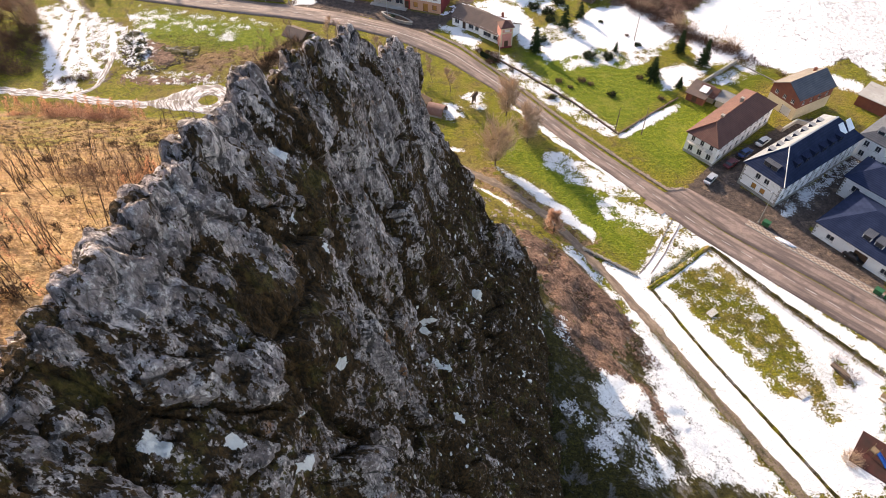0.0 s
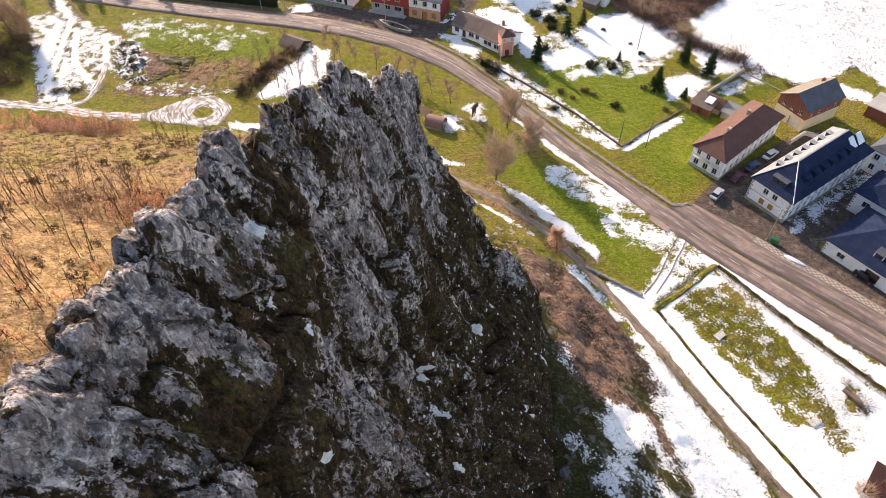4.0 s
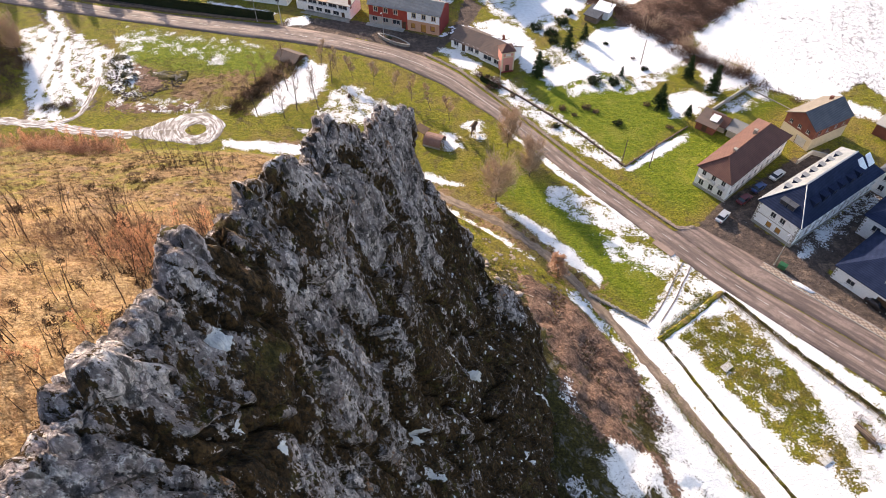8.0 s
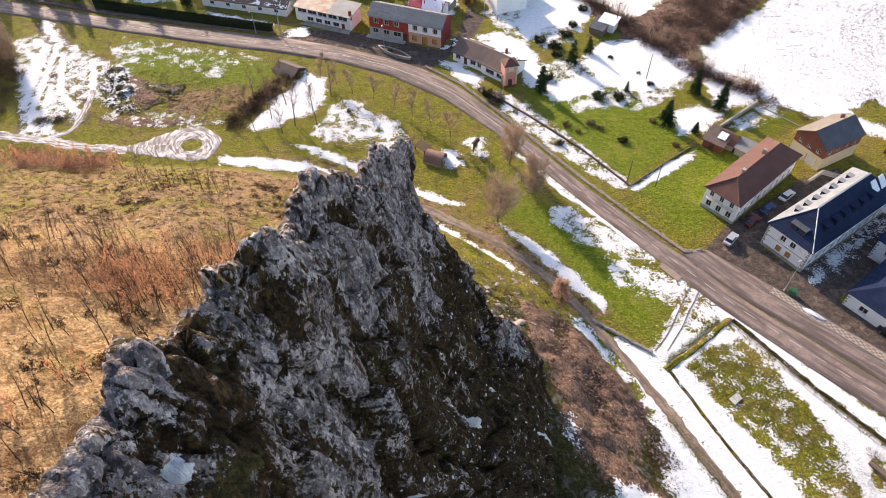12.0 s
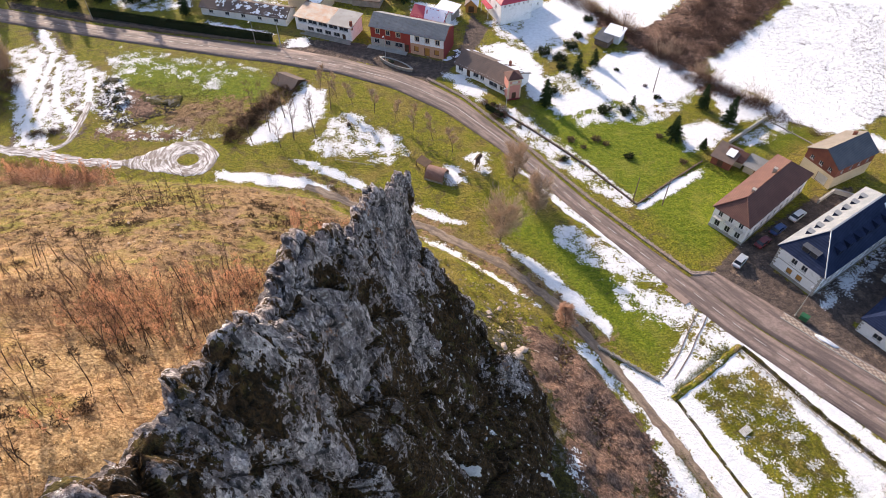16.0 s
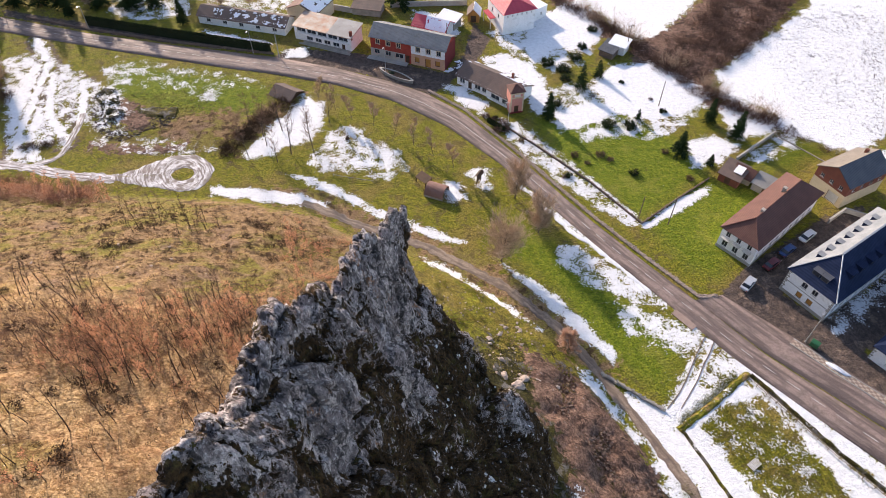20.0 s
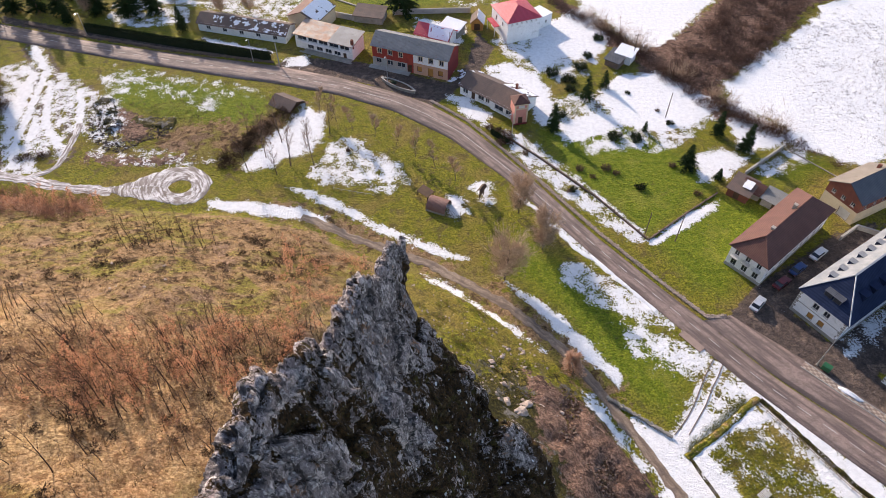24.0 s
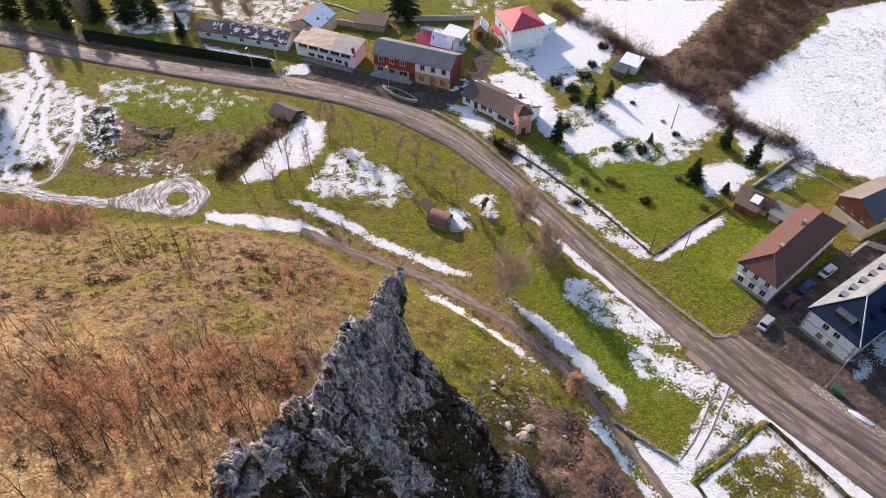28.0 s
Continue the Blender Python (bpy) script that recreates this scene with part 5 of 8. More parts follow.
def window(parent, u, z, w, h, m, style="window"):
    """A window or door set into an opening: frame, panes or leaf, sill."""
    name = {"window": "window", "shutter": "shuttered_window", "door": "door", "garage": "garage_door"}[style]
    bm = bmesh.new()
    t = 0.07
    for a in ((u, 0.10, z, u + w, 0.17, z + t), (u, 0.10, z + h - t, u + w, 0.17, z + h), (u, 0.10, z + t, u + t, 0.17, z + h - t), (u + w - t, 0.10, z + t, u + w, 0.17, z + h - t)):
        box(bm, *a, m)
    if style == "window":
        box(bm, u + w / 2 - 0.03, 0.10, z + t, u + w / 2 + 0.03, 0.16, z + h - t, m)
    ob = part(name, bm, "frame" if style == "window" else "darkwood", parent)
    bm = bmesh.new()
    box(bm, u + t * 0.5, 0.15, z + t * 0.5, u + w - t * 0.5, 0.20, z + h - t * 0.5, m)
    part({"window": "pane", "shutter": "shutter", "door": "door_leaf", "garage": "door_leaf"}[style], bm, {"window": "glass", "shutter": "ochre", "door": "darkwood", "garage": "frame"}[style], ob)
    if style in ("window", "shutter"):
        bm = bmesh.new()
        box(bm, u - 0.08, -0.07, z - 0.07, u + w + 0.08, 0.08, z - 0.004, m)
        part("sill", bm, "concrete", ob)
    return ob


def row(n, u0, u1, z, w, h, style="window"):
    """n openings evenly between u0 and u1."""
    return [(u0 + (u1 - u0) * (i + 0.5) / n - w / 2, z, w, h, style) for i in range(n)]


def house(name, label, A, B, D, eave, ridge, wall, roof, kind="gable", front=(), back=(), right=(), left=(), over=0.4, turn=None, category="house", lean=0.0, base=None, ridge_at=0.5, roof_label="", chimneys=(), inset=None, low=None, roofs=None):
    """A house whose front runs from A to B (seen from outside, left to right), D metres deep. gable: ridge along the front; hip; shed: one slope falling to the front; cross: gable towards the front."""
    W = math.hypot(B[0] - A[0], B[1] - A[1])
    ang = math.degrees(math.atan2(B[1] - A[1], B[0] - A[0]))
    ob = thing(name, label, category, A[0], A[1], (spot(*A) if base is None else base) - 0.05, ang)
    sides = (("front", W, pose(0, 0, 0), front), ("right", D, pose(W, 0, 0, 0, 0, 90), right), ("back", W, pose(W, D, 0, 0, 0, 180), back), ("left", D, pose(0, D, 0, 0, 0, -90), left))
    bm, bm2 = bmesh.new(), bmesh.new()
    for side, L, m, holes in sides:
        wall_panel(bm, L, eave, [h[:4] for h in holes], m, 0.22, low[0] if low else 0.0)
        if low:
            wall_panel(bm2, L, low[0], [h[:4] for h in holes], m)
        for h in holes:
            window(ob, *h[:4], m, h[4])
    if kind in ("gable", "cross"):
        y = D * ridge_at
        tri = (((0, 0, eave), (0, D, eave), (0, y, ridge - 0.15)), ((W, 0, eave), (W, D, eave), (W, y, ridge - 0.15))) if kind == "gable" else (((0, 0, eave), (W, 0, eave), (W / 2, 0, ridge - 0.15)), ((0, D, eave), (W, D, eave), (W / 2, D, ridge - 0.15)))
        for t in tri:
            bm.faces.new([bm.verts.new(p) for p in t])
    bmesh.ops.recalc_face_normals(bm, faces=bm.faces[:])
    part("wall", bm, wall, ob)
    if low:
        part("lower_wall", bm2, low[1], ob)
    else:
        bm2.free()
    o = over
    e = eave - 0.02
    if kind == "gable":
        y = D * ridge_at
        f, g = (ridge - eave) / y * o, (ridge - eave) / (D - y) * o
        polys = [[(-o, -o, e - f), (W + o, -o, e - f), (W + o, y, ridge), (-o, y, ridge)], [(-o, y, ridge), (W + o, y, ridge), (W + o, D + o, e - g), (-o, D + o, e - g)]]
    elif kind == "cross":
        f = (ridge - eave) / (W / 2) * o
        polys = [[(-o, -o, e - f), (W / 2, -o, ridge), (W / 2, D + o, ridge), (-o, D + o, e - f)], [(W / 2, -o, ridge), (W + o, -o, e - f), (W + o, D + o, e - f), (W / 2, D + o, ridge)]]
    elif kind == "shed":
        polys = [[(-o, -o, e), (W + o, -o, e), (W + o, D + o, ridge), (-o, D + o, ridge)]]
    elif kind == "flat":
        polys = [[(-o, -o, ridge), (W + o, -o, ridge), (W + o, D + o, ridge), (-o, D + o, ridge)]]
    else:
        if W > D:
            i = inset or D * 0.45
            r0, r1 = (i, D / 2, ridge), (W - i, D / 2, ridge)
            c = [(-o, -o, e), (W + o, -o, e), (W + o, D + o, e), (-o, D + o, e)]
            polys = [[c[0], c[1], r1, r0], [c[1], c[2], r1], [c[2], c[3], r0, r1], [c[3], c[0], r0]]
        else:
            i = inset or W * 0.45
            r0, r1 = (W / 2, i, ridge), (W / 2, D - i, ridge)
            c = [(-o, -o, e), (W + o, -o, e), (W + o, D + o, e), (-o, D + o, e)]
            polys = [[c[0], c[1], r0], [c[1], c[2], r1, r0], [c[2], c[3], r1], [c[3], c[0], r0, r1]]
    for i, p in enumerate(polys):
        b = bmesh.new()
        slab(b, p, 0.16)
        part("roof", b, roofs[i] if roofs else roof, ob, roof_label)
    for x, y, z0, z1 in chimneys:
        b = boxes((x - 0.3, y - 0.3, z0, x + 0.3, y + 0.3, z1), (x - 0.38, y - 0.38, z1 + 0.002, x + 0.38, y + 0.38, z1 + 0.12))
        part("chimney", b, "stone", ob)
    return ob


def dormer(parent, x, y, z, w, d, h, face, roofmat, ang):
    """A small dormer on a roof, its front towards -y before the turn."""
    m = pose(x, y, z, 0, 0, ang)
    b = bmesh.new()
    vs = [m @ Vector(p) for p in ((-w / 2, 0, 0), (w / 2, 0, 0), (w / 2, 0, h), (-w / 2, 0, h), (w / 2, d, h), (-w / 2, d, h), (w / 2, d, h - 0.1), (-w / 2, d, h - 0.1))]
    v = [b.verts.new(p) for p in vs]
    for f in ((0, 1, 2, 3), (1, 6, 4, 2), (0, 3, 5, 7), (7, 5, 4, 6), (0, 7, 6, 1), (3, 2, 4, 5)):
        b.faces.new([v[i] for i in f])
    bmesh.ops.recalc_face_normals(b, faces=b.faces[:])
    ob = part("dormer", b, face, parent)
    b = bmesh.new()
    slab(b, [m @ Vector(p) for p in ((-w / 2 - 0.12, -0.15, h + 0.06), (w / 2 + 0.12, -0.15, h + 0.06), (w / 2 + 0.12, d + 0.1, h + 0.06), (-w / 2 - 0.12, d + 0.1, h + 0.06))], 0.06)
    part("dormer_roof", b, roofmat, ob)
    b = bmesh.new()
    box(b, -w / 2 + 0.12, -0.03, 0.15, w / 2 - 0.12, 0.02, h - 0.12, m)
    part("pane", b, "glass", ob)
    return ob


def on_roof(parent, name, pts, thick, material, label=""):
    """A thin sheet lying on a roof slope: snow, a skylight, a patch of other sheet."""
    b = bmesh.new()
    slab(b, pts, thick)
    return part(name, b, material, parent, label)


def snow_patch(parent, A, B, C, D, cells, seed, keep=0.5, lift=0.07):
    """Ragged snow on a roof quad A, B, C, D (eave left, eave right, ridge right, ridge left)."""
    A, B, C, D = (Vector(p) for p in (A, B, C, D))
    n = (B - A).cross(D - A).normalized()
    nu, nv = cells
    bm = bmesh.new()
    at = {}
    for i in range(nu):
        for j in range(nv):
            u, v = (i + 0.5) / nu, (j + 0.5) / nv
            if noise.fractal(Vector((u * nu * 0.16 + seed, v * nv * 0.16, seed)), 0.8, 2.0, 4) * 0.7 + 0.5 > keep:
                continue
            q = []
            for a, b in ((i, j), (i + 1, j), (i + 1, j + 1), (i, j + 1)):
                if (a, b) not in at:
                    u, v = a / nu, b / nv
                    w = noise.noise_vector(Vector((a * 0.9, b * 0.9, seed))) * 0.12
                    p = (A * (1 - u) + B * u) * (1 - v) + (D * (1 - u) + C * u) * v
                    at[a, b] = bm.verts.new(p + n * (lift + 0.03 * w.z) + (B - A).normalized() * w.x + (D - A).normalized() * w.y)
                q.append(at[a, b])
            bm.faces.new(q)
    r = bmesh.ops.extrude_face_region(bm, geom=bm.faces[:])
    for v in r["geom"]:
        if isinstance(v, bmesh.types.BMVert):
            v.co -= n * (lift + 0.05)
    bmesh.ops.recalc_face_normals(bm, faces=bm.faces[:])
    return part("snow", bm, "snow", parent, "melting snow on the roof")


# white house with the hipped brown roof, by the road
h1 = house("white_house", "long white two-storey house with a hipped brown tile roof", (53.7, 115.1), (58.6, 109.6), 23.0, 5.3, 8.2, "white", "tile", "hip",
           front=row(3, 0.3, 7.1, 0.9, 1.1, 1.5) + row(3, 0.3, 7.1, 3.5, 0.9, 1.4), right=row(9, 0.6, 22.4, 0.9, 1.0, 1.4) + row(9, 0.6, 22.4, 3.5, 1.0, 1.3),
           left=row(8, 1, 22, 0.9, 1.0, 1.4) + row(8, 1, 22, 3.5, 1.0, 1.3), over=0.5, inset=3.4, chimneys=((3.0, 14.5, 7.2, 8.7), (3.5, 6, 7.7, 8.6)))
for u in (0.55, 2.85, 5.1):
    b = boxes((u, -0.75, 3.15, u + 1.7, 0.0, 3.25), (u, -0.75, 4.05, u + 1.7, -0.70, 4.12), )
    slab_part = part("balcony", b, "frame", h1, "narrow white balcony")
    for k in range(11):
        part("baluster", boxes((u + 0.16 * k, -0.74, 3.25, u + 0.16 * k + 0.03, -0.71, 4.05)), "frame", slab_part)
part("plinth", boxes((-0.06, -0.06, 0, 7.43, -0.004, 0.7), (7.372, 0, 0, 7.43, 23, 0.7)), "concrete", h1)
for p, q in (((0, 0), (3.68, 3.4)), ((7.37, 0), (3.69, 3.4))):
    b = bmesh.new()
    tube(b, (p[0] * 1.07 - 0.25, -0.5, 5.34), (q[0], q[1], 8.3), 0.14, 0.14, 6)
    part("ridge_tiles", b, "tile", h1)
b = bmesh.new()
tube(b, (3.68, 3.4, 8.26), (3.68, 19.6, 8.26), 0.14, 0.14, 6)
part("ridge_tiles", b, "tile", h1)

# its left slope and left dormer roofs take the slate painted as sunlit
h2 = house("slate_house", "large white house with a steep blue slate roof and dormers", (62.8, 104.4), (68.0, 97.0), 27.0, 5.8, 10.6, "white", "slate", "hip",
           front=row(2, 2.4, 6.6, 1.1, 1.1, 1.3, "shutter") + row(2, 2.4, 6.6, 3.7, 1.1, 1.3), right=row(11, 0.6, 26.4, 1.0, 1.1, 1.5) + row(11, 0.6, 26.4, 3.6, 1.1, 1.4),
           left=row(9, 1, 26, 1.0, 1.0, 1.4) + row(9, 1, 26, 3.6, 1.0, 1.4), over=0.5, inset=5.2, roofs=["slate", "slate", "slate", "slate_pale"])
W2 = math.hypot(5.2, 7.4)
part("string_course", boxes((-0.05, -0.05, 2.95, W2 + 0.05, -0.004, 3.1), (W2 + 0.004, 0, 2.95, W2 + 0.05, 27, 3.1)), "concrete", h2)
part("plinth", boxes((-0.07, -0.07, 0, W2 + 0.07, -0.004, 0.75), (W2 + 0.004, 0, 0, W2 + 0.07, 27, 0.75)), "stone", h2)
for x in (0.0, W2):
    for k in range(8):
        w = 0.55 if k % 2 else 0.35
        part("quoin", boxes((x - w if x else x - 0.05, -0.06, 0.8 + 0.6 * k, x + 0.05 if x else x + w, -0.003, 1.22 + 0.6 * k)), "stone", h2)
part("ridge_cap", boxes((W2 / 2 - 0.16, 5.2, 10.58, W2 / 2 + 0.16, 21.8, 10.72)), "metal", h2)
for sx in (0.0, 1.0):
    b = bmesh.new()
    tube(b, (sx * (W2 + 0.8) - 0.4, -0.4, 5.86), (W2 / 2, 5.2, 10.66), 0.12, 0.12, 5)
    part("hip_cap", b, "metal", h2, "pale lead hip capping")
slope2 = (10.6 - 5.78) / (W2 / 2 + 0.5)
for k in range(7):
    y = 4.6 + 2.75 * k
    dormer(h2, 1.3, y, 5.8 + slope2 * 1.8, 1.0, 1.5, 1.0, "slate", "slate_pale", -90)
for k in range(6):
    y = 5.2 + 2.9 * k
    dormer(h2, W2 - 1.15, y, 5.8 + slope2 * 1.65, 1.5, 2.0, 1.35, "slate", "slate", 90)
d = dormer(h2, W2 / 2 - 0.8, 0.9, 6.9, 1.4, 1.6, 1.1, "slate_grey", "slate_grey", 0)
d = dormer(h2, W2 / 2 + 0.9, 0.9, 6.9, 1.4, 1.6, 1.1, "slate_grey", "slate_grey", 0)
# two pale roof panels, drawn as snow slabs
for y in (20.6, 23.2):
    x0, x1 = W2 - 1.6, W2 - 3.4
    z0, z1 = 5.85 + slope2 * 2.1, 5.85 + slope2 * 3.9
    on_roof(h2, "snow", [(x0, y, z0 + 0.12), (x0, y + 2.0, z0 + 0.12), (x1, y + 1.8, z1 + 0.12), (x1, y + 0.2, z1 + 0.12)], 0.12, "snow", "small pale panel on the slates")
wing = house("slate_wing", "white wing with a grey slate roof beside the slate house", (90.5, 113.5), (97.5, 104.5), 12.0, 5.8, 9.6, "white", "slate_grey", "hip", front=row(4, 0.5, 10.8, 1.0, 1.1, 1.4) + row(4, 0.5, 10.8, 3.6, 1.1, 1.4))
for k in range(3):
    dormer(wing, 3.0 + 2.6 * k, 1.3, 6.7, 1.6, 1.6, 1.0, "white", "slate_grey", 0)
cottage = house("slate_cottage", "low white house with a dark blue slate roof", (73.1, 89.6), (86.0, 72.6), 14.0, 3.4, 7.2, "white", "slate", "hip",
                front=[(2.6, 1.0, 1.5, 1.2, "window"), (8.2, 0.05, 2.6, 2.5, "door"), (13.6, 1.0, 1.4, 1.2, "window"), (17.6, 1.0, 1.4, 1.2, "window")])
for k in range(2):
    dormer(cottage, 8.4 + 2.4 * k, 1.6, 4.3, 1.7, 4.0, 1.15, "white", "slate_grey", 0)
for k in range(5):
    part("quoin", boxes((-0.05, -0.06, 0.3 + 0.62 * k, 0.5 if k % 2 else 0.32, -0.003, 0.66 + 0.62 * k)), "stone", cottage)
annexe = house("slate_annexe", "white annexe with a dark blue slate roof and quoins", (82.5, 101.0), (90.5, 91.0), 9.0, 5.0, 7.8, "white", "slate", "hip", front=[(2.0, 2.4, 1.5, 1.4, "window"), (5.6, 0.1, 2.6, 2.8, "door"), (9.6, 2.4, 1.4, 1.4, "window")])
for k in range(7):
    part("quoin", boxes((-0.05, -0.06, 0.4 + 0.62 * k, 0.5 if k % 2 else 0.32, -0.003, 0.76 + 0.62 * k)), "stone", annexe)
dormer(annexe, 9.4, 1.2, 5.8, 1.6, 2.0, 1.0, "white", "slate_grey", 0)
brick = house("brick_house", "brown brick house over cream ground floor, half-slated roof", (77.9, 132.7), (81.7, 125.8), 11.5, 6.0, 8.4, "brick", "slate_grey", "cross",
              front=row(3, 0.5, 7.4, 3.9, 0.9, 1.0) + [(4.2, 0.1, 2.6, 2.3, "garage")], right=row(4, 0.5, 11, 3.9, 0.9, 1.0), over=0.35, low=(3.3, "cream"), roofs=["cement_tile", "slate_grey"])
part("chimney", boxes((2.6, 9.0, 7.2, 3.2, 9.6, 8.6)), "brick", brick)
red = house("red_house", "long red and peach roadside house with a grey sheet roof", (-20.1, 181.3), (-0.6, 174.4), 7.6, 6.0, 8.0, "red", "fibre", "gable",
            front=[(0.9, 1.0, 1.5, 1.3, "window"), (4.1, 1.0, 1.5, 1.3, "window"), (6.9, 1.0, 2.2, 1.3, "window"), (9.8, 0.1, 1.1, 2.2, "door")] + row(3, 0.6, 9.4, 3.9, 1.1, 1.4) + [(12.4, 0.9, 1.3, 1.5, "shutter"), (15.3, 0.1, 1.5, 2.4, "shutter"), (18.1, 0.9, 1.3, 1.5, "shutter")] + row(3, 11.9, 20.4, 3.9, 1.1, 1.4), ridge_at=0.45)
W3 = math.hypot(19.5, 6.9)


def cladding(parent, name, W0, W1, z0, z1, holes, material, label):
    """A coat of another colour on part of a front, a hand proud of the wall."""
    bm = bmesh.new()
    m = pose(W0, -0.04, 0)
    wall_panel(bm, W1 - W0, z1, [(h[0] - W0, h[1], h[2], h[3]) for h in holes if W0 < h[0] < W1], m, 0.05, z0)
    return part(name, bm, material, parent, label)


red_holes = [(12.4, 0.9, 1.3, 1.5), (15.3, 0.1, 1.5, 2.4), (18.1, 0.9, 1.3, 1.5)] + [h[:4] for h in row(3, 11.9, 20.4, 3.9, 1.1, 1.4)]
cladding(red, "front_lower", 11.4, W3 + 0.02, 0.0, 3.2, red_holes, "peach", "peach painted lower front")
cladding(red, "front_upper", 11.4, W3 + 0.02, 3.2, 5.9, red_holes, "white", "white painted upper front")
low_holes = [(0.9, 1.0, 1.5, 1.3), (4.1, 1.0, 1.5, 1.3), (6.9, 1.0, 2.2, 1.3)]
cladding(red, "front_base", -0.02, 9.7, 0.0, 2.6, low_holes, "concrete", "grey rendered base with framed windows")
part("end_wall", boxes((W3 + 0.004, 0.02, 0.0, W3 + 0.06, 7.58, 5.9)), "maroon", red, "maroon sheet gable end")
part("pavement", boxes((-0.6, -1.6, 0.02, 10.6, -0.05, 0.22)), "concrete", red, "raised concrete kerb")
for h in red_holes[3:] + [h[:4] for h in row(3, 0.6, 9.4, 3.9, 1.1, 1.4)]:
    u, z, w, t = h
    part("surround", boxes((u - 0.14, -0.075, z - 0.14, u, -0.042, z + t + 0.14), (u + w, -0.075, z - 0.14, u + w + 0.14, -0.042, z + t + 0.14), (u, -0.075, z + t, u + w, -0.042, z + t + 0.14)), "cream", red)
snow_patch(red, (20.2, -0.3, 0.0), (24.5, -0.3, 0.0), (24.5, 6, 0.05), (20.6, 6, 0.05), (16, 16), 8.0, 0.42, 0.1)
# upper row: wide dark panes stand in for the shade of a balcony recess
rust = house("rust_roof_house", "white two-storey house with a rusty sheet roof", (-41.6, 189.4), (-25.6, 183.0), 6.4, 4.1, 4.9, "white", "rust", "shed", front=row(4, 3.2, 14, 0.5, 1.9, 1.35) + [(14.4, 0.1, 1.0, 1.9, "door")] + row(5, 0.6, 16.6, 2.6, 2.7, 1.2))
W4 = math.hypot(16, 6.4)
on_roof(rust, "roof_sheet", [(W4 * 0.6, -0.42, 4.14), (W4 + 0.42, -0.42, 4.14), (W4 + 0.42, 6.82, 4.96), (W4 * 0.6, 6.82, 4.96)], 0.05, "concrete", "newer pale roof sheets")
part("balcony", boxes((0.6, -0.8, 2.2, W4 - 0.4, -0.004, 2.35), (0.6, -0.8, 2.35, W4 - 0.4, -0.72, 2.75)), "white", rust, "long white balcony")
part("steps", boxes((3.0, -1.2, 0, W4, -0.004, 0.25), (2.0, -1.9, 0, W4 + 0.4, -1.204, 0.12)), "stone", rust, "stone steps along the front")
part("chimney", boxes((W4 - 0.5, 0.4, 3.0, W4 + 0.1, 1.0, 5.6)), "brick", rust)
shed = house("long_shed", "long low shed with an old brown tile roof under patchy snow", (-70.0, 197.0), (-44.6, 190.6), 6.4, 2.6, 4.1, "white", "oldtile", "gable", front=row(5, 0.6, 25.6, 0.9, 1.3, 1.0), category="shed")
snow_patch(shed, (9, 0.2, 2.66), (26.4, -0.2, 2.50), (26.4, 3.1, 4.06), (9, 3.1, 4.06), (70, 18), 2.0, 0.34)
snow_patch(shed, (3.6, 0.8, 2.96), (7, 0.8, 2.96), (7, 2.6, 3.82), (3.6, 2.6, 3.82), (20, 12), 6.0, 0.42)
barn = house("barn", "old barn with a brown roof half covered in snow", (-45, 198.5), (-36.5, 195.0), 9.5, 4.2, 6.2, "cream", "oldtile", "cross", category="barn", roofs=["tile", "oldtile"])
snow_patch(barn, (9.5, 0, 4.1), (9.5, 9.6, 4.1), (4.7, 9.6, 6.25), (4.7, 0, 6.25), (24, 16), 3.0, 0.85)
pink = house("pink_roof_house", "white rendered house with a bright pink-red roof", (11.0, 201.5), (15.0, 192.0), 9.5, 6.2, 8.4, "white", "pinkroof", "hip", right=row(6, 0.5, 9, 5.2, 0.4, 0.5), left=row(3, 0.5, 9, 3.6, 0.9, 1.1), front=row(2, 1, 9, 3.5, 1.0, 1.2))
part("porch_roof", boxes((1.0, -1.9, 3.0, 6.0, -0.3, 3.15)), "pinkroof", pink, "small pink porch roof")
part("porch_post", boxes((1.1, -1.8, 0, 1.25, -1.65, 3.0)), "frame", pink)
part("porch_post", boxes((5.75, -1.8, 0, 5.9, -1.65, 3.0)), "frame", pink)
house("white_annex", "low white outbuilding under a sheet of snow", (22.0, 197.6), (27.8, 202.6), 5.0, 3.4, 3.6, "white", "snow", "flat", front=row(2, 1, 7, 1.4, 0.7, 0.7), category="outbuilding", over=0.1)
house("garden_hut", "small dark wooden hut with a slate and snow roof", (5.4, 198.9), (8.6, 198.6), 4.0, 2.6, 4.2, "ochre", "oldtile", "cross", category="hut", roofs=["oldtile", "snow"], front=[(0.8, 0.1, 1.6, 1.9, "door")])
gable = house("pink_gable_shed", "low outbuilding with a pink-red roof half under snow", (-9.8, 192.8), (-1.0, 188.9), 6.0, 2.6, 4.4, "white", "pinkroof", "gable", category="shed")
snow_patch(gable, (4.0, -0.3, 2.55), (9.9, -0.3, 2.55), (9.9, 3.0, 4.4), (3.0, 3.0, 4.4), (24, 12), 5.0, 0.9)
house("snowy_shed", "small shed with snow on dark sheets", (-3.2, 196.8), (1.6, 194.0), 4.0, 2.4, 3.2, "stone", "snow", "shed", category="shed")
grey = house("grey_roof_house", "low white house with weathered grey-brown roof", (2.6, 169.0), (10.2, 163.3), 7.5, 2.7, 4.7, "white", "oldtile", "gable", front=[(0.8, 0.9, 1.5, 1.2, "window"), (3.4, 0.1, 1.1, 2.1, "door"), (5.4, 0.9, 1.7, 1.2, "window"), (7.6, 0.9, 1.2, 1.2, "window")])
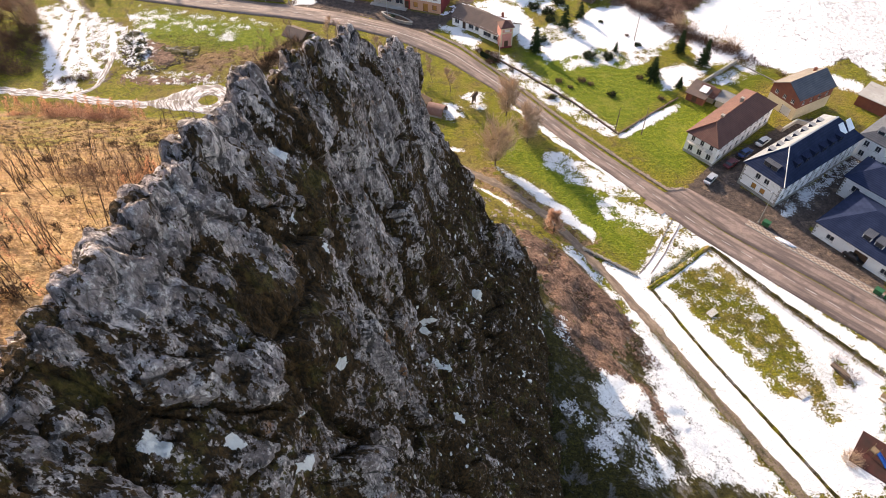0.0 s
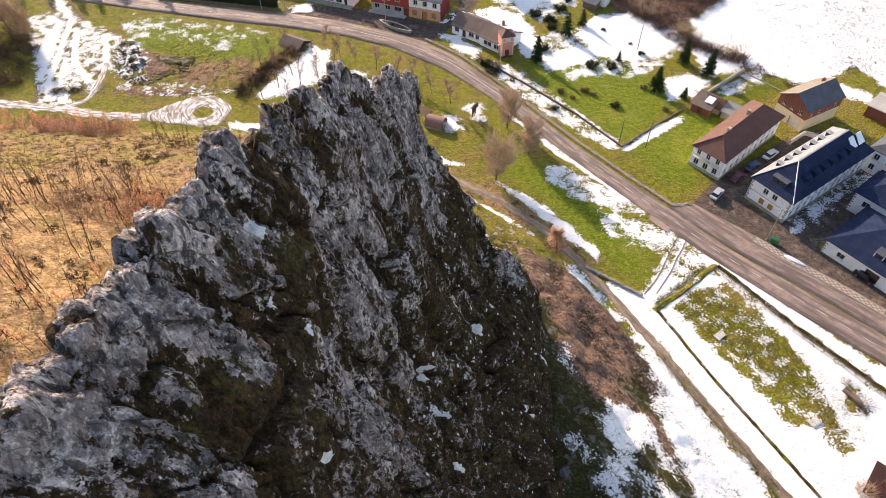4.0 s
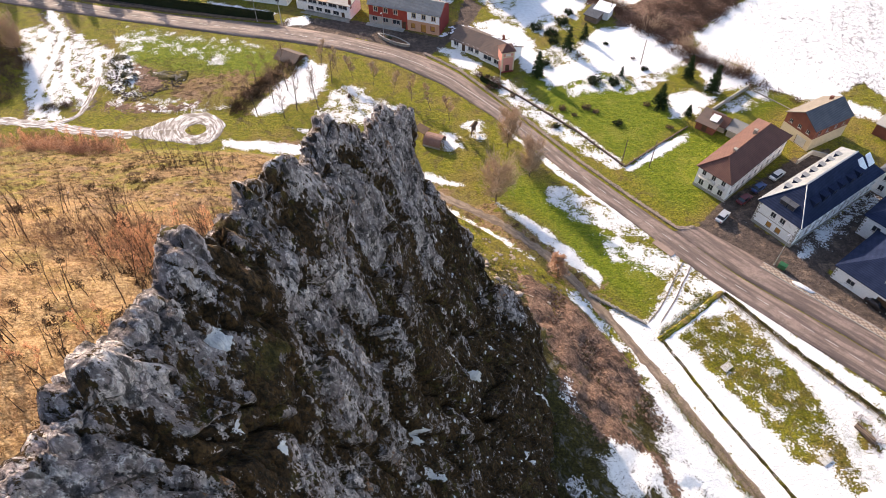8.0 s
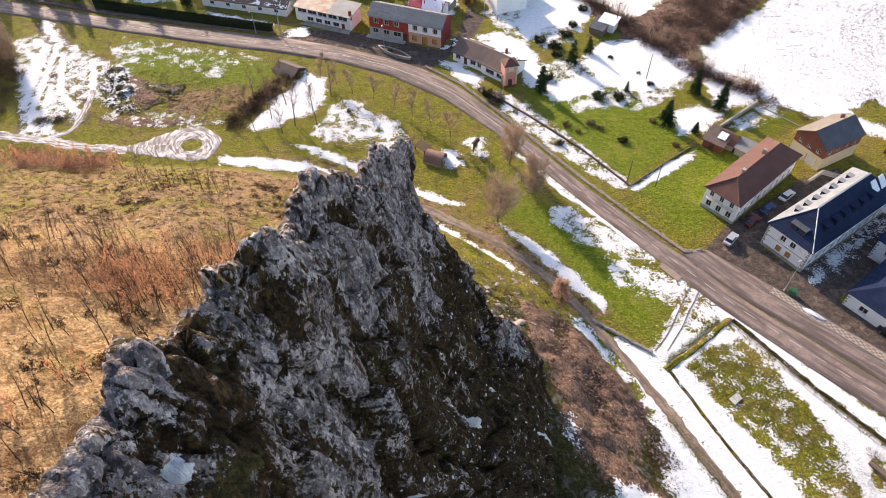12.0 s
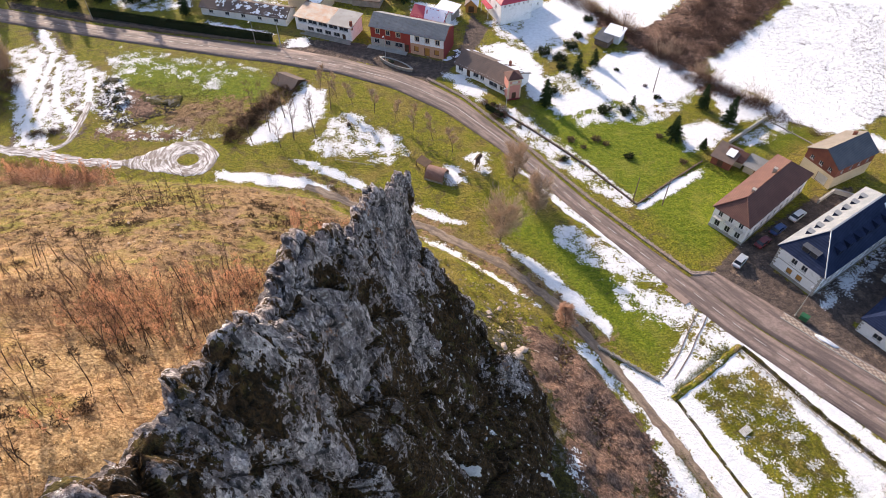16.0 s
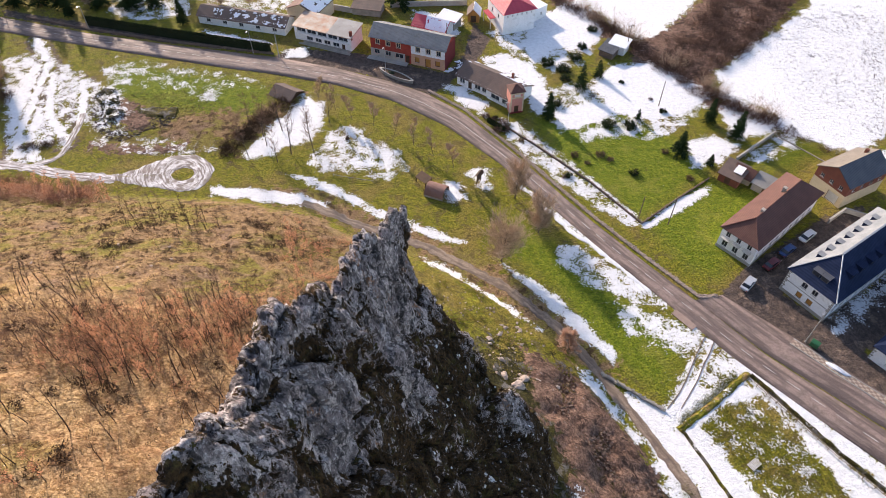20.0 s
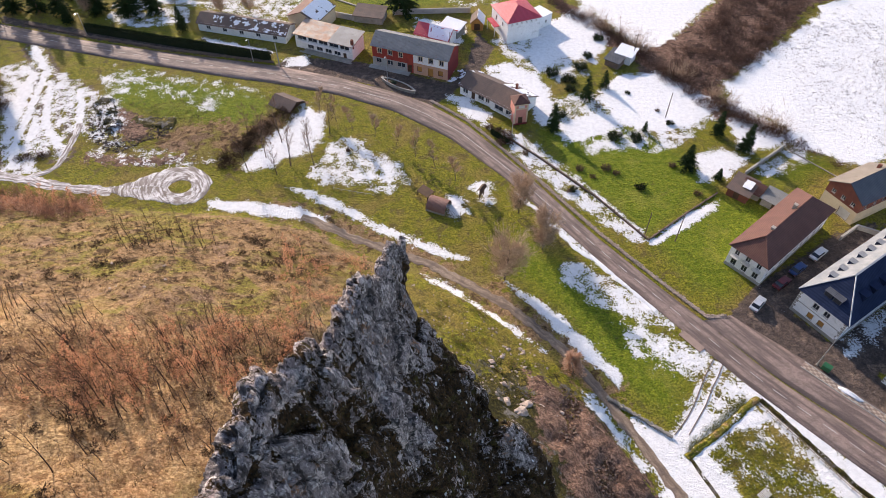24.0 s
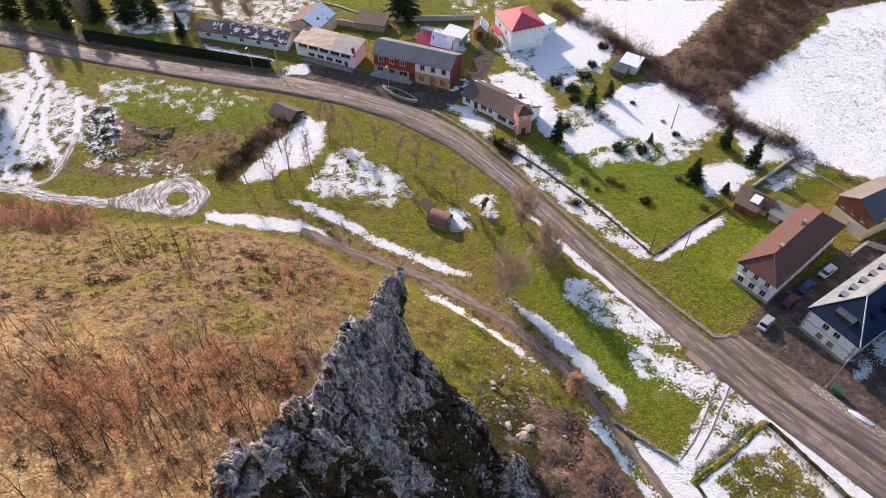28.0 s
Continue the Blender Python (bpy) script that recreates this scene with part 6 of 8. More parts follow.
snow_patch(grey, (3.0, 7.6, 2.7), (0, 7.6, 2.7), (0.4, 4.0, 4.6), (2.6, 4.0, 4.6), (8, 8), 2.0, 0.4)
side = house("side_house", "white and peach gabled house with a grey-brown roof", (9.9, 163.0), (15.4, 158.2), 8.4, 2.9, 4.9, "white", "oldtile", "gable", front=[(1.2, 0.8, 2.6, 1.3, "window"), (4.6, 0.8, 1.8, 1.3, "window")], right=[(3.0, 0.9, 1.2, 1.2, "window")])
snow_patch(side, (7.4, 8.3, 2.95), (0.2, 8.3, 2.95), (0.2, 4.3, 4.9), (7.4, 4.3, 4.9), (24, 14), 7.0, 0.62)
part("chimney", boxes((3.0, 5.4, 4.2, 3.5, 5.9, 5.7)), "brick", side)
tower = house("transformer_tower", "pink and cream square tower with a red tiled cap", (15.2, 156.6), (18.3, 157.4), 3.2, 6.0, 7.2, "pinkwall", "tile", "hip", front=[(1.0, 0.2, 1.1, 2.0, "door")], category="tower", over=0.35)
for x in (-0.03, 2.9):
    part("corner_strip", boxes((x, -0.05, 0.0, x + 0.33, -0.003, 5.9)), "cream", tower)
part("band", boxes((0.3, -0.05, 4.3, 2.9, -0.003, 4.6), (0.3, -0.05, 5.4, 2.9, -0.003, 5.7)), "cream", tower)
part("band", boxes((3.204, 0.0, 4.3, 3.25, 3.2, 4.6), (3.204, 0.0, 5.4, 3.25, 3.2, 5.7), (3.204, 0.0, 0.0, 3.25, 0.3, 4.3), (3.204, 2.9, 0, 3.25, 3.2, 4.3)), "cream", tower)
part("vent", boxes((0.9, -0.06, 4.7, 2.3, -0.003, 5.3), (3.204, 0.8, 4.7, 3.26, 2.3, 5.3)), "frame", tower)
part("base", boxes((-0.06, -0.06, 0, 3.26, -0.004, 0.5), (3.204, 0, 0, 3.27, 3.2, 0.5)), "maroon", tower, "dark red painted base")
house("stone_hut", "small grey stone shed with a snowy roof", (40.0, 182.6), (43.0, 180.3), 4.6, 2.0, 2.8, "bankstone", "slate_grey", "shed", category="shed")
house("lean_to", "white lean-to with a snow-covered roof", (42.9, 184.5), (46.4, 182.2), 3.5, 2.6, 3.3, "white", "snow", "shed", category="shed")
ts = house("tile_shed", "tumbledown brick shed with a patched tile roof", (58.9, 134.2), (62.2, 131.4), 4.5, 2.2, 3.2, "brick", "oldtile", "shed", category="shed", front=[(1.4, 0.1, 1.2, 1.8, "door")])
snow_patch(ts, (2.2, 1.4, 2.75), (4.0, 1.4, 2.75), (4.0, 3.6, 3.2), (2.2, 3.6, 3.2), (8, 8), 1.0, 0.95)
house("old_tile_shed", "small shed with a steep brown tile roof", (62.0, 134.6), (65.0, 132.2), 3.4, 2.0, 3.4, "stone", "tile", "gable", category="shed")
house("sheet_shed", "lean-to shed with a grey sheet roof", (65.2, 131.4), (69.2, 127.8), 3.2, 2.0, 2.8, "stone", "fibre", "shed", category="shed", front=[(2.2, 0.1, 1.3, 1.7, "door")])
house("pen", "low ruined brick pen without a roof", (69.4, 127.4), (71.6, 125.8), 3.0, 1.2, 1.3, "brick", "rust", "flat", category="pen", over=0.0)
house("carport", "grey flat-roofed outbuilding with snow on top", (99.0, 132.0), (106.5, 124.0), 7.0, 2.8, 3.1, "brick", "concrete", "flat", category="outbuilding", over=0.3)
house("dark_cabin", "dark timber cabin with a rusty roof on the bank", (-43.5, 163.2), (-38.2, 160.2), 5.0, 0.5, 1.8, "darkwood", "oldtile", "gable", category="cabin")
house("field_barn", "low stone barn with a brown roof behind the houses", (-27.5, 202.5), (-19.5, 201.0), 5.0, 2.2, 3.0, "stone", "oldtile", "shed", category="barn")


# ---- plants ----
rng = np.random.default_rng(7)


def blades(base, tip, width, sides=None):
    """Many thin leaves, twigs or needles: one tapering triangle each, as a mesh."""
    base, tip = np.asarray(base, float), np.asarray(tip, float)
    n = len(base)
    w = np.broadcast_to(np.asarray(width, float), (n,))
    side = rng.normal(size=(n, 3)) if sides is None else sides
    d = tip - base
    side = np.cross(d, side)
    side /= np.linalg.norm(side, axis=1, keepdims=True) + 1e-9
    co = np.stack((base - side * w[:, None] * 0.5, base + side * w[:, None] * 0.5, tip), 1).reshape(-1, 3)
    me = bpy.data.meshes.new("blades")
    me.vertices.add(3 * n)
    me.vertices.foreach_set("co", co.reshape(-1).astype(np.float32))
    me.loops.add(3 * n)
    me.loops.foreach_set("vertex_index", np.arange(3 * n, dtype=np.int32))
    me.polygons.add(n)
    me.polygons.foreach_set("loop_start", np.arange(0, 3 * n, 3, dtype=np.int32))
    me.update(calc_edges=True)
    return me


def mesh_part(name, me, material, parent=None, label=""):
    me.materials.append(M[material])
    ob = new(name, me)
    if parent is not None:
        ob.parent = parent
    if label:
        ob["label"] = label
    return ob


def foliage(name, a, b, dark, rough=0.85, through_light=0.0):
    n = Nodes(name, rough, 0, 0.15)
    r = n.island()
    c = n.mix(r, a, b)
    c = n.mix(n.ramp(n.noise(0.35, 4), 0.4, 0.65, 0.0, 0.6), c, dark)
    if through_light:
        glow = n.t.nodes.new("ShaderNodeBsdfTranslucent")
        both = n.t.nodes.new("ShaderNodeMixShader")
        both.inputs[0].default_value = through_light
        n.t.links.new(c, glow.inputs["Color"])
        n.t.links.new(n.b.outputs[0], both.inputs[1])
        n.t.links.new(glow.outputs[0], both.inputs[2])
        n.t.links.new(both.outputs[0], n.t.nodes["Material Output"].inputs["Surface"])
    return n.done(c)


M["tuft"] = foliage("dry_tufts", (0.74, 0.53, 0.28), (0.46, 0.28, 0.13), (0.42, 0.30, 0.11), through_light=0.45)
M["heath"] = foliage("dark_heather", (0.11, 0.068, 0.038), (0.05, 0.038, 0.02), (0.13, 0.066, 0.04))
M["green_tuft"] = foliage("green_tufts", (0.14, 0.15, 0.02), (0.24, 0.23, 0.05), (0.06, 0.07, 0.012), through_light=0.45)
M["gold_tuft"] = foliage("golden_tufts", (0.30, 0.245, 0.055), (0.42, 0.33, 0.10), (0.17, 0.14, 0.03), through_light=0.4)
# much darker than the green tufts: moss, with the crag's shade mixed in
M["shade_tuft"] = foliage("mossy_shaded_tufts", (0.05, 0.042, 0.010), (0.09, 0.074, 0.02), (0.026, 0.021, 0.007))
M["stems"] = foliage("dark_stems", (0.27, 0.17, 0.115), (0.12, 0.078, 0.055), (0.20, 0.12, 0.085))
M["twigs"] = foliage("bare_branches", (0.34, 0.23, 0.16), (0.17, 0.115, 0.08), (0.25, 0.14, 0.095))
M["red_twigs"] = foliage("rust_red_stems", (0.44, 0.24, 0.175), (0.19, 0.10, 0.074), (0.33, 0.17, 0.125))
M["pale_twigs"] = foliage("pale_branches", (0.58, 0.43, 0.30), (0.36, 0.26, 0.18), (0.46, 0.33, 0.23))
M["rose_leaves"] = foliage("faded_leaves", (0.64, 0.44, 0.32), (0.48, 0.29, 0.20), (0.56, 0.38, 0.28), through_light=0.45)
M["red_leaves"] = foliage("withered_leaves", (0.70, 0.385, 0.235), (0.46, 0.225, 0.125), (0.58, 0.315, 0.19), through_light=0.45)
M["scrub"] = foliage("riverside_scrub", (0.19, 0.11, 0.075), (0.065, 0.042, 0.034), (0.12, 0.066, 0.048))
M["needles"] = foliage("conifer_needles", (0.016, 0.036, 0.010), (0.034, 0.058, 0.015), (0.010, 0.02, 0.008))
M["evergreen"] = foliage("evergreen_leaves", (0.014, 0.026, 0.008), (0.03, 0.042, 0.012), (0.010, 0.016, 0.006))


def sweep(points, radii, sides=5):
    """One continuous tapering tube through points."""
    bm = bmesh.new()
    rings = []
    for i, (p, r) in enumerate(zip(points, radii)):
        d = Vector(points[min(i + 1, len(points) - 1)]) - Vector(points[max(i - 1, 0)])
        q = d.to_track_quat("Z", "Y")
        rings.append([bm.verts.new(Vector(p) + q @ Vector((r * math.cos(k * math.tau / sides), r * math.sin(k * math.tau / sides), 0))) for k in range(sides)])
    for a, b in zip(rings[:-1], rings[1:]):
        for k in range(sides):
            j = (k + 1) % sides
            bm.faces.new((a[k], a[j], b[j], b[k]))
    bm.faces.new(rings[0][::-1]), bm.faces.new(rings[-1])
    return bm


def bare_tree(name, label, h, r, wide, levels, seed, twig="twigs", twigs=900, leaves=None, split=3, start=0.25, long=0.5, thick=0.035, category="tree", leaf_size=0.22, wobble=0.06, leaf="red_leaves", bark="bark"):
    """A leafless tree: one trunk, limbs that fork, and a crown of fine twigs or withered leaves."""
    ob = thing(name, label, category, 0, 0, 0)
    g = np.random.default_rng(seed)
    steps = 9
    d, p = np.array([0.0, 0.0, 1.0]), np.zeros(3)
    trunk = [p]
    for _ in range(steps):
        d = d + g.normal(size=3) * wobble
        d /= np.linalg.norm(d)
        p = p + d * h / steps
        trunk.append(p)
    part("trunk", sweep([Vector(q) for q in trunk], [max(r * (1 - k / (steps + 0.6)), 0.012) for k in range(steps + 1)]), bark, ob)
    segs = []

    def grow(p, d, length, rad, level):
        for k in range(2):
            e = p + d * length / 2
            segs.append((p, e, rad * (1 - 0.35 * k), rad * (0.65 - 0.3 * k), level))
            if level < levels:
                for _ in range(2):
                    q = d + g.normal(size=3) * 0.55 + np.array([0, 0, 0.25])
                    grow(e, q / np.linalg.norm(q), length * g.uniform(0.4, 0.62), rad * 0.5, level + 1)
            p = e
            d = d + g.normal(size=3) * 0.12 + np.array([0, 0, 0.12])
            d /= np.linalg.norm(d)

    for k in range(steps):
        if (k + 1) / steps < start:
            continue
        for _ in range(split if k < steps - 1 else split + 1):
            a = g.uniform(0, math.tau)
            q = np.array([math.cos(a) * wide, math.sin(a) * wide, 0.75 + g.uniform(-0.2, 0.3)])
            f = 1 - 0.65 * k / steps
            grow(trunk[k + 1], q / np.linalg.norm(q), h * 0.30 * f * g.uniform(0.7, 1.2), r * 0.42 * f, 1)
    bm = bmesh.new()
    for a, b, ra, rb, level in segs:
        tube(bm, a, b, max(ra, 0.012), max(rb, 0.009), 3)
    part("limb", bm, bark, ob)["kind"] = "stuff"
    fine = [s for s in segs if s[4] >= levels]
    pick = g.integers(0, len(fine), twigs)
    a = np.array([fine[i][0] for i in pick])
    b = np.array([fine[i][1] for i in pick])
    base = a + (b - a) * g.uniform(0, 1, (twigs, 1))
    d = (b - a) / (np.linalg.norm(b - a, axis=1, keepdims=True) + 1e-9) + g.normal(size=(twigs, 3)) * 0.5 + np.array([0, 0, 0.35])
    d /= np.linalg.norm(d, axis=1, keepdims=True)
    tip = base + d * g.uniform(0.4, 1.2, (twigs, 1)) * long
    if leaves:
        crown = mesh_part("crown", blades(base + (tip - base) * 0.3, base + (tip - base) * 0.55, leaf_size), leaf, ob, "withered orange-brown leaves")
    else:
        crown = mesh_part("crown", blades(base, tip, thick), twig, ob, "bare fine twigs")
    crown["kind"] = "stuff"
    return ob


def conifer(name, label, h, wide, seed, gap=0.0):
    ob = thing(name, label, "conifer tree", 0, 0, 0)
    g = np.random.default_rng(seed)
    bm = bmesh.new()
    tube(bm, (0, 0, 0), (0, 0, h * 0.97), h * 0.022, 0.02, 6)
    part("trunk", bm, "bark", ob)
    base, tip = [], []
    z = h * 0.07
    while z < h * 0.98:
        reach = wide * (1 - z / h) ** 0.8 * g.uniform(0.75, 1.1)
        for k in range(int(7 + 5 * (1 - z / h))):
            if g.random() < gap:
                continue
            a = g.uniform(0, math.tau)
            out = np.array([math.cos(a), math.sin(a), 0])
            L = reach * g.uniform(0.7, 1.1)
            for q in np.linspace(0.1, 1, max(int(L / 0.11), 3)):
                p = out * L * q + np.array([0, 0, z + 0.12 * L * q - 0.28 * L * q * q])
                for _ in range(3):
                    s = g.normal(size=3) * np.array([0.28, 0.28, 0.12]) + out * 0.15 - np.array([0, 0, 0.06])
                    base.append(p)
                    tip.append(p + s * (0.5 + 0.25 * h / 6))
        z += h * 0.035
    mesh_part("crown", blades(base, tip, 0.13), "needles", ob, "dark green drooping branches")
    return ob


def clump(count, radius, h, seed, low=0.0, spread=1.0):
    """Twigs that rise from a patch of ground."""
    g = np.random.default_rng(seed)
    a, q = g.uniform(0, math.tau, count), np.sqrt(g.uniform(0, 1, count)) * radius
    base = np.stack((q * np.cos(a), q * np.sin(a), np.full(count, low)), 1)
    d = np.stack((np.cos(a) * q / radius * spread, np.sin(a) * q / radius * spread, np.ones(count)), 1) + g.normal(size=(count, 3)) * 0.32
    d /= np.linalg.norm(d, axis=1, keepdims=True)
    L = h * (1 - 0.5 * (q / radius) ** 2) * g.uniform(0.5, 1.1, count)
    return base, base + d * L[:, None], d, L


def bush(name, label, count, radius, h, seed, stem="twigs", leaf=None, leaf_count=0, width=0.05, leaf_size=0.2, category="bush"):
    ob = thing(name, label, category, 0, 0, 0)
    base, tip, d, L = clump(count, radius, h, seed)
    mesh_part("stem", blades(base, tip, width), stem, ob)["kind"] = "stuff"
    g = np.random.default_rng(seed + 9)
    if leaf:
        i = g.integers(0, count, leaf_count)
        p = base[i] + (tip - base)[i] * g.uniform(0.25, 1.0, (leaf_count, 1)) + g.normal(size=(leaf_count, 3)) * 0.12
        s = g.normal(size=(leaf_count, 3)) * leaf_size + np.array([0, 0, 0.08])
        mesh_part("crown", blades(p, p + s, leaf_size * 0.9), leaf, ob)["kind"] = "stuff"
    else:
        i = g.integers(0, count, count * 3)
        p = base[i] + (tip - base)[i] * g.uniform(0.3, 0.9, (len(i), 1))
        s = d[i] + g.normal(size=(len(i), 3)) * 0.6
        mesh_part("crown", blades(p, p + s * (L[i] * 0.3)[:, None], width * 0.7), stem, ob)["kind"] = "stuff"
    return ob


def scatter(poly, count, g):
    """Points inside a polygon."""
    p = np.array(poly)
    out = []
    while len(out) < count:
        q = g.uniform(p.min(0), p.max(0), (200, 2))
        m = polygon_mask(q[:, 0], q[:, 1], poly, 0.01) > 0.5
        out += [tuple(v) for v in q[m]]
    return out[:count]


def plant(protos, places, g, lo=0.8, hi=1.2, group="", lean=4):
    """Put each place's plant as the prototype itself or a copy of it."""
    used = set()
    for x, y in places:
        k = int(g.integers(0, len(protos)))
        s = g.uniform(lo, hi)
        m = pose(x, y, spot(x, y) - 0.06, g.normal() * lean, g.normal() * lean, g.uniform(0, 360)) @ Matrix.Diagonal((s * g.uniform(0.85, 1.15), s, s, 1))
        if k not in used:
            used.add(k)
            protos[k].matrix_world = m
            if group:
                protos[k]["group"] = group
        else:
            tagged(copy_thing(protos[k], m if protos[k].scale[0] == 1 else m @ Matrix.Diagonal((1 / protos[k].scale[0], 1 / protos[k].scale[1], 1 / protos[k].scale[2], 1))), group=group)


g = np.random.default_rng(11)
bare = [bare_tree("oak_sapling", "thin bare oak sapling on the dry hillside", h, 0.06, 0.32, 1, k, twigs=40, split=1, start=0.3, long=0.8, thick=0.03, category="sapling", wobble=0.04, bark="bark_dark", twig="stems") for k, h in ((1, 6.0), (2, 5.2), (3, 6.6), (4, 4.6))]
leafy = [bare_tree("leafy_oak", "young oak with withered orange leaves on the hillside", h, 0.05, 0.4, 1, k, twigs=130, leaves=True, split=2, start=0.2, long=1.0, category="sapling", leaf_size=0.17, wobble=0.05, bark="bark_dark") for k, h in ((5, 4.4), (6, 3.8), (7, 5.0))]
near_hill = [(-78, 66), (-64, 82), (-47, 84), (-35, 80), (-29, 87), (-21, 80), (-20, 70), (-24, 58), (-32, 52), (-46, 48), (-60, 54)]
red_band = [(-46, 68), (-41, 77), (-33, 80), (-21, 92), (-15, 88), (-17, 74), (-29, 64), (-38, 60)]
lower = [(-48, 47), (-42, 33), (-32, 38), (-34, 52)]
upper = [(-63, 114), (-52, 101), (-38, 106), (-41, 113), (-58, 118)]
brush = [(-31, 109), (-25, 113), (-15, 112), (-12, 103), (-16, 90), (-23, 90)]
track_side = [(-102, 129), (-82, 129.5), (-71, 127.5), (-67, 121), (-77, 121), (-100, 121)]
plant(bare, scatter(near_hill, 185, g) + scatter(red_band, 70, g) + scatter(lower, 30, g) + scatter(upper, 26, g), g, 0.7, 1.2, "bare saplings on the hill")
plant(leafy, scatter(red_band, 60, g) + scatter(lower, 16, g) + scatter(track_side, 44, g) + scatter(brush, 14, g), g, 0.6, 1.1, "leafy saplings on the hill")

# undergrowth
red_bush = [bush("oak_scrub", "low scrub oak with rust-red dead leaves", 26, 0.9, 1.7, k, "twigs", "red_leaves", 130, 0.04, 0.17) for k in (20, 21)]
plant(red_bush, scatter(track_side, 40, g) + scatter(brush, 16, g) + scatter(red_band, 24, g) + [(21.6, 90.2)], g, 0.6, 1.3, "rust-red scrub")
dark_bush = [bush("heather_bush", "low dark heather bush on dry grass", 60, 0.7, 0.8, k, "heath", "heath", 150, 0.05, 0.14) for k in (30, 31)]
plant(dark_bush, scatter(near_hill, 60, g) + scatter(lower, 14, g) + scatter([(-66, 90), (-20, 100), (-20, 112), (-66, 118)], 34, g) + [(-28.3, 107.3), (-29, 106.5), (-24, 109), (-30.4, 103.6), (-27, 107.8)], g, 0.5, 1.4, "dark heather bushes")
slope_bush = [bush("slope_shrub", "scrubby brown-green shrub on the grassy slope", 70, 0.8, 0.9, k, "twigs", "green_tuft", 90, 0.05, 0.16) for k in (32, 33)]
plant(slope_bush, scatter([(-2, 106), (8, 100), (20, 88), (18, 82), (10, 78), (4, 86), (-4, 98)], 22, g), g, 0.5, 1.2, "shrubs on the slope")


def thicket(name, label, spots, radius, h, count, material, seed, width=0.06):
    """A dense scrub of many bushes grown together, in one mesh."""
    q = np.random.default_rng(seed)
    A, B = [], []
    for i, (x, y) in enumerate(spots):
        s = q.uniform(0.6, 1.2)
        base, tip, d, L = clump(count, radius * s, h * s, seed * 100 + i)
        off = np.array([x, y, spot(x, y) - 0.05])
        A.append(base + off), B.append(tip + off)
        k = q.integers(0, count, count * 2)
        p = base[k] + (tip - base)[k] * q.uniform(0.35, 0.95, (len(k), 1))
        A.append(p + off), B.append(p + off + (d[k] + q.normal(size=(len(k), 3)) * 0.6) * (L[k] * 0.28)[:, None])
    ob = mesh_part(name, blades(np.concatenate(A), np.concatenate(B), width), material)
    return tagged(ob, label, "scrub", kind="stuff")


def beside(line, count, wide, q):
    p = along(line, 0.5)
    i = q.integers(0, len(p), count)
    return [tuple(v) for v in p[i] + q.normal(size=(count, 2)) * wide]


def tufts(name, label, spots, size, per, material, seed, width=0.07):
    """Ground cover: many small tufts in one mesh."""
    q = np.random.default_rng(seed)
    p = np.repeat(np.array(spots), per, 0) + q.normal(size=(len(spots) * per, 2)) * size * 0.55
    base = np.concatenate((p, (height(p[:, 0], p[:, 1]) - 0.03)[:, None]), 1)
    d = q.normal(size=base.shape) * np.array([0.6, 0.6, 0.2]) + np.array([0, 0, 0.8])
    tip = base + d * size * q.uniform(0.4, 1.2, (len(base), 1))
    ob = mesh_part(name, blades(base, tip, width), material)
    return tagged(ob, label, "undergrowth", kind="stuff")


hill_all = [(-110, 118), (-66, 123), (-42, 122), (-26, 118), (-14, 112), (-10, 100), (-14, 80), (-20, 62), (-20, 45), (-24, 20), (-60, 20), (-100, 60)]
tufts("dry_grass", "tussocks of dry straw-coloured grass over the hillside", scatter(hill_all, 7000, g), 0.36, 9, "tuft", 3)
tufts("heather_cover", "dark withered heather among the dry grass", scatter(hill_all, 1500, g), 0.4, 12, "heath", 4)
tufts("green_tussocks", "green and olive grass tussocks on the slope", scatter([(-14, 112), (-3, 107), (11, 98), (20, 89), (27, 78), (18, 76), (6, 80), (-6, 96)], 1100, g), 0.3, 8, "gold_tuft", 5)
tufts("plot_tufts", "rough olive grass on the fenced plot", scatter([(41, 76), (48.5, 81.5), (57, 72), (64, 61), (66, 50), (62, 51), (55, 61), (46, 70)], 2200, g), 0.22, 8, "green_tuft", 10)
tufts("heath_cover_far", "dark heather and bracken clumps on the upper hillside", scatter([(-110, 118), (-66, 123), (-42, 122), (-26, 118), (-14, 110), (-14, 96), (-24, 88), (-60, 84), (-100, 90)], 1600, g), 0.45, 14, "heath", 12)
tufts("shade_grass", "grass and moss tussocks under the crag, darkened for its shade", scatter([(8, 62), (14, 66), (24, 74), (34, 58), (44, 38), (30, 20), (14, 20), (10, 44)], 2600, g), 0.35, 8, "shade_tuft", 6)
tufts("rubble_brush", "brown dead bracken on the rubble bank", scatter([(16, 78), (20, 86), (27, 79), (32, 68), (37, 58), (33, 56), (24, 66)], 1500, g), 0.3, 9, "scrub", 8)

def leaf_haze(name, label, spots, radius, lo, hi, per, size, material, seed):
    """Withered leaves that hang loosely in the tops of thin saplings, in one mesh."""
    q = np.random.default_rng(seed)
    p = np.repeat(np.array(spots), per, 0)
    r = np.repeat(q.uniform(0.5, 1.2, len(spots)), per)
    h = q.uniform(0, 1, len(p))
    xy = p + q.normal(size=p.shape) * (radius * r * (0.35 + 0.8 * np.sin(h * 2.8)))[:, None]
    z = height(p[:, 0], p[:, 1]) + (lo + (hi - lo) * h) * r
    base = np.concatenate((xy, z[:, None]), 1)
    ob = mesh_part(name, blades(base, base + q.normal(size=base.shape) * size, size), material)
    return tagged(ob, label, "leaves", kind="stuff")


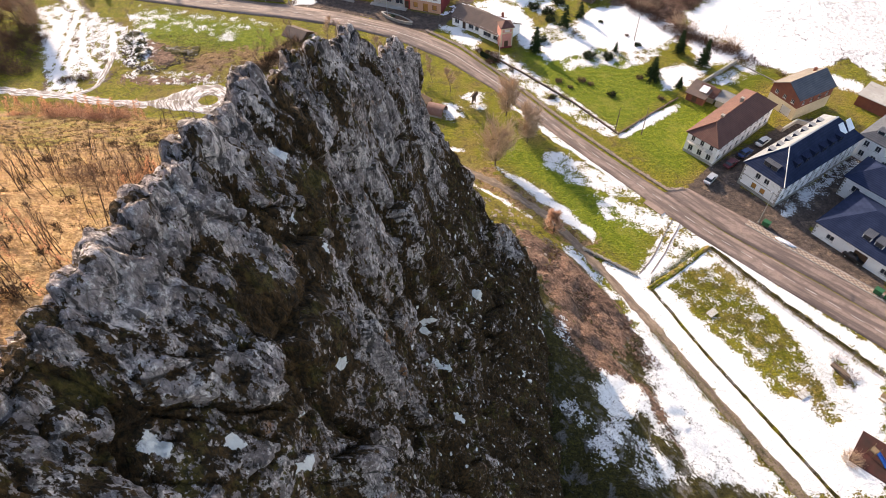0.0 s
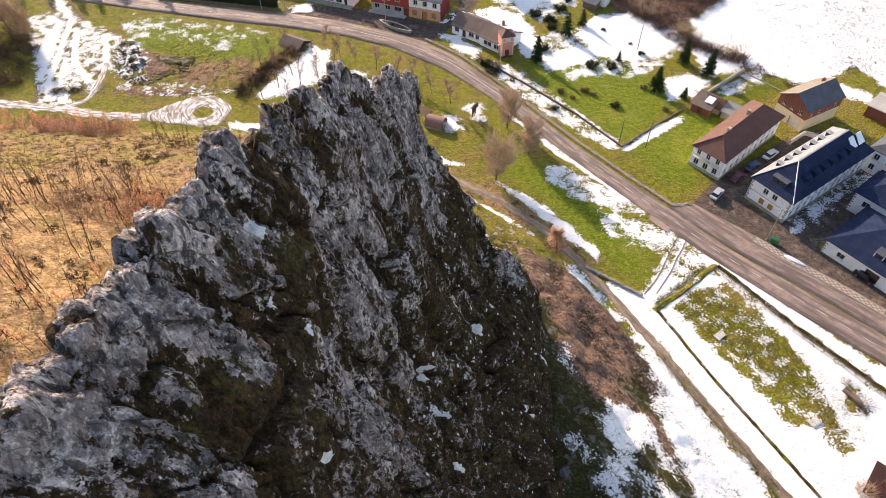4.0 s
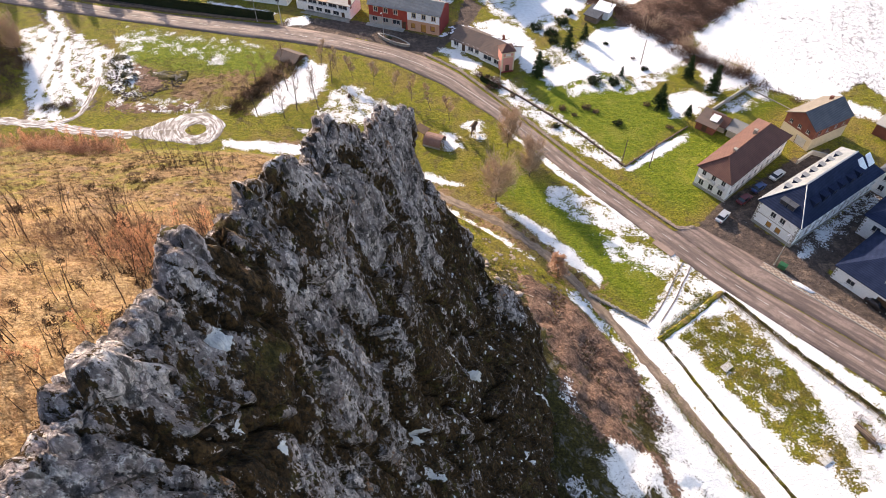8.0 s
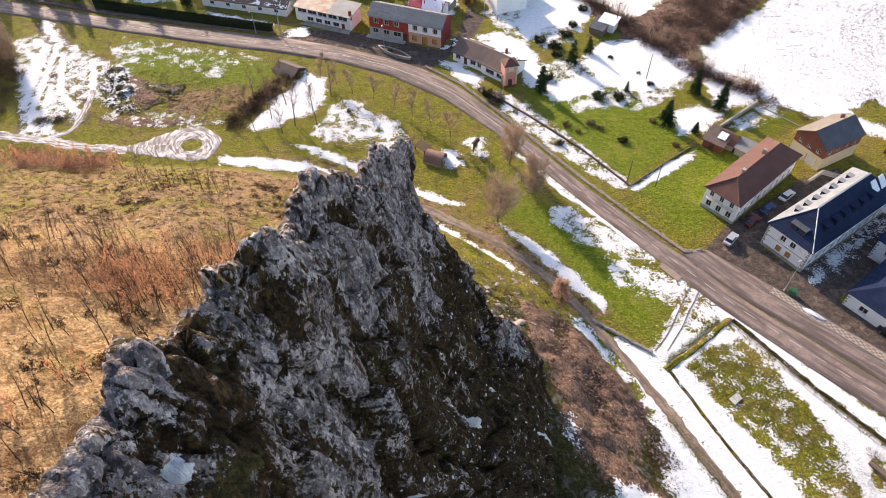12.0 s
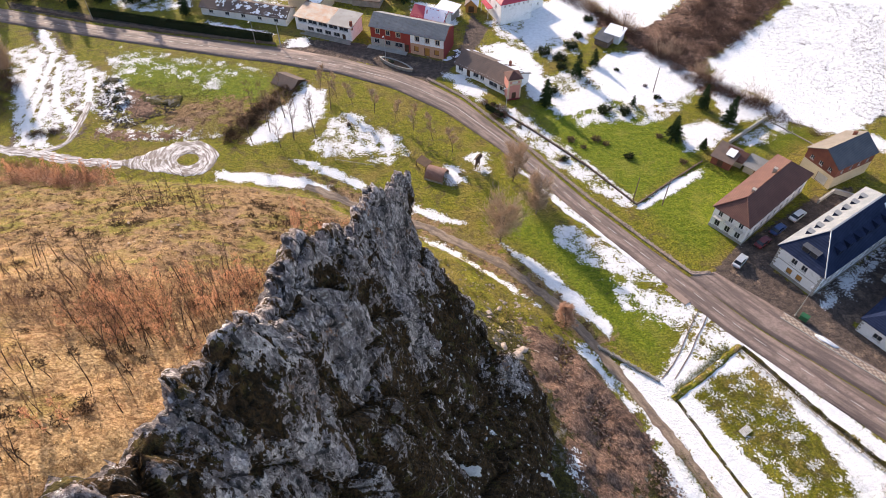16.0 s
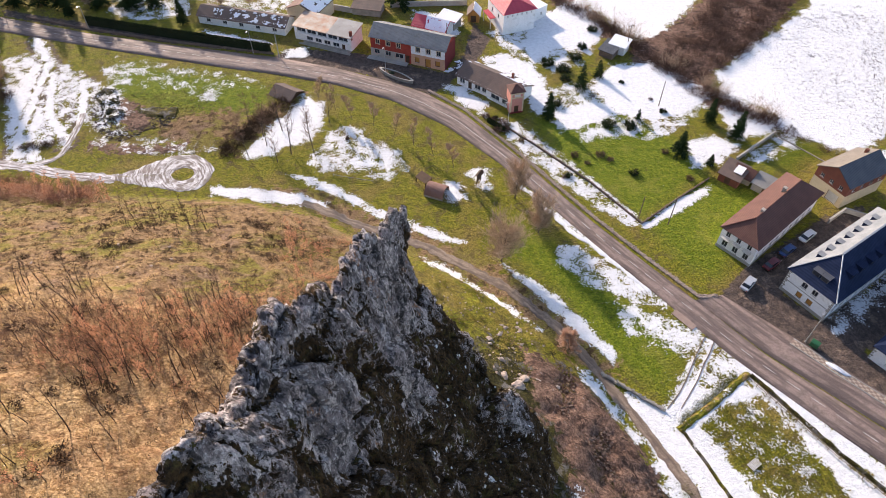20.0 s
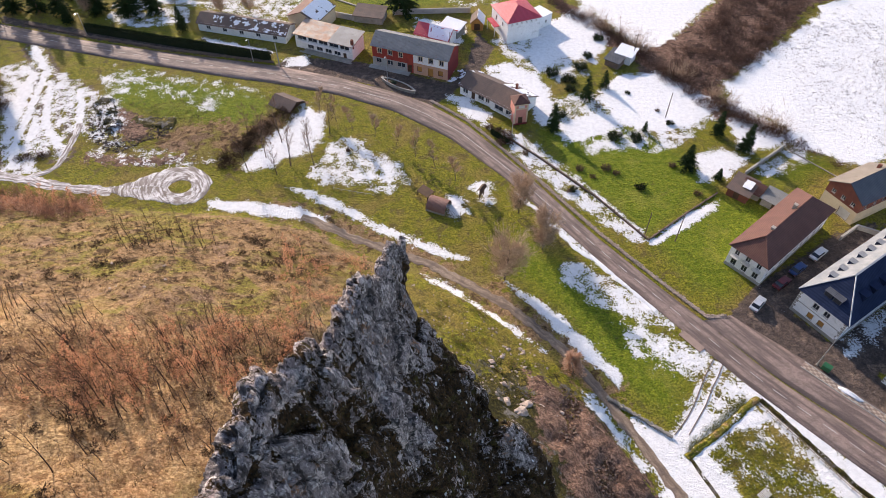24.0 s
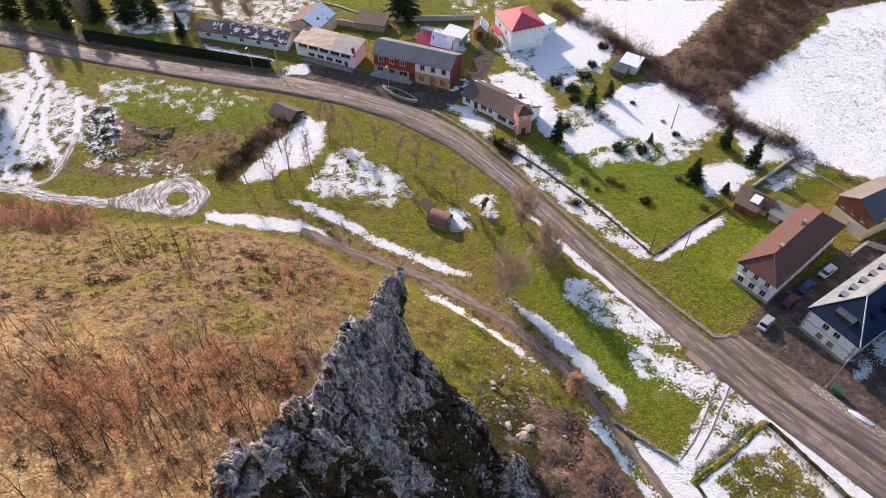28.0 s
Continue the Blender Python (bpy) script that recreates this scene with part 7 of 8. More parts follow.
west_stems = [(-43.8, 63.4), (-56, 68), (-51.3, 76), (-45.9, 79), (-41.8, 77), (-39.4, 72.3), (-40.3, 68), (-41.2, 64.3)]
middle_leaves = [(-43, 66.5), (-43.5, 74.4), (-40.1, 78.3), (-36.5, 76.6), (-33.3, 67.5), (-34.2, 64.5), (-40.5, 64.5)]
east_leaves = [(-37, 75.6), (-36.1, 82.7), (-30.5, 84.9), (-21, 91), (-18, 80), (-21, 71), (-26, 69), (-31.5, 70.8)]
east_stems = [(-40.0, 76.0), (-38.7, 85.2), (-32, 87.5), (-26, 79), (-22.8, 65.4), (-27.2, 58.4), (-33.3, 66.6)]
track_scrub = [(-98, 124), (-95, 131.5), (-90.2, 131.5), (-82, 128.4), (-79.6, 130.6), (-74.5, 130), (-68.5, 122), (-72, 117), (-86, 119)]
thicket("sapling_stand", "dense stand of thin dark stems on the hillside", scatter(west_stems, 330, g) + scatter(east_stems, 330, g) + scatter(near_hill, 130, g), 0.3, 4.4, 2, "stems", 48, 0.042)
thicket("rusty_stand", "thin stems among rusty leaves on the hillside", scatter(middle_leaves, 150, g) + scatter(east_leaves, 190, g) + scatter(track_scrub, 120, g), 0.5, 3.4, 4, "stems", 49, 0.045)
thicket("grey_stand", "grey-brown brush of fine bare stems", scatter(near_hill, 130, g) + scatter(west_stems, 120, g) + scatter(brush, 60, g), 1.0, 3.0, 10, "twigs", 50, 0.025)
leaf_haze("sapling_leaves", "withered orange leaves hanging in the sapling tops", scatter(middle_leaves, 90, g) + scatter(east_leaves, 66, g) + scatter(brush, 14, g), 0.9, 0.5, 3.2, 44, 0.125, "red_leaves", 61)
thicket("track_bushes", "clumps of fine rust-red stems beside the track", scatter(track_scrub, 55, g) + [(-89 + 0.9 * k, 128 + 0.4 * (k % 3)) for k in range(7)] + [(-79 + 0.8 * k, 125 + 0.5 * (k % 4)) for k in range(9)], 1.0, 3.4, 46, "red_twigs", 51, 0.045)
leaf_haze("scrub_leaves", "rust-coloured leaves left on scrub beside the track", scatter(track_scrub, 60, g), 1.0, 0.4, 3.0, 50, 0.13, "rose_leaves", 62)


# trees on the meadow
def vase_tree(name, label, h, r, radius, seed, limbs=46, twigs=3600, thick=0.03):
    """A bare tree that fans out from low down into a wide egg of fine pale twigs."""
    ob = thing(name, label, "tree", 0, 0, 0)
    q = np.random.default_rng(seed)
    top = np.cumsum(np.concatenate((np.zeros((1, 3)), q.normal(size=(6, 3)) * 0.07 * np.array([1, 1, 0]) + np.array([0, 0, h * 0.13]))), 0)
    part("trunk", sweep([Vector(p) for p in top], [r * (1 - k / 7.5) for k in range(7)]), "bark", ob)
    bm = bmesh.new()
    tips, roots = [], []
    for _ in range(limbs):
        k = q.uniform(0.08, 1.0)
        a = q.uniform(0, math.tau)
        p = np.array([np.interp(k * 6, range(7), top[:, i]) for i in range(3)])
        out = radius * math.sin(0.35 + 2.2 * k) * q.uniform(0.5, 1.05)
        e = np.array([math.cos(a) * out, math.sin(a) * out, min(p[2] + (h - p[2]) * q.uniform(0.35, 0.85) * (0.4 + 0.6 * k), h)])
        m = (p + e) / 2 + np.array([math.cos(a), math.sin(a), -0.3]) * out * 0.12
        tube(bm, p, m, r * 0.28, r * 0.18, 4)
        tube(bm, m, e, r * 0.18, 0.02, 3)
        for u, v in ((p, m), (m, e)):
            roots.append(u), tips.append(v)
    part("limb", bm, "bark", ob)["kind"] = "stuff"
    roots, tips = np.array(roots), np.array(tips)

    def sprout(roots, tips, count, long):
        i = q.integers(0, len(roots), count)
        d = tips[i] - roots[i]
        base = roots[i] + d * q.uniform(0.15, 1, (count, 1))
        d = d / (np.linalg.norm(d, axis=1, keepdims=True) + 1e-9) + q.normal(size=(count, 3)) * 0.55 + np.array([0, 0, 0.35])
        d /= np.linalg.norm(d, axis=1, keepdims=True)
        return base, base + d * q.uniform(0.4, 1.2, (count, 1)) * long

    b1, t1 = sprout(roots, tips, twigs // 6, h * 0.2)
    b2, t2 = sprout(b1, t1, twigs, h * 0.085)
    mesh_part("crown", blades(np.concatenate((b1, b2)), np.concatenate((t1, t2)), thick), "pale_twigs", ob, "haze of fine pale twigs")["kind"] = "stuff"
    return ob


big = vase_tree("meadow_tree", "wide bare tree with a haze of pale twigs", 11.5, 0.2, 4.4, 61, 60, 9500, 0.045)
big.matrix_world = pose(11.4, 109.9, 0, 0, 0, 40)
mid_tree = vase_tree("meadow_tree", "bare roadside tree with open branches", 10.0, 0.15, 2.9, 62, 44, 7200, 0.055)
mid_tree.matrix_world = pose(19.1, 117.8, 0, 0, 0, 10)
copy_thing(mid_tree, pose(14.9, 127.6, 0, 0, 0, 160))
slim = bare_tree("slender_tree", "tall slender bare tree with few dark limbs", 10.5, 0.13, 0.5, 2, 66, "twigs", 700, split=2, start=0.25, long=1.0, thick=0.03)
for k, (x, y) in enumerate([(-37, 138), (-40.5, 143.5), (-42, 147), (-34.5, 141), (-31, 146), (-29.5, 141.5), (-44, 140), (-38, 149), (-46, 151), (-27.5, 152.5)]):
    m = pose(x, y, 0, 0, 0, 47 * k) @ Matrix.Scale(0.75 + 0.1 * (k % 4), 4)
    if k == 0:
        slim.matrix_world = m
        slim["group"] = "slender trees on the meadow"
    else:
        copy_thing(slim, m @ Matrix.Scale(1 / 0.75, 4))
young = bare_tree("young_tree", "slim young bare tree planted in a row", 6.5, 0.08, 0.45, 2, 63, "pale_twigs", 1800, split=2, start=0.3, long=0.9, thick=0.03)
row_spots = [(-31, 160), (-26.5, 157), (-22.2, 153.7), (-16.9, 151.3), (-11.8, 148.1), (-7.2, 144.6), (-2.6, 141), (1.9, 137)]
for k, (x, y) in enumerate(row_spots):
    m = pose(x, y, 0, 0, 0, 77 * k) @ Matrix.Scale(0.9 + 0.07 * (k % 4), 4)
    if k == 0:
        young.matrix_world = m
        young["group"] = "row of young trees"
    else:
        copy_thing(young, m)
red_tree = bare_tree("red_leaved_tree", "small tree with rusty withered leaves by the track", 5.2, 0.1, 1.1, 2, 64, twigs=4200, leaves=True, split=4, start=0.15, long=1.3, leaf_size=0.2, leaf="rose_leaves")
red_tree.matrix_world = pose(21.9, 89.6, 0.1, 0, 0, 0)
for k, (x, y, s) in enumerate([(-120, 172, 1.2), (-112, 166, 1.1), (-124, 160, 1.1), (-104, 205, 0.9), (-66, 206, 0.8), (-58, 207, 0.7)]):
    copy_thing(mid_tree, pose(x, y, 0, 0, 0, 60 * k) @ Matrix.Scale(s, 4))

# conifers
fir = [conifer("fir_tree", "dark green fir tree in a snowy garden", 7.5, 2.1, 71), conifer("fir_tree", "dark dense fir tree on garden grass", 6.2, 2.4, 72, 0.05), conifer("fir_tree", "loose open fir tree beside the lawn", 6.5, 2.0, 73, 0.35)]
fir_spots = [(0, 66.8, 148.6, 1.05), (0, 62, 154.2, 0.95), (1, 52.5, 142.6, 1.05), (2, 33.5, 167.2, 1.1), (0, 24.3, 155.1, 1.0), (2, 45.5, 155.0, 0.5), (1, 58.5, 139.0, 0.5), (1, -15, 209, 2.5), (0, -74.5, 196.5, 1.05), (1, -92, 205, 2.0),
             (1, -126, 206, 1.8), (1, -140, 214, 2.6), (0, -126, 219, 2.6), (1, -112, 218, 2.6), (1, -98, 219, 2.5), (0, -84, 219, 2.2), (1, -101, 206, 1.5), (0, -112, 205, 1.7), (2, -119, 206, 1.5), (0, -108, 200, 1.0), (1, -86, 207, 1.4), (2, 38.5, 172.5, 0.8)]
seen = set()
for k, x, y, s in fir_spots:
    m = pose(x, y, -0.05, 0, 0, 31 * x) @ Matrix.Scale(s, 4)
    if k in seen:
        copy_thing(fir[k], m @ Matrix.Diagonal((1 / fir[k].scale[0], 1 / fir[k].scale[1], 1 / fir[k].scale[2], 1)))
    else:
        seen.add(k)
        fir[k].matrix_world = m
shrub = bush("garden_shrub", "rounded dark evergreen garden shrub", 80, 0.7, 1.3, 81, "twigs", "evergreen", 700, 0.04, 0.16)
brown_shrub = bush("brown_shrub", "brown leafless garden shrub", 110, 0.8, 1.5, 82, "scrub", "scrub", 500, 0.04, 0.12)
first = True
for x, y, s in [(41.2, 135.8, 1.0), (38.3, 152.5, 1.5), (43, 152, 1.4), (30, 175, 1.6), (26, 178, 1.5), (33.5, 181, 1.5), (44, 170, 0.6), (26.5, 160.5, 1.3), (30, 171, 1.2), (52.0, 158, 0.8), (36, 186, 1.2), (40, 195, 1.3)]:
    m = pose(x, y, 0, 0, 0, 50 * x) @ Matrix.Scale(s, 4)
    if first:
        shrub.matrix_world, first = m, False
    else:
        copy_thing(shrub, m @ Matrix.Diagonal((1 / shrub.scale[0],) * 3 + (1,)))
brown_shrub.matrix_world = pose(34.8, 141.8, 0)
for x, y, s in [(36.8, 140.2, 0.7), (53.0, 134.2, 0.8), (13.5, 153, 1.2), (12, 150, 1.0), (49.5, 143, 0.8), (9.5, 155.5, 0.9), (29.0, 141.5, 0.9), (31.5, 139, 0.6), (50, 163, 0.5), (36, 164, 0.5)]:
    copy_thing(brown_shrub, pose(x, y, 0, 0, 0, 40 * x) @ Matrix.Scale(s, 4))


for k, (x, y) in enumerate(beside([(6, 160), (14, 150.5), (22, 141), (30, 130.5)], 9, 0.7, g)):
    copy_thing(brown_shrub if k % 3 else shrub, pose(x, y, 0, 0, 0, 40 * k) @ Matrix.Scale(0.5 + 0.09 * (k % 6), 4))


thicket("river_scrub", "bare brown scrub along the stream", beside([(29, 216), (38, 203), (48.5, 190.5), (56, 177), (65.4, 164), (72, 157.5), (79, 153.5)], 150, 1.2, g), 1.4, 2.6, 70, "scrub", 41)
thicket("river_willows", "pale bare willow stems by the snow field", beside([(36, 211), (47, 194), (66, 168), (70, 163), (80, 155)], 16, 1.2, g), 1.0, 6.0, 70, "pale_twigs", 42)
thicket("field_scrub", "wide brown thicket between two snowy fields", scatter([(56, 182), (66, 170), (72, 178), (84, 189), (106, 217), (132, 228), (132, 250), (95, 240), (74, 205), (60, 190)], 420, g), 1.7, 2.5, 70, "scrub", 43)
thicket("west_scrub", "big brown bushes beside a snowy clearing", scatter([(-140, 178), (-115, 172), (-107, 160), (-106, 146), (-125, 136), (-140, 150)], 170, g), 1.7, 2.8, 70, "scrub", 44)
thicket("bank_scrub", "dark brushwood on the meadow bank", beside([(-49, 140), (-47, 148), (-43, 154.5), (-38.5, 161)], 62, 1.1, g), 1.2, 1.7, 70, "heath", 45)
thicket("clearing_scrub", "dark brush in the snowy clearing", beside([(-97, 142.0), (-89, 143.5)], 14, 0.6, g), 1.0, 1.2, 60, "heath", 46)
thicket("kitchen_scrub", "brown brush along the garden walls", beside([(80, 152), (86, 144), (92, 138)], 14, 0.6, g), 0.8, 1.3, 50, "scrub", 47)


def hedge(name, label, line, h, w, material, seed):
    q = np.random.default_rng(seed)
    p = along(line, 0.4)
    bm = bmesh.new()
    for a, b in zip(p[:-1:3], p[3::3]):
        ang = math.degrees(math.atan2(b[1] - a[1], b[0] - a[0]))
        box(bm, 0, -w * 0.42, 0, math.hypot(*(b - a)), w * 0.42, h * 0.9, pose(a[0], a[1], 0, 0, 0, ang))
    ob = link_mesh(name, bm, "hedge")
    tagged(ob, label, "hedge")
    n = int(len(p) * 90)
    i = q.integers(0, len(p) - 1, n)
    t = p[i + 1] - p[i]
    t /= np.linalg.norm(t, axis=1, keepdims=True)
    across = np.stack((-t[:, 1], t[:, 0]), 1)
    u = q.uniform(-0.5, 0.5, n)
    z = np.where(np.abs(u) > 0.42, q.uniform(0.05, 1, n), q.uniform(0.85, 1.03, n)) * h
    xy = p[i] + across * (u * w)[:, None]
    base = np.concatenate((xy, z[:, None]), 1)
    mesh_part("leaves", blades(base, base + q.normal(size=(n, 3)) * 0.2, 0.18), material, ob)
    return ob


hedge("clipped_hedge", "long dark green clipped hedge along the road", [(-101, 195.8), (-74, 189), (-46.5, 182.4)], 2.2, 1.5, "evergreen", 51)
hedge("garden_hedge", "small dark hedge at the house corner", [(10, 153.5), (14, 149.5)], 0.9, 0.8, "evergreen", 52)
rows_k = [(70.5 + 10.2 * u + 0.62 * k, 140 + 7.0 * u - 0.36 * k) for k in range(0, 10) for u in np.linspace(0, 1, 40)]
tufts("vegetable_rows", "straight rows of green winter vegetables in dark soil", rows_k, 0.22, 8, "green_tuft", 16)
tufts("bank_grass", "long green grass along the plot edge", beside([(38.6, 76.6), (49.4, 85.4)], 700, 0.45, g) + beside([(36.8, 66), (43.5, 53), (50, 41), (53, 36)], 900, 0.6, g), 0.28, 9, "green_tuft", 9)

# boulders
def boulder(seed, stretch):
    bm = bmesh.new()
    bmesh.ops.create_icosphere(bm, subdivisions=3, radius=0.5)
    for v in bm.verts:
        v.co *= 1 + 0.45 * noise.fractal(v.co * 2.2 + Vector((seed, 0, 0)), 1.0, 2.0, 4)
        v.co = Vector((v.co.x * stretch[0], v.co.y * stretch[1], v.co.z * stretch[2]))
    return bm


stones = [tagged(link_mesh("boulder", boulder(k * 3.3, s), "outcrop"), "pale limestone boulder sunk in the slope", "boulder", "boulders on the slope") for k, s in ((1, (1.3, 0.9, 0.7)), (2, (1, 1.2, 0.8)), (3, (1.6, 0.8, 0.5)))]
spots = [(9.7, 83.2, 1.0), (8.1, 88.1, 1.1), (16.2, 84.3, 1.4), (13.0, 80, 1.6), (12, 78, 1.8), (15, 80.5, 1.2), (11, 92, 0.8), (17.5, 79, 1.0), (14, 86, 0.9), (10, 79.5, 1.3)]
spots += [(x, y, g.uniform(0.3, 0.6)) for x, y in scatter([(-66, 97), (-56, 82), (-42, 86), (-40, 98), (-54, 100)], 8, g)] + [(x, y, g.uniform(0.3, 0.8)) for x, y in scatter([(6, 84), (12, 96), (20, 86), (18, 76), (10, 76)], 26, g)]
for k, (x, y, s) in enumerate(spots):
    m = pose(x, y, spot(x, y) - 0.08 * s, 0, 0, 70 * k) @ Matrix.Scale(s, 4)
    if k < 3:
        stones[k].matrix_world = m
    else:
        o = stones[k % 3].copy()
        scene.collection.objects.link(o)
        o.matrix_world = m

# rubble and stubble
tufts("field_stubble", "dark stubble poking through the snowy field", scatter([(84, 190), (84, 158), (100, 150), (128, 150), (128, 205), (108, 205)], 2200, g) + scatter([(100, 150), (128, 140), (128, 200), (112, 190)], 2200, g) + scatter([(80, 156), (86, 190), (110, 214), (134, 214), (134, 140), (108, 136)], 1200, g), 0.24, 4, "scrub", 14, 0.16)
centres = scatter([(88, 196), (92, 152), (128, 146), (132, 205), (108, 208)], 70, g)
tufts("field_weeds", "clusters of dark weed stalks standing through the field snow", [(x + g.normal() * 2.6, y + g.normal() * 1.6) for x, y in centres for _ in range(9)], 0.42, 12, "heath", 17)
tufts("meadow_tufts", "brown weeds among the patchy meadow snow", scatter([(-88, 162), (-60, 165), (-45, 150), (-50, 140), (-84, 142)], 1500, g), 0.3, 7, "scrub", 15)


def rubble(name, label, poly, count, lo, hi, material, seed):
    q = np.random.default_rng(seed)
    bm = bmesh.new()
    for x, y in scatter(poly, count, q):
        s = q.uniform(lo, hi)
        m = pose(x, y, spot(x, y) + s * 0.1, q.uniform(-30, 30), q.uniform(-30, 30), q.uniform(0, 360))
        for w in box(bm, -s * 0.5, -s * 0.4, -s * 0.3, s * 0.5, s * 0.4, s * 0.3):
            w.co = m @ (w.co * float(q.uniform(0.6, 1.3)))
    return tagged(link_mesh(name, bm, material), label, "rubble", kind="stuff")


rubble("dark_rubble", "dark clods of earth and stone in a low heap", [(-85.7, 158), (-80.4, 155), (-72, 153), (-65.6, 153.5), (-64.3, 150.9), (-69.1, 148.7), (-73.3, 145), (-75.7, 144), (-82.9, 149.6)], 420, 0.12, 0.5, "soil", 21)
rubble("bank_rubble", "loose brown stones on the rubble bank", [(16, 79), (20, 86), (27, 79), (32, 68), (36, 60), (33, 57), (24, 66)], 900, 0.12, 0.4, "bankstone", 22)
rubble("slope_stones", "small pale stones scattered on the grassy slope", [(-6, 106), (8, 100), (20, 88), (18, 76), (6, 80), (-4, 96)], 130, 0.12, 0.4, "outcrop", 23)


# ---- road details ----
def even(line, n):
    p = along(line, 0.5)
    d = np.concatenate(([0], np.cumsum(np.hypot(*np.diff(p, axis=0).T))))
    s = np.linspace(0, d[-1], n)
    return np.stack([np.interp(s, d, p[:, k]) for k in (0, 1)], 1)


road = bpy.data.objects["road"]
edge_a, edge_b = even(ROAD_S, 900), even(ROAD_N, 900)


def road_strip(name, k0, k1, f, width, label, rise=0.205):
    """A painted line on the road: rows k0 to k1 of its length, at the fraction f of its width."""
    a, b = edge_a[k0:k1], edge_b[k0:k1]
    c = a + (b - a) * f
    t = np.gradient(c, axis=0)
    t /= np.linalg.norm(t, axis=1, keepdims=True)
    n = np.stack((-t[:, 1], t[:, 0]), 1) * width / 2
    z = 0.10 + 0.09 * (1 - (2 * f - 1) ** 2) + 0.012
    P = np.stack((np.c_[c - n, np.full(len(c), z)], np.c_[c + n, np.full(len(c), z)]), 1)
    ob = grid_mesh(name, P[:, ::-1], "line")
    ob.parent = road
    if label:
        ob["label"] = label
    return ob


road_strip("centre_line", 395, 520, 0.5, 0.13, "worn white centre line")
for k in list(range(130, 395, 9)) + list(range(524, 800, 9)):
    road_strip("lane_dash", k, k + 6, 0.5, 0.12, "")


def rubble_wall(name, label, line, width, h, seed, size=0.38, material="stone", kind=""):
    """A dry-laid wall: many separate stones in one mesh."""
    q = np.random.default_rng(seed)
    p = along(line, 0.25)
    bm = bmesh.new()
    L = len(p) * 0.25
    for _ in range(int(L * width * 9 + L * h * 10)):
        i = int(q.integers(0, len(p) - 1))
        t = p[i + 1] - p[i]
        t = t / (np.linalg.norm(t) + 1e-9)
        u = q.uniform(-0.5, 0.5) * width
        x, y = p[i] + np.array([-t[1], t[0]]) * u
        z = (spot(x, y) if abs(x) < 60 else 0.0) + h * q.uniform(0.35, 1.0)
        s = size * q.uniform(0.6, 1.25)
        m = pose(x, y, z, q.uniform(-25, 25), q.uniform(-25, 25), q.uniform(0, 360))
        vs = box(bm, -s * 0.55, -s * 0.42, -s * 0.3, s * 0.55, s * 0.42, s * 0.3)
        for v in vs:
            v.co = m @ (v.co * float(q.uniform(0.75, 1.2)))
    for a, b in zip(p[:-1:4], p[4::4]):
        ang = math.degrees(math.atan2(b[1] - a[1], b[0] - a[0]))
        box(bm, 0, -width * 0.42, -0.3, math.hypot(*(b - a)), width * 0.42, h * 0.8, pose(a[0], a[1], 0, 0, 0, ang))
    ob = link_mesh(name, bm, M["rubble"] if material == "rubble" else material)
    return tagged(ob, label, "wall", kind="structure")


n = Nodes("pinkish_rubble", 0.9, 0, 0.2)
c = n.mix(n.island(), (0.46, 0.36, 0.30), (0.28, 0.22, 0.185))
M["tile_pale"] = paint("pale_paving", (0.50, 0.40, 0.32), (0.40, 0.32, 0.26), 2.0, 0.85)
M["tile_dark"] = paint("dark_paving", (0.29, 0.215, 0.17), (0.22, 0.165, 0.13), 2.0, 0.85)
M["rubble"] = n.done(n.mix(n.ramp(n.noise(3, 5, 0.7), 0.4, 0.65, 0.0, 0.7), c, (0.13, 0.11, 0.09)), n.noise(6, 4), 0.5, 0.05)
rubble_wall("roadside_wall", "low pinkish rubble wall along the road edge", [(-4.6, 165.8), (4.8, 157.7), (17.2, 141.4), (24.8, 130.6), (30.8, 122.3), (39.8, 111.0), (47.5, 102.0), (51.5, 102.4)], 0.8, 0.22, 1, 0.28, "rubble")
rubble_wall("garden_wall_dark", "low dark stone wall behind the road verge", [(14, 151.5), (20.4, 145.0), (31.3, 132.8), (40.2, 120.6)], 0.26, 0.5, 2, 0.24, "bankstone")
rubble_wall("garden_wall_cross", "grassy stone wall between two gardens", [(40.2, 120.6), (48.5, 127.6), (57.4, 134.6)], 0.26, 0.35, 3, 0.24, "bankstone")
rubble_wall("meadow_wall", "low dark retaining wall at the meadow foot", [(27.2, 85.4), (31.8, 82.0), (36.6, 78.6)], 0.4, 0.5, 5, 0.34, "stone")
rubble_wall("hedge_wall", "rubble edge below the clipped hedge", [(-120, 199.2), (-99, 192.7), (-74, 186.8), (-46, 181.4)], 0.7, 0.3, 6, 0.36, "bankstone")


def wall_run(name, label, line, h, w, material="concrete", cap=True):
    bm = bmesh.new()
    for (ax, ay), (bx, by) in zip(line[:-1], line[1:]):
        m = pose(ax, ay, 0, 0, 0, math.degrees(math.atan2(by - ay, bx - ax)))
        L = math.hypot(bx - ax, by - ay)
        box(bm, 0, -w / 2, -0.2, L, w / 2, h, m)
        if cap:
            box(bm, -0.03, -w / 2 - 0.05, h + 0.003, L + 0.03, w / 2 + 0.05, h + 0.07, m)
    return tagged(link_mesh(name, bm, material), label, "wall", kind="structure")


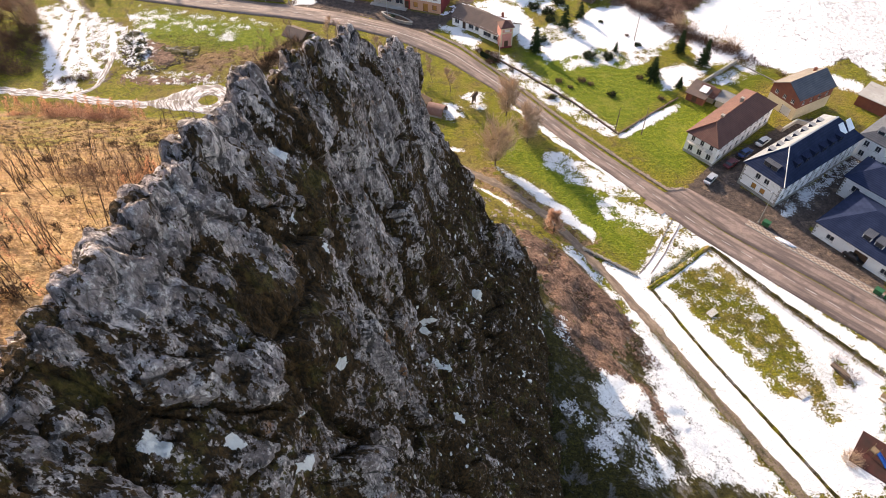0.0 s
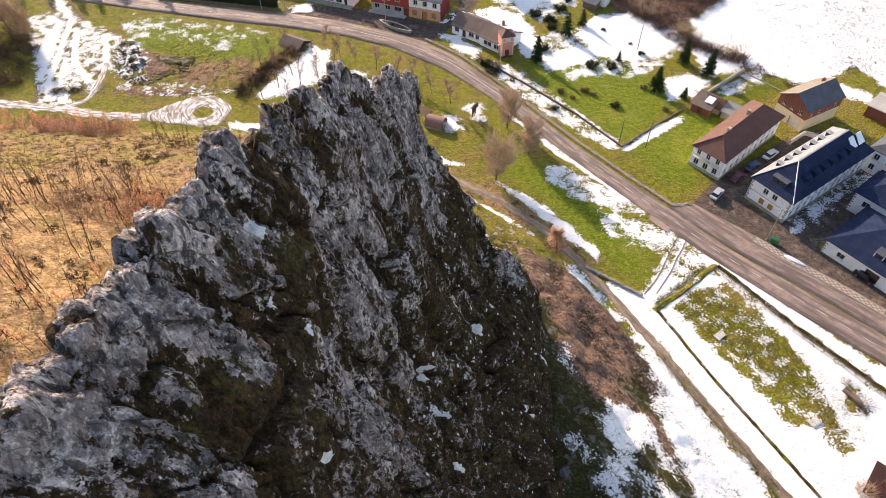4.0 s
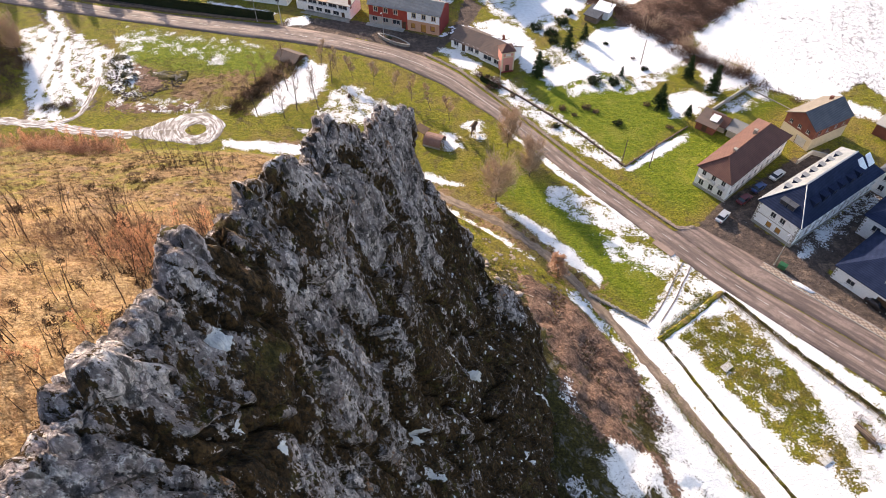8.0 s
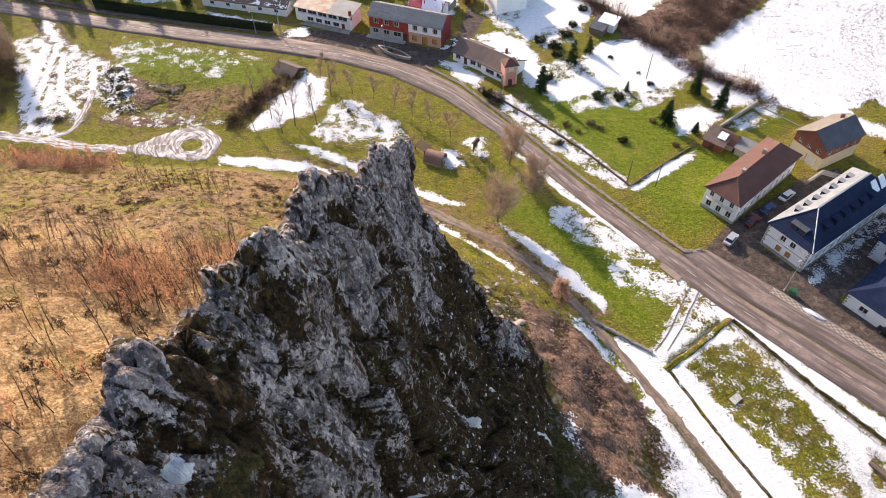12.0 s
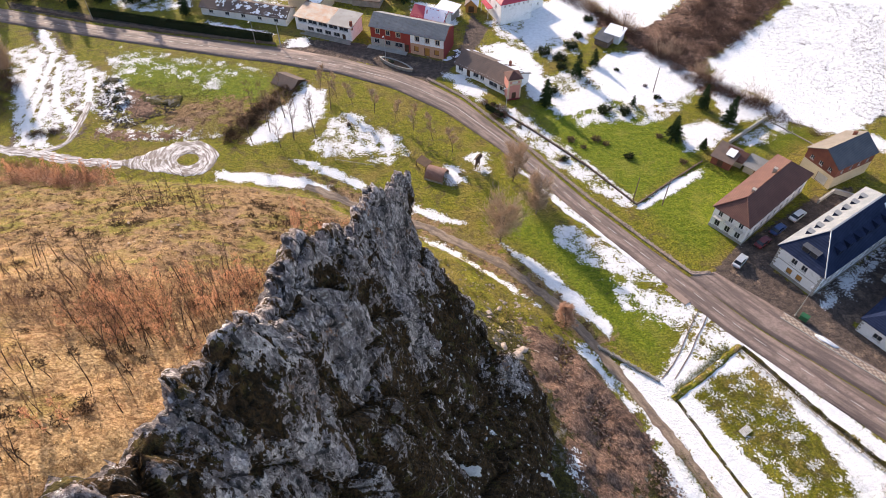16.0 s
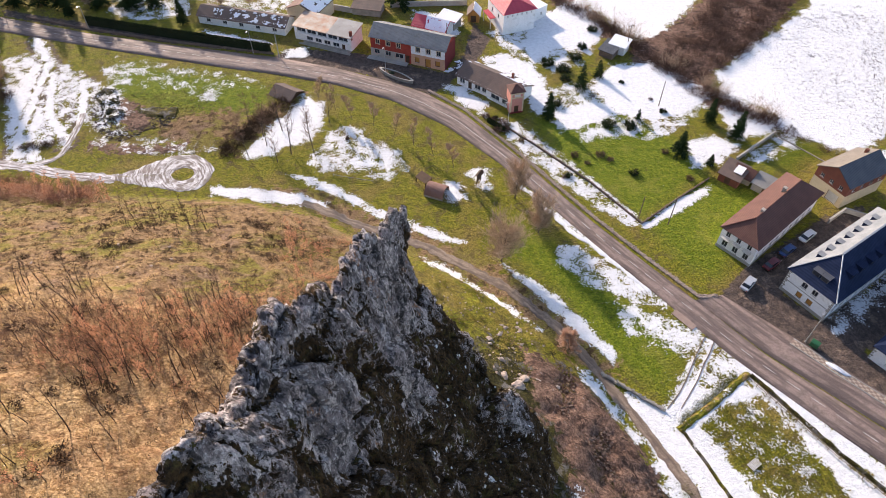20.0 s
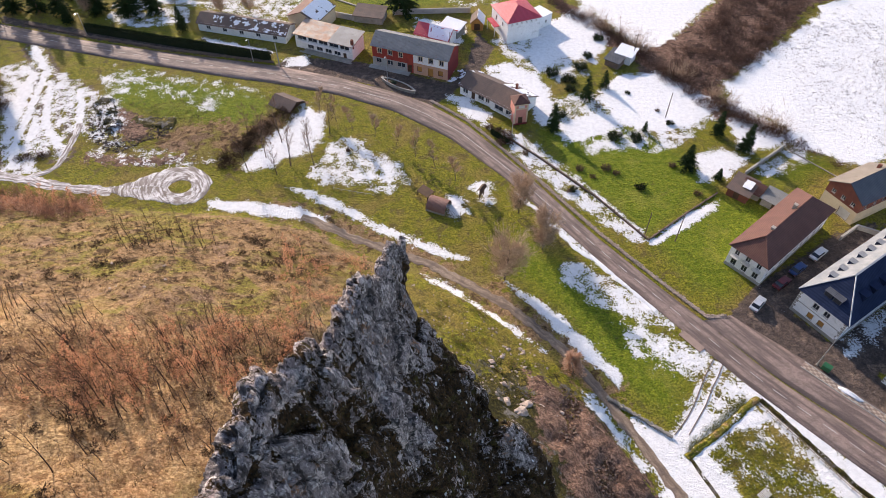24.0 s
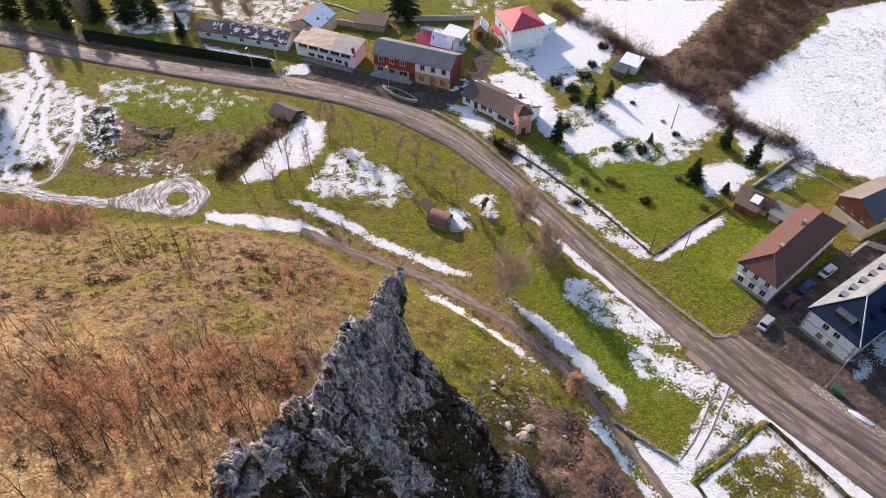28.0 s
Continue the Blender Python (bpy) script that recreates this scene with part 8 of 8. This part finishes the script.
wall_run("garden_wall_1", "long pale concrete garden wall", [(64.5, 140.3), (75.9, 149.8)], 1.1, 0.25)
wall_run("garden_wall_2", "low concrete wall along the kitchen garden", [(76.2, 149.9), (84.6, 140.0)], 0.2, 0.2, "stone", False)
wall_run("field_wall", "brown concrete wall behind the red house", [(-17, 206.6), (-10.4, 207.4), (5.2, 208.4)], 1.5, 0.25)
wall_run("yard_wall", "pale wall round the barn yard", [(-34.5, 205.5), (-27.5, 203.2)], 1.6, 0.3)
wall_run("forecourt_wall", "pale balustrade wall beside the brick house", [(78.0, 121.5), (82.5, 124.8), (87.0, 122.6)], 1.1, 0.3)
wall_run("path_kerb_1", "concrete kerb beside the footpath", [(46.7, 93.8), (45.3, 91.7), (43.2, 88.2), (41.1, 84.5), (39.4, 82), (36.9, 79.2)], 0.10, 0.15, "bankstone", False)
wall_run("path_kerb_2", "concrete kerb beside the footpath", [(48.3, 93.3), (46.4, 90), (44.7, 87.5), (43, 84.5), (40.9, 81.6), (39.1, 79.2)], 0.10, 0.15, "bankstone", False)
wall_run("culvert", "pale concrete culvert slab beside the road", [(42.0, 98.6), (44.9, 95.0)], 0.16, 1.4, "gravel", False)
wall_run("barn_kerb", "pale field path edging", [(-46, 220), (-33.9, 214.8), (-19.9, 206.5)], 0.3, 0.5, "stone", False)


def bank(name, label, line, width, h, snow=0.0, moss=0.0):
    """A raised bank of turf with sloping sides."""
    p = along(line, 0.5)
    d = np.gradient(p, axis=0)
    d /= np.linalg.norm(d, axis=1, keepdims=True)
    n = np.stack((-d[:, 1], d[:, 0]), 1)
    us = np.linspace(-1, 1, 9)
    bump = np.array([[noise.fractal(Vector((a[0] * 0.8, a[1] * 0.8, u * 2)), 0.8, 2.0, 3) for u in us] for a in p])
    XY = p[:, None] + n[:, None] * (us[None, :, None] * width / 2 * (1 + 0.35 * bump[..., None]))
    Z = height(XY[..., 0], XY[..., 1]) - 0.05 + h * np.clip(1.9 * (1 - np.abs(us[None, :])), 0, 1) * (1 + 0.6 * bump)
    P = np.concatenate((XY, Z[..., None]), -1)
    return tagged(grid_mesh(name, P[:, ::-1], "ground", {"lush": np.full(Z.shape, 0.1), "dry": np.full(Z.shape, 0.2), "snow": np.full(Z.shape, snow), "moss": np.full(Z.shape, moss)}), label, "bank", kind="structure")


bank("turf_bank", "raised green turf bank beside the plot", [(37.9, 75.4), (45.4, 80.9), (48.6, 83.6), (52.0, 86.1)], 1.4, 0.3, 0.2)
bank("soil_mound", "dark heap of earth under scraps of snow", [(-85, 163.5), (-81.5, 158), (-78, 153)], 5.0, 0.9, 0.42, 0.95)
bank("soil_mound", "low dark heap of bare earth on the meadow", [(-75, 156), (-70, 155), (-64.5, 155.4)], 5.5, 0.35, 0.1, 0.75)
bank("plot_bank", "low dark overgrown wall beside the snowy plot", [(38.4, 75.6), (44.5, 62), (52, 47.5), (57.4, 37.0), (64, 24)], 0.65, 0.35, 0.15, 0.7)
bank("verge_bank", "dark overgrown wall between plot and road", [(52.1, 85.6), (55.3, 81.2), (58.3, 76.9), (61.1, 72.8), (64.5, 68.6), (72.5, 58.4), (86, 41)], 0.75, 0.6, 0.1, 0.85)


# ---- fences ----
def rail_fence(name, label, line, h, gap, rails, r=0.055, material="wood"):
    p0 = line[0]
    ob = thing(name, label, "fence", p0[0], p0[1], 0)
    inv = ob.matrix_world.inverted()
    p = along(line, 0.1)
    d = np.concatenate(([0], np.cumsum(np.hypot(*np.diff(p, axis=0).T))))
    n = int(d[-1] / gap)
    pts = [tuple(np.interp(k * gap, d, p[:, i]) for i in (0, 1)) for k in range(n + 1)]
    bm = bmesh.new()
    tube(bm, (0, 0, -0.2), (0, 0, h), r * 1.3, r * 1.15, 7)
    post = part("post", bm, material, ob)
    for x, y in pts[1:]:
        o = post.copy()
        scene.collection.objects.link(o)
        o.location = (x - p0[0], y - p0[1], 0)
    for a, b in zip(pts[:-1], pts[1:]):
        for z in rails:
            bm = bmesh.new()
            j = rng.uniform(-0.03, 0.03)
            tube(bm, (a[0] - p0[0], a[1] - p0[1], z + j), (b[0] - p0[0], b[1] - p0[1], z - j), r, r * 0.9, 6)
            part("rail", bm, material, ob)
    return ob


rail_fence("log_fence", "round-log rail fence with mossy posts", [(51.3, 85.0), (54.6, 80.6), (57.6, 76.3), (60.4, 72.2), (63.8, 68.0), (71.8, 57.8), (85.3, 40.4)], 1.0, 1.9, (0.45, 0.85))
rail_fence("play_rail", "low pale wooden rail frame on the meadow", [(-23.9, 135.6), (-24.1, 133.7), (-15.3, 131.9), (-14.4, 134.3)], 0.5, 1.8, (0.45,), 0.05, "concrete")
rail_fence("play_rail", "low pale wooden rail frame half under snow", [(-18.4, 144.9), (-11.1, 142.1), (-12.6, 138.1)], 0.5, 1.8, (0.45,), 0.05, "concrete")
rail_fence("wire_fence", "thin post fence across the gardens", [(20.0, 146.5), (31, 134.5), (40, 121.8)], 0.9, 3.0, (0.8,), 0.03, "darkwood")


# ---- lamps and poles ----
def street_lamp(x, y, h, turn):
    ob = thing("street_lamp", "tall grey metal street lamp with one arm", "street lamp", x, y, 0, turn)
    bm = bmesh.new()
    tube(bm, (0, 0, 0), (0, 0, 0.25), 0.2, 0.16, 8)
    part("base", bm, "concrete", ob)
    bm = bmesh.new()
    tube(bm, (0, 0, 0.25), (0, 0, h), 0.10, 0.06, 8)
    part("pole", bm, "metal", ob)
    bm = bmesh.new()
    tube(bm, (0, 0, h - 0.05), (0.8, 0, h + 0.25), 0.045, 0.04, 6)
    part("arm", bm, "metal", ob)
    part("lamp_head", boxes((0.7, -0.14, h + 0.16, 1.35, 0.14, h + 0.34), bevel=0.03), "metal", ob)
    return ob


street_lamp(63.6, 92.6, 8.6, 215)
street_lamp(-15.6, 172.4, 8.0, 260)
street_lamp(14.6, 152.4, 6.5, 220)
street_lamp(-51.7, 181.9, 6.5, 260)
street_lamp(-100.2, 193.6, 6.5, 260)


def pole(x, y, h, label, cross=False, r=0.11, material="bark"):
    ob = thing("utility_pole", label, "pole", x, y, 0, 20)
    bm = bmesh.new()
    tube(bm, (0, 0, -0.2), (0, 0, h), r, r * 0.7, 7)
    part("shaft", bm, material, ob)
    if cross:
        part("crossarm", boxes((-0.9, -0.06, h - 0.5, 0.9, 0.06, h - 0.38)), "bark", ob)
        for u in (-0.75, 0.75):
            bm = bmesh.new()
            tube(bm, (u, 0, h - 0.38), (u, 0, h - 0.15), 0.05, 0.04, 6)
            part("insulator", bm, "frame", ob)
    return ob


pole(-44.4, 179.9, 7.0, "thick pale concrete pole beside the road", False, 0.17, "concrete")
pole(47.5, 184.4, 8.0, "wooden pole with a crossarm by the stone shed", True)
pole(-0.3, 184.8, 7.5, "bare wooden pole beside the yard track")
pole(51.5, 160.5, 7.0, "thin wooden pole standing in snow")
pole(45.5, 120.5, 7.5, "thin wooden pole at the garden wall")
pole(39.7, 121.8, 6.5, "thin wooden pole at the road wall")
pole(-126.5, 199.6, 7.0, "wooden pole at the far roadside")

# ---- stone trough ----
trough = thing("stone_trough", "long boat-shaped stone flower trough on the forecourt", "trough", -12.9, 171.6, 0.0, -33)
P = []
for k in range(25):
    a = math.tau * k / 24
    P.append((5.2 * math.cos(a), 1.15 * math.sin(a) * (1 - 0.25 * math.cos(a) ** 2)))
for nm, f, z0, z1, mat in (("wall", 1.0, 0.0, 0.75, "stone"), ("rim", 1.04, 0.752, 0.85, "concrete")):
    bm = bmesh.new()
    rings = [[bm.verts.new((x * s, y * s, z)) for x, y in P[:-1]] for s, z in ((f, z0), (f, z1), (f * 0.86, z1), (f * 0.86, z0 + 0.05))]
    for a, b in zip(rings[:-1], rings[1:]):
        for k in range(24):
            bm.faces.new((a[k], a[(k + 1) % 24], b[(k + 1) % 24], b[k]))
    part(nm, bm, mat, trough)
bm = bmesh.new()
bm.faces.new([bm.verts.new((x * 0.86, y * 0.86, 0.6)) for x, y in P[:-1]])
part("soil", bm, "darkwood", trough, "dark wet soil")
bm = bmesh.new()
r = bmesh.ops.create_icosphere(bm, subdivisions=2, radius=0.5)
for v in bm.verts:
    v.co = Vector((v.co.x * 2.2 - 1.6, v.co.y, v.co.z * 0.5 + 0.75)) + Vector((0, 0, 0.12)) * noise.noise(v.co * 4)
part("plants", bm, "hedge", trough, "low green plants")

# ---- round-roofed shelter and hut on the meadow ----
shelter = thing("barrel_shelter", "half-round shelter with a rusty brown sheet vault", "shelter", -2.0, 129.0, 0.0, -22)
bm = bmesh.new()
for r0, r1 in ((1.9, 1.82),):
    prof = [(r0 * math.cos(math.pi * k / 20), r0 * math.sin(math.pi * k / 20)) for k in range(21)] + [(r1 * math.cos(math.pi * k / 20), r1 * math.sin(math.pi * k / 20)) for k in range(20, -1, -1)]
    rings = [[bm.verts.new((x, y, z + 0.35)) for y, z in prof] for x in np.linspace(-1.6, 2.6, 15)]
    for a, b in zip(rings[:-1], rings[1:]):
        for k in range(len(prof)):
            j = (k + 1) % len(prof)
            bm.faces.new((a[k], a[j], b[j], b[k]))
    bm.faces.new(rings[0]), bm.faces.new(rings[-1][::-1])
bmesh.ops.recalc_face_normals(bm, faces=bm.faces[:])
part("vault", bm, "vault", shelter)
part("side_wall", boxes((-1.6, -1.9, 0, 2.6, -1.72, 0.5), (-1.6, 1.72, 0, 2.6, 1.9, 0.5)), "stone", shelter)
part("back_wall", boxes((-1.58, -1.7, 0, -1.45, 1.7, 1.2)), "darkwood", shelter)
for k in range(7):
    bm = bmesh.new()
    tube(bm, (2.7 + 0.32 * k, -1.9, 0), (2.7 + 0.32 * k, -1.9, 0.9), 0.05, 0.05, 5)
    tube(bm, (2.7 + 0.32 * k, -1.9, 0.9), (2.7 + 0.32 * k, -0.9, 1.2), 0.04, 0.04, 5)
    part("slat", bm, "wood", shelter)
canopy = thing("timber_canopy", "low dark timber canopy beside the round shelter", "canopy", -4.4, 132.0, -0.5, -42)
b = bmesh.new()
slab(b, [(-1.6, -1.0, 1.9), (1.6, -1.0, 1.9), (1.6, 1.0, 2.4), (-1.6, 1.0, 2.4)], 0.12)
part("roof", b, "darkwood", canopy)
for x in (-1.4, 1.4):
    for y in (-0.85, 0.85):
        part("post", boxes((x - 0.07, y - 0.07, 0, x + 0.07, y + 0.07, 1.95 if y < 0 else 2.15)), "darkwood", canopy)
info = thing("info_shelter", "small dark wooden notice shelter on a snowy patch", "notice board", 7.4, 132.2, 0.0, 60)
part("board", boxes((-0.8, -0.06, 0.8, 0.8, 0.06, 2.1)), "darkwood", info)
for x in (-0.85, 0.85):
    part("post", boxes((x - 0.08, -0.08, 0, x + 0.08, 0.08, 2.6)), "darkwood", info)
b = bmesh.new()
slab(b, [(-1.2, -0.6, 2.45), (1.2, -0.6, 2.45), (1.2, 0, 2.95), (-1.2, 0, 2.95)], 0.08)
slab(b, [(-1.2, 0, 2.95), (1.2, 0, 2.95), (1.2, 0.6, 2.45), (-1.2, 0.6, 2.45)], 0.08)
part("roof", b, "darkwood", info)
stump = tagged(link_mesh("tree_stump", boulder(9.0, (0.9, 0.9, 1.0)), "darkwood"), "dark stump standing in a snow patch", "stump")
stump.matrix_world = pose(-22.5, 146.4, 0.3)


# ---- cars ----
def car(label, colour, x, y, turn, L=4.1, snow=False):
    ob = thing("car", label, "car", x, y, 0.19, turn)
    key = "car_" + "_".join(str(v) for v in colour)
    if key not in M:
        M[key] = paint("car_paint", colour, tuple(0.9 * v for v in colour), 2.0, 0.3, 0.2, 0.02, None, 0.5)
    bm = bmesh.new()
    rows = [(-0.5, 0.45, 0.62, 0.70), (-0.47, 0.30, 0.80, 0.80), (-0.28, 0.22, 0.86, 0.84), (0.15, 0.22, 0.90, 0.85), (0.36, 0.24, 0.82, 0.82), (0.48, 0.30, 0.66, 0.74), (0.5, 0.42, 0.58, 0.66)]
    rings = []
    for u, z0, z1, hw in rows:
        rings.append([bm.verts.new((u * L, s * hw * k, z)) for s, k, z in ((-1, 0.9, z0), (-1, 1.0, (z0 + z1) / 2), (-1, 0.9, z1), (1, 0.9, z1), (1, 1.0, (z0 + z1) / 2), (1, 0.9, z0))])
    for a, b in zip(rings[:-1], rings[1:]):
        for k in range(6):
            bm.faces.new((a[k], a[(k + 1) % 6], b[(k + 1) % 6], b[k]))
    bm.faces.new(rings[0]), bm.faces.new(rings[-1][::-1])
    bmesh.ops.recalc_face_normals(bm, faces=bm.faces[:])
    part("body", bm, key, ob)
    for nm, mat, ins, top in (("glasshouse", "glass", 0.0, 1.36), ("roof", key, 0.02, 1.44)):
        bm = bmesh.new()
        lo = [(-0.36 * L, 0.72, 0.86), (0.20 * L, 0.72, 0.88)]
        hi = [(-0.26 * L, 0.58, top), (0.06 * L, 0.58, top)]
        if nm == "roof":
            lo = [(-0.275 * L, 0.61, 1.365), (0.075 * L, 0.61, 1.365)]
        v = [bm.verts.new(p) for p in [(a, -b, c) for a, b, c in lo] + [(a, b, c) for a, b, c in lo[::-1]] + [(a, -b, c) for a, b, c in hi] + [(a, b, c) for a, b, c in hi[::-1]]]
        for f in ((3, 2, 1, 0), (4, 5, 6, 7), (0, 1, 5, 4), (1, 2, 6, 5), (2, 3, 7, 6), (3, 0, 4, 7)):
            bm.faces.new([v[i] for i in f])
        part(nm, bm, mat, ob)
    for u in (-0.31, 0.32):
        for s in (-1, 1):
            bm = bmesh.new()
            tube(bm, (u * L, s * 0.62, 0.31), (u * L, s * 0.83, 0.31), 0.31, 0.31, 14)
            w = part("wheel", bm, "rubber", ob)
            bm = bmesh.new()
            tube(bm, (u * L, s * 0.80, 0.31), (u * L, s * 0.845, 0.31), 0.19, 0.18, 10)
            part("rim", bm, "metal", w)
    for s in (-1, 1):
        part("headlight", boxes((0.475 * L, s * 0.55 - 0.13, 0.52, 0.497 * L, s * 0.55 + 0.13, 0.64)), "frame", ob)
        part("tail_light", boxes((-0.505 * L, s * 0.6 - 0.1, 0.55, -0.49 * L, s * 0.6 + 0.1, 0.68)), "red", ob)
    return ob


car("silver hatchback parked at the yard corner", (0.45, 0.48, 0.52), 57.0, 104.8, 47)
car("dark red car parked beside the white house", (0.14, 0.02, 0.025), 62.9, 109.8, 38)
car("dark blue car parked beside the white house", (0.025, 0.06, 0.18), 67.0, 113.3, 38)
car("small white van parked between the houses", (0.72, 0.72, 0.70), 72.2, 117.2, 38, 4.4)
car("black car parked by the low white house", (0.012, 0.012, 0.014), 78.4, 82.6, -53)
car("silver car in the shaded yard", (0.5, 0.52, 0.55), 87.0, 78.0, 20)


# ---- tiled pavement along the yard ----
def paving(line, width):
    """A raised strip with a kerb on either side, laid with pale tiles and every other one dark."""
    ob = thing("pavement", "narrow tiled pavement with pale kerbs beside the road", "pavement", line[0][0], line[0][1], 0, 0, "", "structure")
    p = along(line, 0.55)
    at = np.array(line[0])
    t = np.gradient(p, axis=0)
    t /= np.linalg.norm(t, axis=1, keepdims=True)
    side = np.stack((-t[:, 1], t[:, 0]), 1)
    for name, u, w, h, mat, label in (("bed", 0.0, width, 0.13, "gravel", ""), ("kerb", width / 2 + 0.08, 0.15, 0.19, "concrete", "pale concrete kerb"), ("kerb", -width / 2 - 0.08, 0.15, 0.19, "concrete", "pale concrete kerb")):
        a, b = p + side * (u - w / 2) - at, p + side * (u + w / 2) - at
        full = lambda q, z: np.concatenate((q, np.full((len(q), 1), z)), 1)
        P = np.stack((full(a, 0.0), full(a, h), full(b, h), full(b, 0.0)), 1)
        o = grid_mesh(name, P[:, ::-1], mat, None, False)
        o.parent = ob
        if label:
            o["label"] = label
    tiles = {}
    rows = 3
    size = (width - 0.1) / rows
    for mat in ("tile_pale", "tile_dark"):
        bm = boxes((-0.245, -size / 2 + 0.015, 0.0, 0.245, size / 2 - 0.015, 0.03), bevel=0.008)
        tiles[mat] = bm
    meshes = {}
    for mat, bm in tiles.items():
        me = bpy.data.meshes.new("tile")
        bm.to_mesh(me)
        bm.free()
        me.materials.append(M[mat])
        meshes[mat] = me
    for k in range(1, min(len(p), 80)):
        for r in range(rows):
            x, y = p[k] + side[k] * ((r - 1) * size) - at
            o = new("tile", meshes["tile_dark" if (k + r) % 2 == 0 and r != 1 or (k % 2 == 1 and r == 1) else "tile_pale"])
            o.parent = ob
            o.matrix_local = pose(x, y, 0.131, 0, 0, math.degrees(math.atan2(t[k][1], t[k][0])))
    return ob


paving([(61.2, 92.6), (66.7, 86.9), (75.2, 78.5), (83.2, 70.3), (95, 58.3)], 1.25)
heap = tagged(link_mesh("snow_mound", boulder(4.2, (3.6, 1.1, 0.6)), "bank_snow", None, "", True), "dirty heap of cleared snow on the pavement", "snow mound")
heap.matrix_world = pose(67.0, 87.0, 0.2, 0, 0, -45)


# ---- bins, benches, playground ----
def bin_box(x, y, turn):
    ob = thing("waste_container", "green plastic waste container by the road", "bin", x, y, 0.12, turn)
    part("body", boxes((-0.7, -0.5, 0.12, 0.7, 0.5, 1.05), bevel=0.05), "green", ob)
    part("lid", boxes((-0.75, -0.55, 1.06, 0.75, 0.55, 1.2), bevel=0.04), "green", ob)
    for u in (-0.55, 0.55):
        for s in (-0.4, 0.4):
            bm = bmesh.new()
            tube(bm, (u, s - 0.04, 0.08), (u, s + 0.04, 0.08), 0.08, 0.08, 8)
            part("wheel", bm, "rubber", ob)
    return ob


bin_box(64.6, 91.6, -45)
bin_box(79.5, 74.4, -48)
bin_box(80.8, 73.0, -48)


def bench_table(x, y, turn):
    ob = thing("picnic_table", "weathered wooden picnic table on the snowy plot", "picnic table", x, y, 0.05, turn)
    for k in range(4):
        part("plank", boxes((-0.9, -0.36 + 0.185 * k, 0.72, 0.9, -0.20 + 0.185 * k, 0.77)), "wood", ob)
    for s in (-0.85, 0.62):
        part("seat", boxes((-0.9, s, 0.42, 0.9, s + 0.24, 0.47)), "wood", ob)
    for u in (-0.7, 0.7):
        part("leg", boxes((u - 0.05, -0.8, 0.34, u + 0.05, 0.8, 0.415), (u - 0.05, -0.28, 0, u + 0.05, -0.16, 0.715), (u - 0.05, 0.16, 0, u + 0.05, 0.28, 0.715)), "wood", ob)
    return ob


bench_table(71.3, 52.6, -50)


def pallet(x, y, turn):
    ob = thing("pallet", "weathered grey wooden pallet lying on rough grass", "pallet", x, y, 0.06, turn)
    for k in range(7):
        part("slat", boxes((-1.0, -0.6 + 0.18 * k, 0.14, 1.0, -0.48 + 0.18 * k, 0.17)), "frame", ob)
    for u in (-0.95, -0.06, 0.83):
        part("bearer", boxes((u, -0.6, 0.0, u + 0.12, 0.6, 0.137)), "wood", ob)
    return ob


pallet(48.1, 70.0, 35)
pallet(58.5, 53.7, 30)
for k in range(7):
    log = thing("log", "weathered felled log in a rough pile", "log", 65.9 + 0.26 * (k % 4), 57.7 + 0.22 * (k % 4), 0.22 + 0.3 * (k // 4), -62 + 4 * (k % 3), "logs on the plot")
    bm = sweep([Vector((-1.7 + 0.85 * q, 0.05 * math.sin(q * 2.0 + k), 0.03 * math.cos(q + k))) for q in range(5)], [0.17, 0.16, 0.15, 0.15, 0.13], 8)
    part("trunk", bm, "twig" if k % 2 else "bark", log)
thicket("plot_brush", "brown dead brush and weeds round the log pile", [(66.4, 61.0), (67.2, 60.0), (67.8, 56.4), (67.0, 55.4), (66.2, 56.2), (68.2, 57.4)], 0.9, 1.3, 60, "scrub", 71, 0.04)
fluff = bush("tawny_shrub", "tawny leafless shrub beside the play surface", 260, 1.1, 2.0, 83, "pale_twigs", None, 0, 0.035)
fluff.matrix_world = pose(61.8, 42.6, 0, 0, 0, 0)
slide = thing("play_slide", "small playground slide with a blue chute and wooden tower", "slide", 65.2, 43.6, 0.05, -60)
for x in (-0.5, 0.5):
    for y in (-0.5, 0.5):
        part("post", boxes((x - 0.06, y - 0.06, 0, x + 0.06, y + 0.06, 2.0)), "wood", slide)
part("deck", boxes((-0.56, -0.56, 1.2, 0.56, 0.56, 1.28)), "wood", slide)
b = bmesh.new()
slab(b, [(0.57, -0.3, 1.3), (2.6, -0.3, 0.25), (2.6, 0.3, 0.25), (0.57, 0.3, 1.3)], 0.06)
slab(b, [(0.57, -0.36, 1.48), (2.6, -0.36, 0.43), (2.6, -0.302, 0.43), (0.57, -0.302, 1.48)], 0.16)
slab(b, [(0.57, 0.302, 1.48), (2.6, 0.302, 0.43), (2.6, 0.36, 0.43), (0.57, 0.36, 1.48)], 0.16)
part("chute", b, "blue", slide, "bright blue plastic chute")
mat = thing("play_mat", "dark reddish rubber play surface", "play mat", 66.2, 42.6, 0.0, -42)
part("sheet", boxes((-3.6, -3.2, 0.0, 3.6, 3.2, 0.13)), "playmat", mat)
